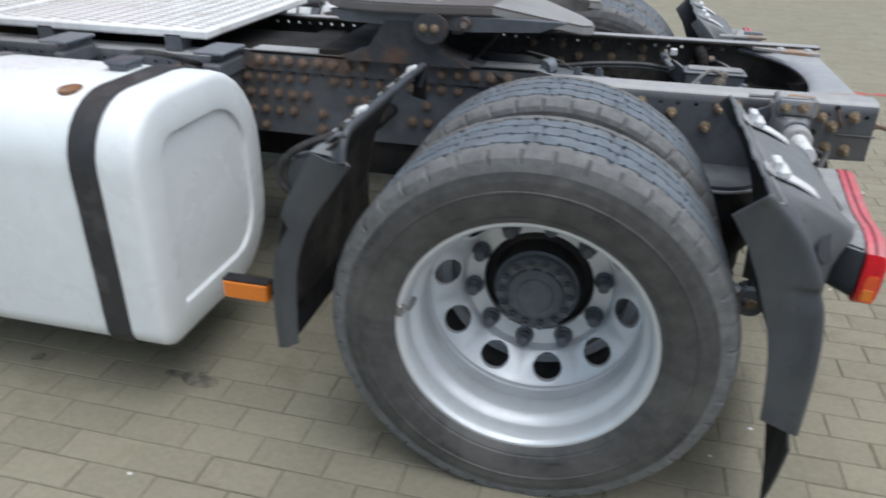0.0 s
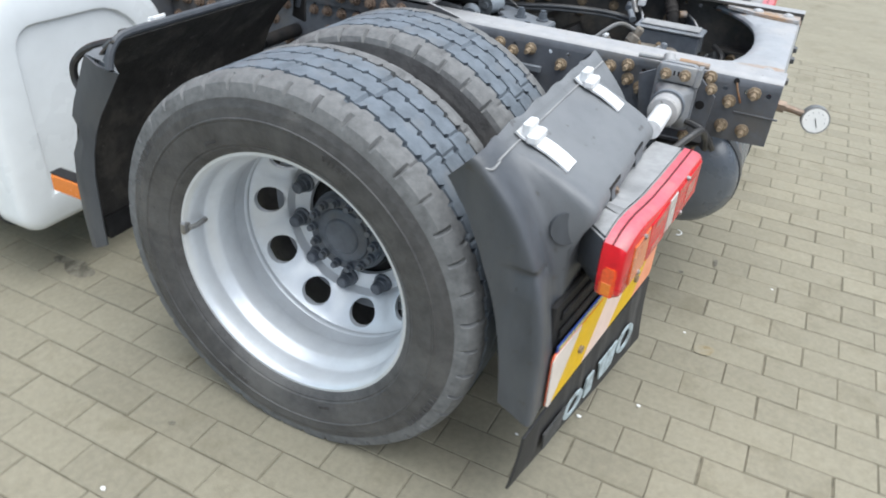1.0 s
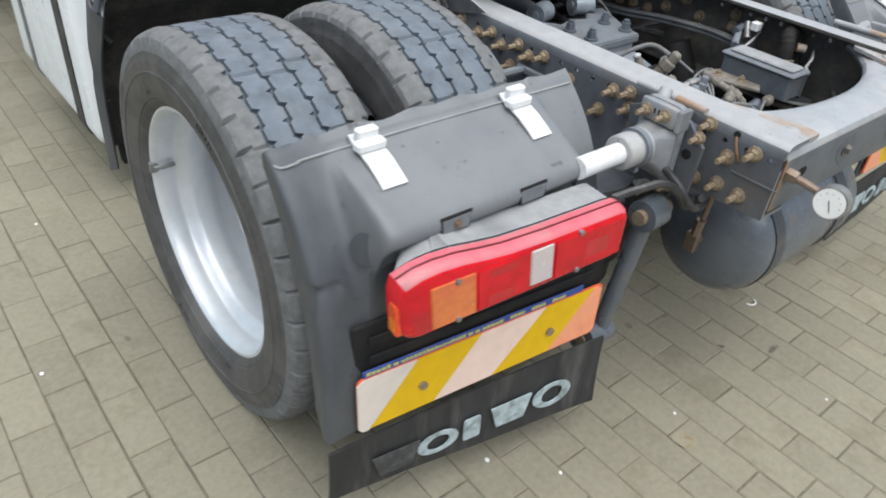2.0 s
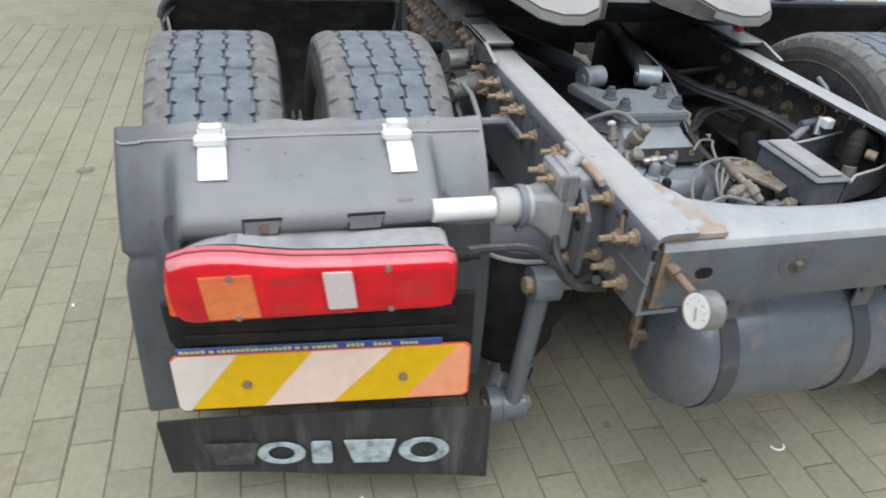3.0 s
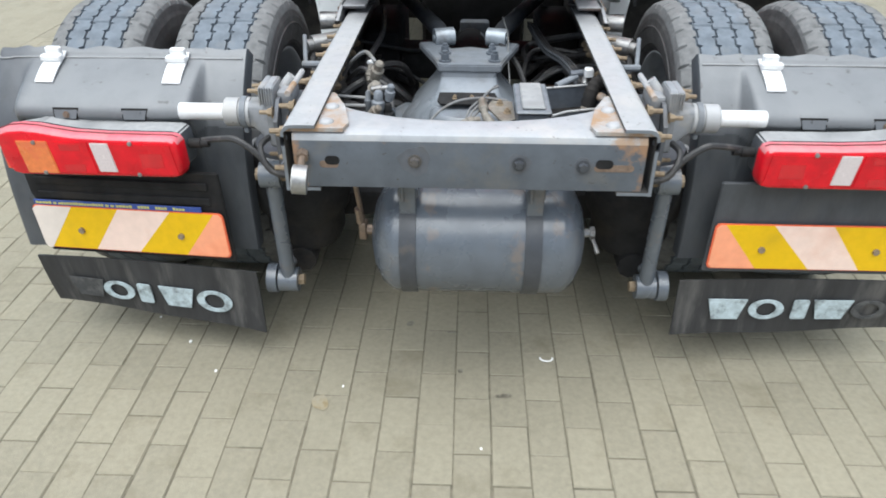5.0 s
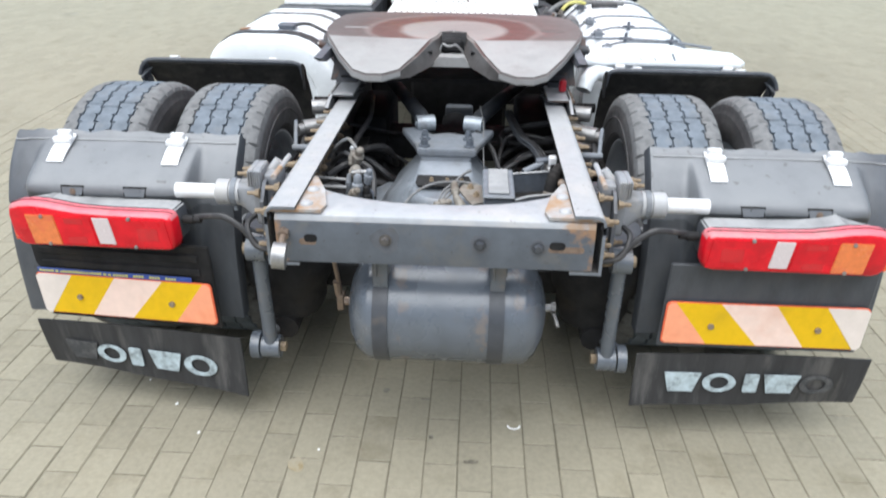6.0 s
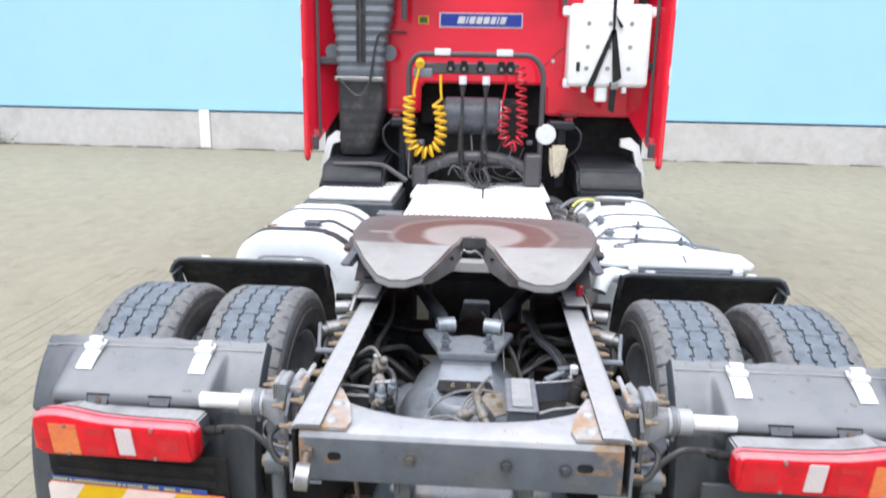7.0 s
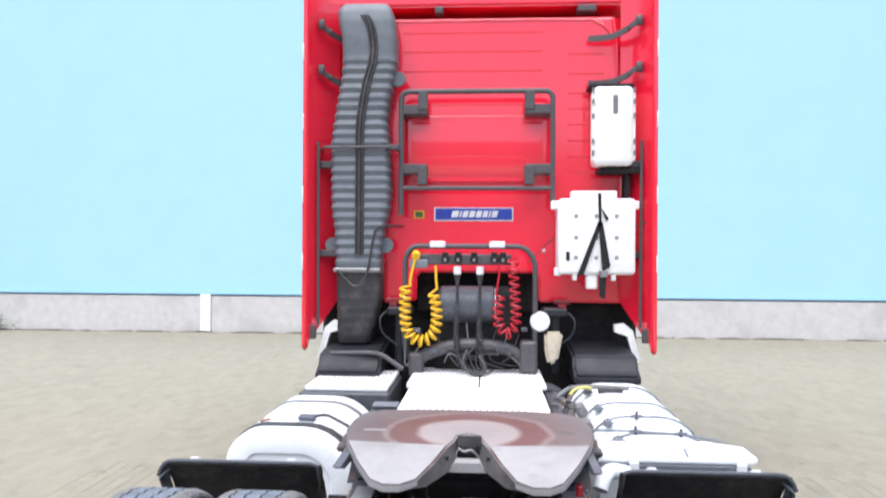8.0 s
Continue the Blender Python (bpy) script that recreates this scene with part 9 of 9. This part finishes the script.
def stain(cx, cy, rx, ry, seed, material=M_OIL, label="dried dark oil stain on the pavers"):
    rnd = random.Random(seed)
    bm = bm_new()
    n = 28
    ph = [rnd.uniform(0, 6.28) for _ in range(4)]
    pts = []
    for k in range(n):
        a = 2 * math.pi * k / n
        q = 1 + sum(0.14 / (j + 1) * math.sin((j + 2) * a + ph[j]) for j in range(4))
        pts.append(bm.verts.new((cx + rx * q * math.cos(a), cy + ry * q * math.sin(a), 0.0018)))
    bm.faces.new(pts)
    tagged(new("oil_stain", mesh_of("oil_stain", bm, material)), label, "stain", "oil stains")


stain(-1.06, 0.985, 0.035, 0.06, 2)
stain(-1.05, 1.07, 0.02, 0.03, 5)
stain(-1.086, 1.53, 0.018, 0.02, 7)
stain(-1.725, 1.19, 0.03, 0.035, 8)
stain(-1.40, 0.262, 0.007, 0.009, 9)
stain(-0.405, -0.867, 0.024, 0.03, 12, M_RUSTSTAIN, "small rust-coloured stain on a paver")
stain(-0.01, -0.722, 0.007, 0.011, 13)
stain(0.116, -0.822, 0.022, 0.008, 14)
stain(-0.177, -0.502, 0.012, 0.012, 15)
stain(-0.04, -0.542, 0.016, 0.005, 16)
for k, (x, y, rx, ry) in enumerate(((-6.15, 8.0, 0.16, 0.10), (-5.75, 7.85, 0.10, 0.07), (-4.05, 8.5, 0.13, 0.12), (-3.75, 8.45, 0.08, 0.10), (-5.0, 6.6, 0.14, 0.05), (-6.7, 7.2, 0.2, 0.08), (-3.4, 7.4, 0.07, 0.06), (5.2, 5.6, 0.12, 0.06), (4.4, 7.6, 0.10, 0.05), (-5.6, 3.6, 0.12, 0.05))):
    stain(x, y, rx, ry, 40 + k, M_OILFAINT, "faint dry stain on the pavers")
# weed at the foot of the wall
bm = bm_new()
rnd = random.Random(11)
for k in range(150):
    c = Vector((-10.35 + rnd.gauss(0, 0.22), 12.22 + rnd.uniform(-0.1, 0.08), abs(rnd.gauss(0.14, 0.12))))
    d, u = Vector((rnd.uniform(-1, 1), rnd.uniform(-1, 1), rnd.uniform(-0.2, 1))).normalized(), Vector((rnd.uniform(-1, 1), rnd.uniform(-1, 1), 0)).normalized()
    w = rnd.uniform(0.02, 0.05)
    bm.faces.new([bm.verts.new(c + p) for p in (-d * w, u * w * 0.5, d * w, -u * w * 0.5)])
rod(bm, (-10.35, 12.25, 0), (-10.33, 12.24, 0.2), 0.01, seg=6)
tagged(new("weed", mesh_of("weed", bm, M_LEAF)), "small green weed at the foot of the wall", "plant", kind="stuff")
# worn red line painted across the yard
bm = bm_new()
prism(bm, [(3.20, -8.0), (3.27, -8.0), (3.27, -1.6), (3.20, -1.6)], "z", 0.0005, 0.002)
tagged(new("painted_line", mesh_of("painted_line", bm, M_REDLINE)), "thin worn red line painted on pavers", "road marking", kind="structure")

# ---- pavers ----


def paver_points(cx, cy, rnd, gap=0.0011, c=0.0022, tilt=1.0):
    w, l = PW / 2 - gap, PL / 2 - gap
    dz, tx, ty = tilt * rnd.uniform(-0.0015, 0.0008), tilt * rnd.uniform(-0.012, 0.012), tilt * rnd.uniform(-0.006, 0.006)
    out = []
    for q, z in ((c, 0.0), (0.0, -0.0026), (0.0, -0.02)):
        for sx, sy in ((-1, -1), (1, -1), (1, 1), (-1, 1)):
            x, y = sx * (w - q), sy * (l - q)
            out.append((cx + x, cy + y, z + dz + tx * x + ty * y))
    return out


PAVER_FACES = [(0, 1, 2, 3)] + [(a + 4, b + 4, b, a) for a, b in ((0, 1), (1, 2), (2, 3), (3, 0))] + [(a + 8, b + 8, b + 4, a + 4) for a, b in ((0, 1), (1, 2), (2, 3), (3, 0))]


def paving():
    rnd = random.Random(21)
    shapes = []
    for k in range(5):
        me = bpy.data.meshes.new("paver")
        me.from_pydata(paver_points(0, 0, rnd, 0.0005 + 0.0005 * k, 0.0018 + 0.0006 * (k % 3)), [], PAVER_FACES)
        me.materials.append(M_PAVER)
        shapes.append(me)
    verts, faces = [], []
    for i in range(-104, 105):
        cx = X_JOINT + (i + 0.5) * PW
        for j in range(-48, 66):
            cy = Y_JOINT + (j + (0.5 if i % 2 else 0.0)) * PL
            if cy > 12.3:
                continue
            near = (-1.75 < cx < 0.75 and -1.55 < cy < -0.66) or (-1.85 < cx < -1.33 and -0.66 < cy < 1.2)
            if near:
                ob = new("paver", shapes[rnd.randrange(5)])
                ob.parent = GROUND
                ob.location = (cx + rnd.uniform(-0.0008, 0.0008), cy + rnd.uniform(-0.0015, 0.0015), rnd.uniform(-0.0008, 0.0008))
                ob.rotation_euler = (0, 0, math.pi * rnd.randrange(2) + rnd.uniform(-0.009, 0.009))
            else:
                n = len(verts)
                far = cy > 3.2 or abs(cx) > 3.0
                verts += paver_points(cx, cy, rnd, 0.00005, 0.0001, 0.02) if far else paver_points(cx, cy, rnd)
                faces += [tuple(n + v for v in f) for f in PAVER_FACES]
    me = bpy.data.meshes.new("paver_field")
    me.from_pydata(verts, [], faces)
    me.materials.append(M_PAVER_FIELD)
    ob = new("paver_field", me)
    ob.parent = GROUND
    tagged(ob, "field of beige rectangular concrete pavers", kind="stuff")


paving()
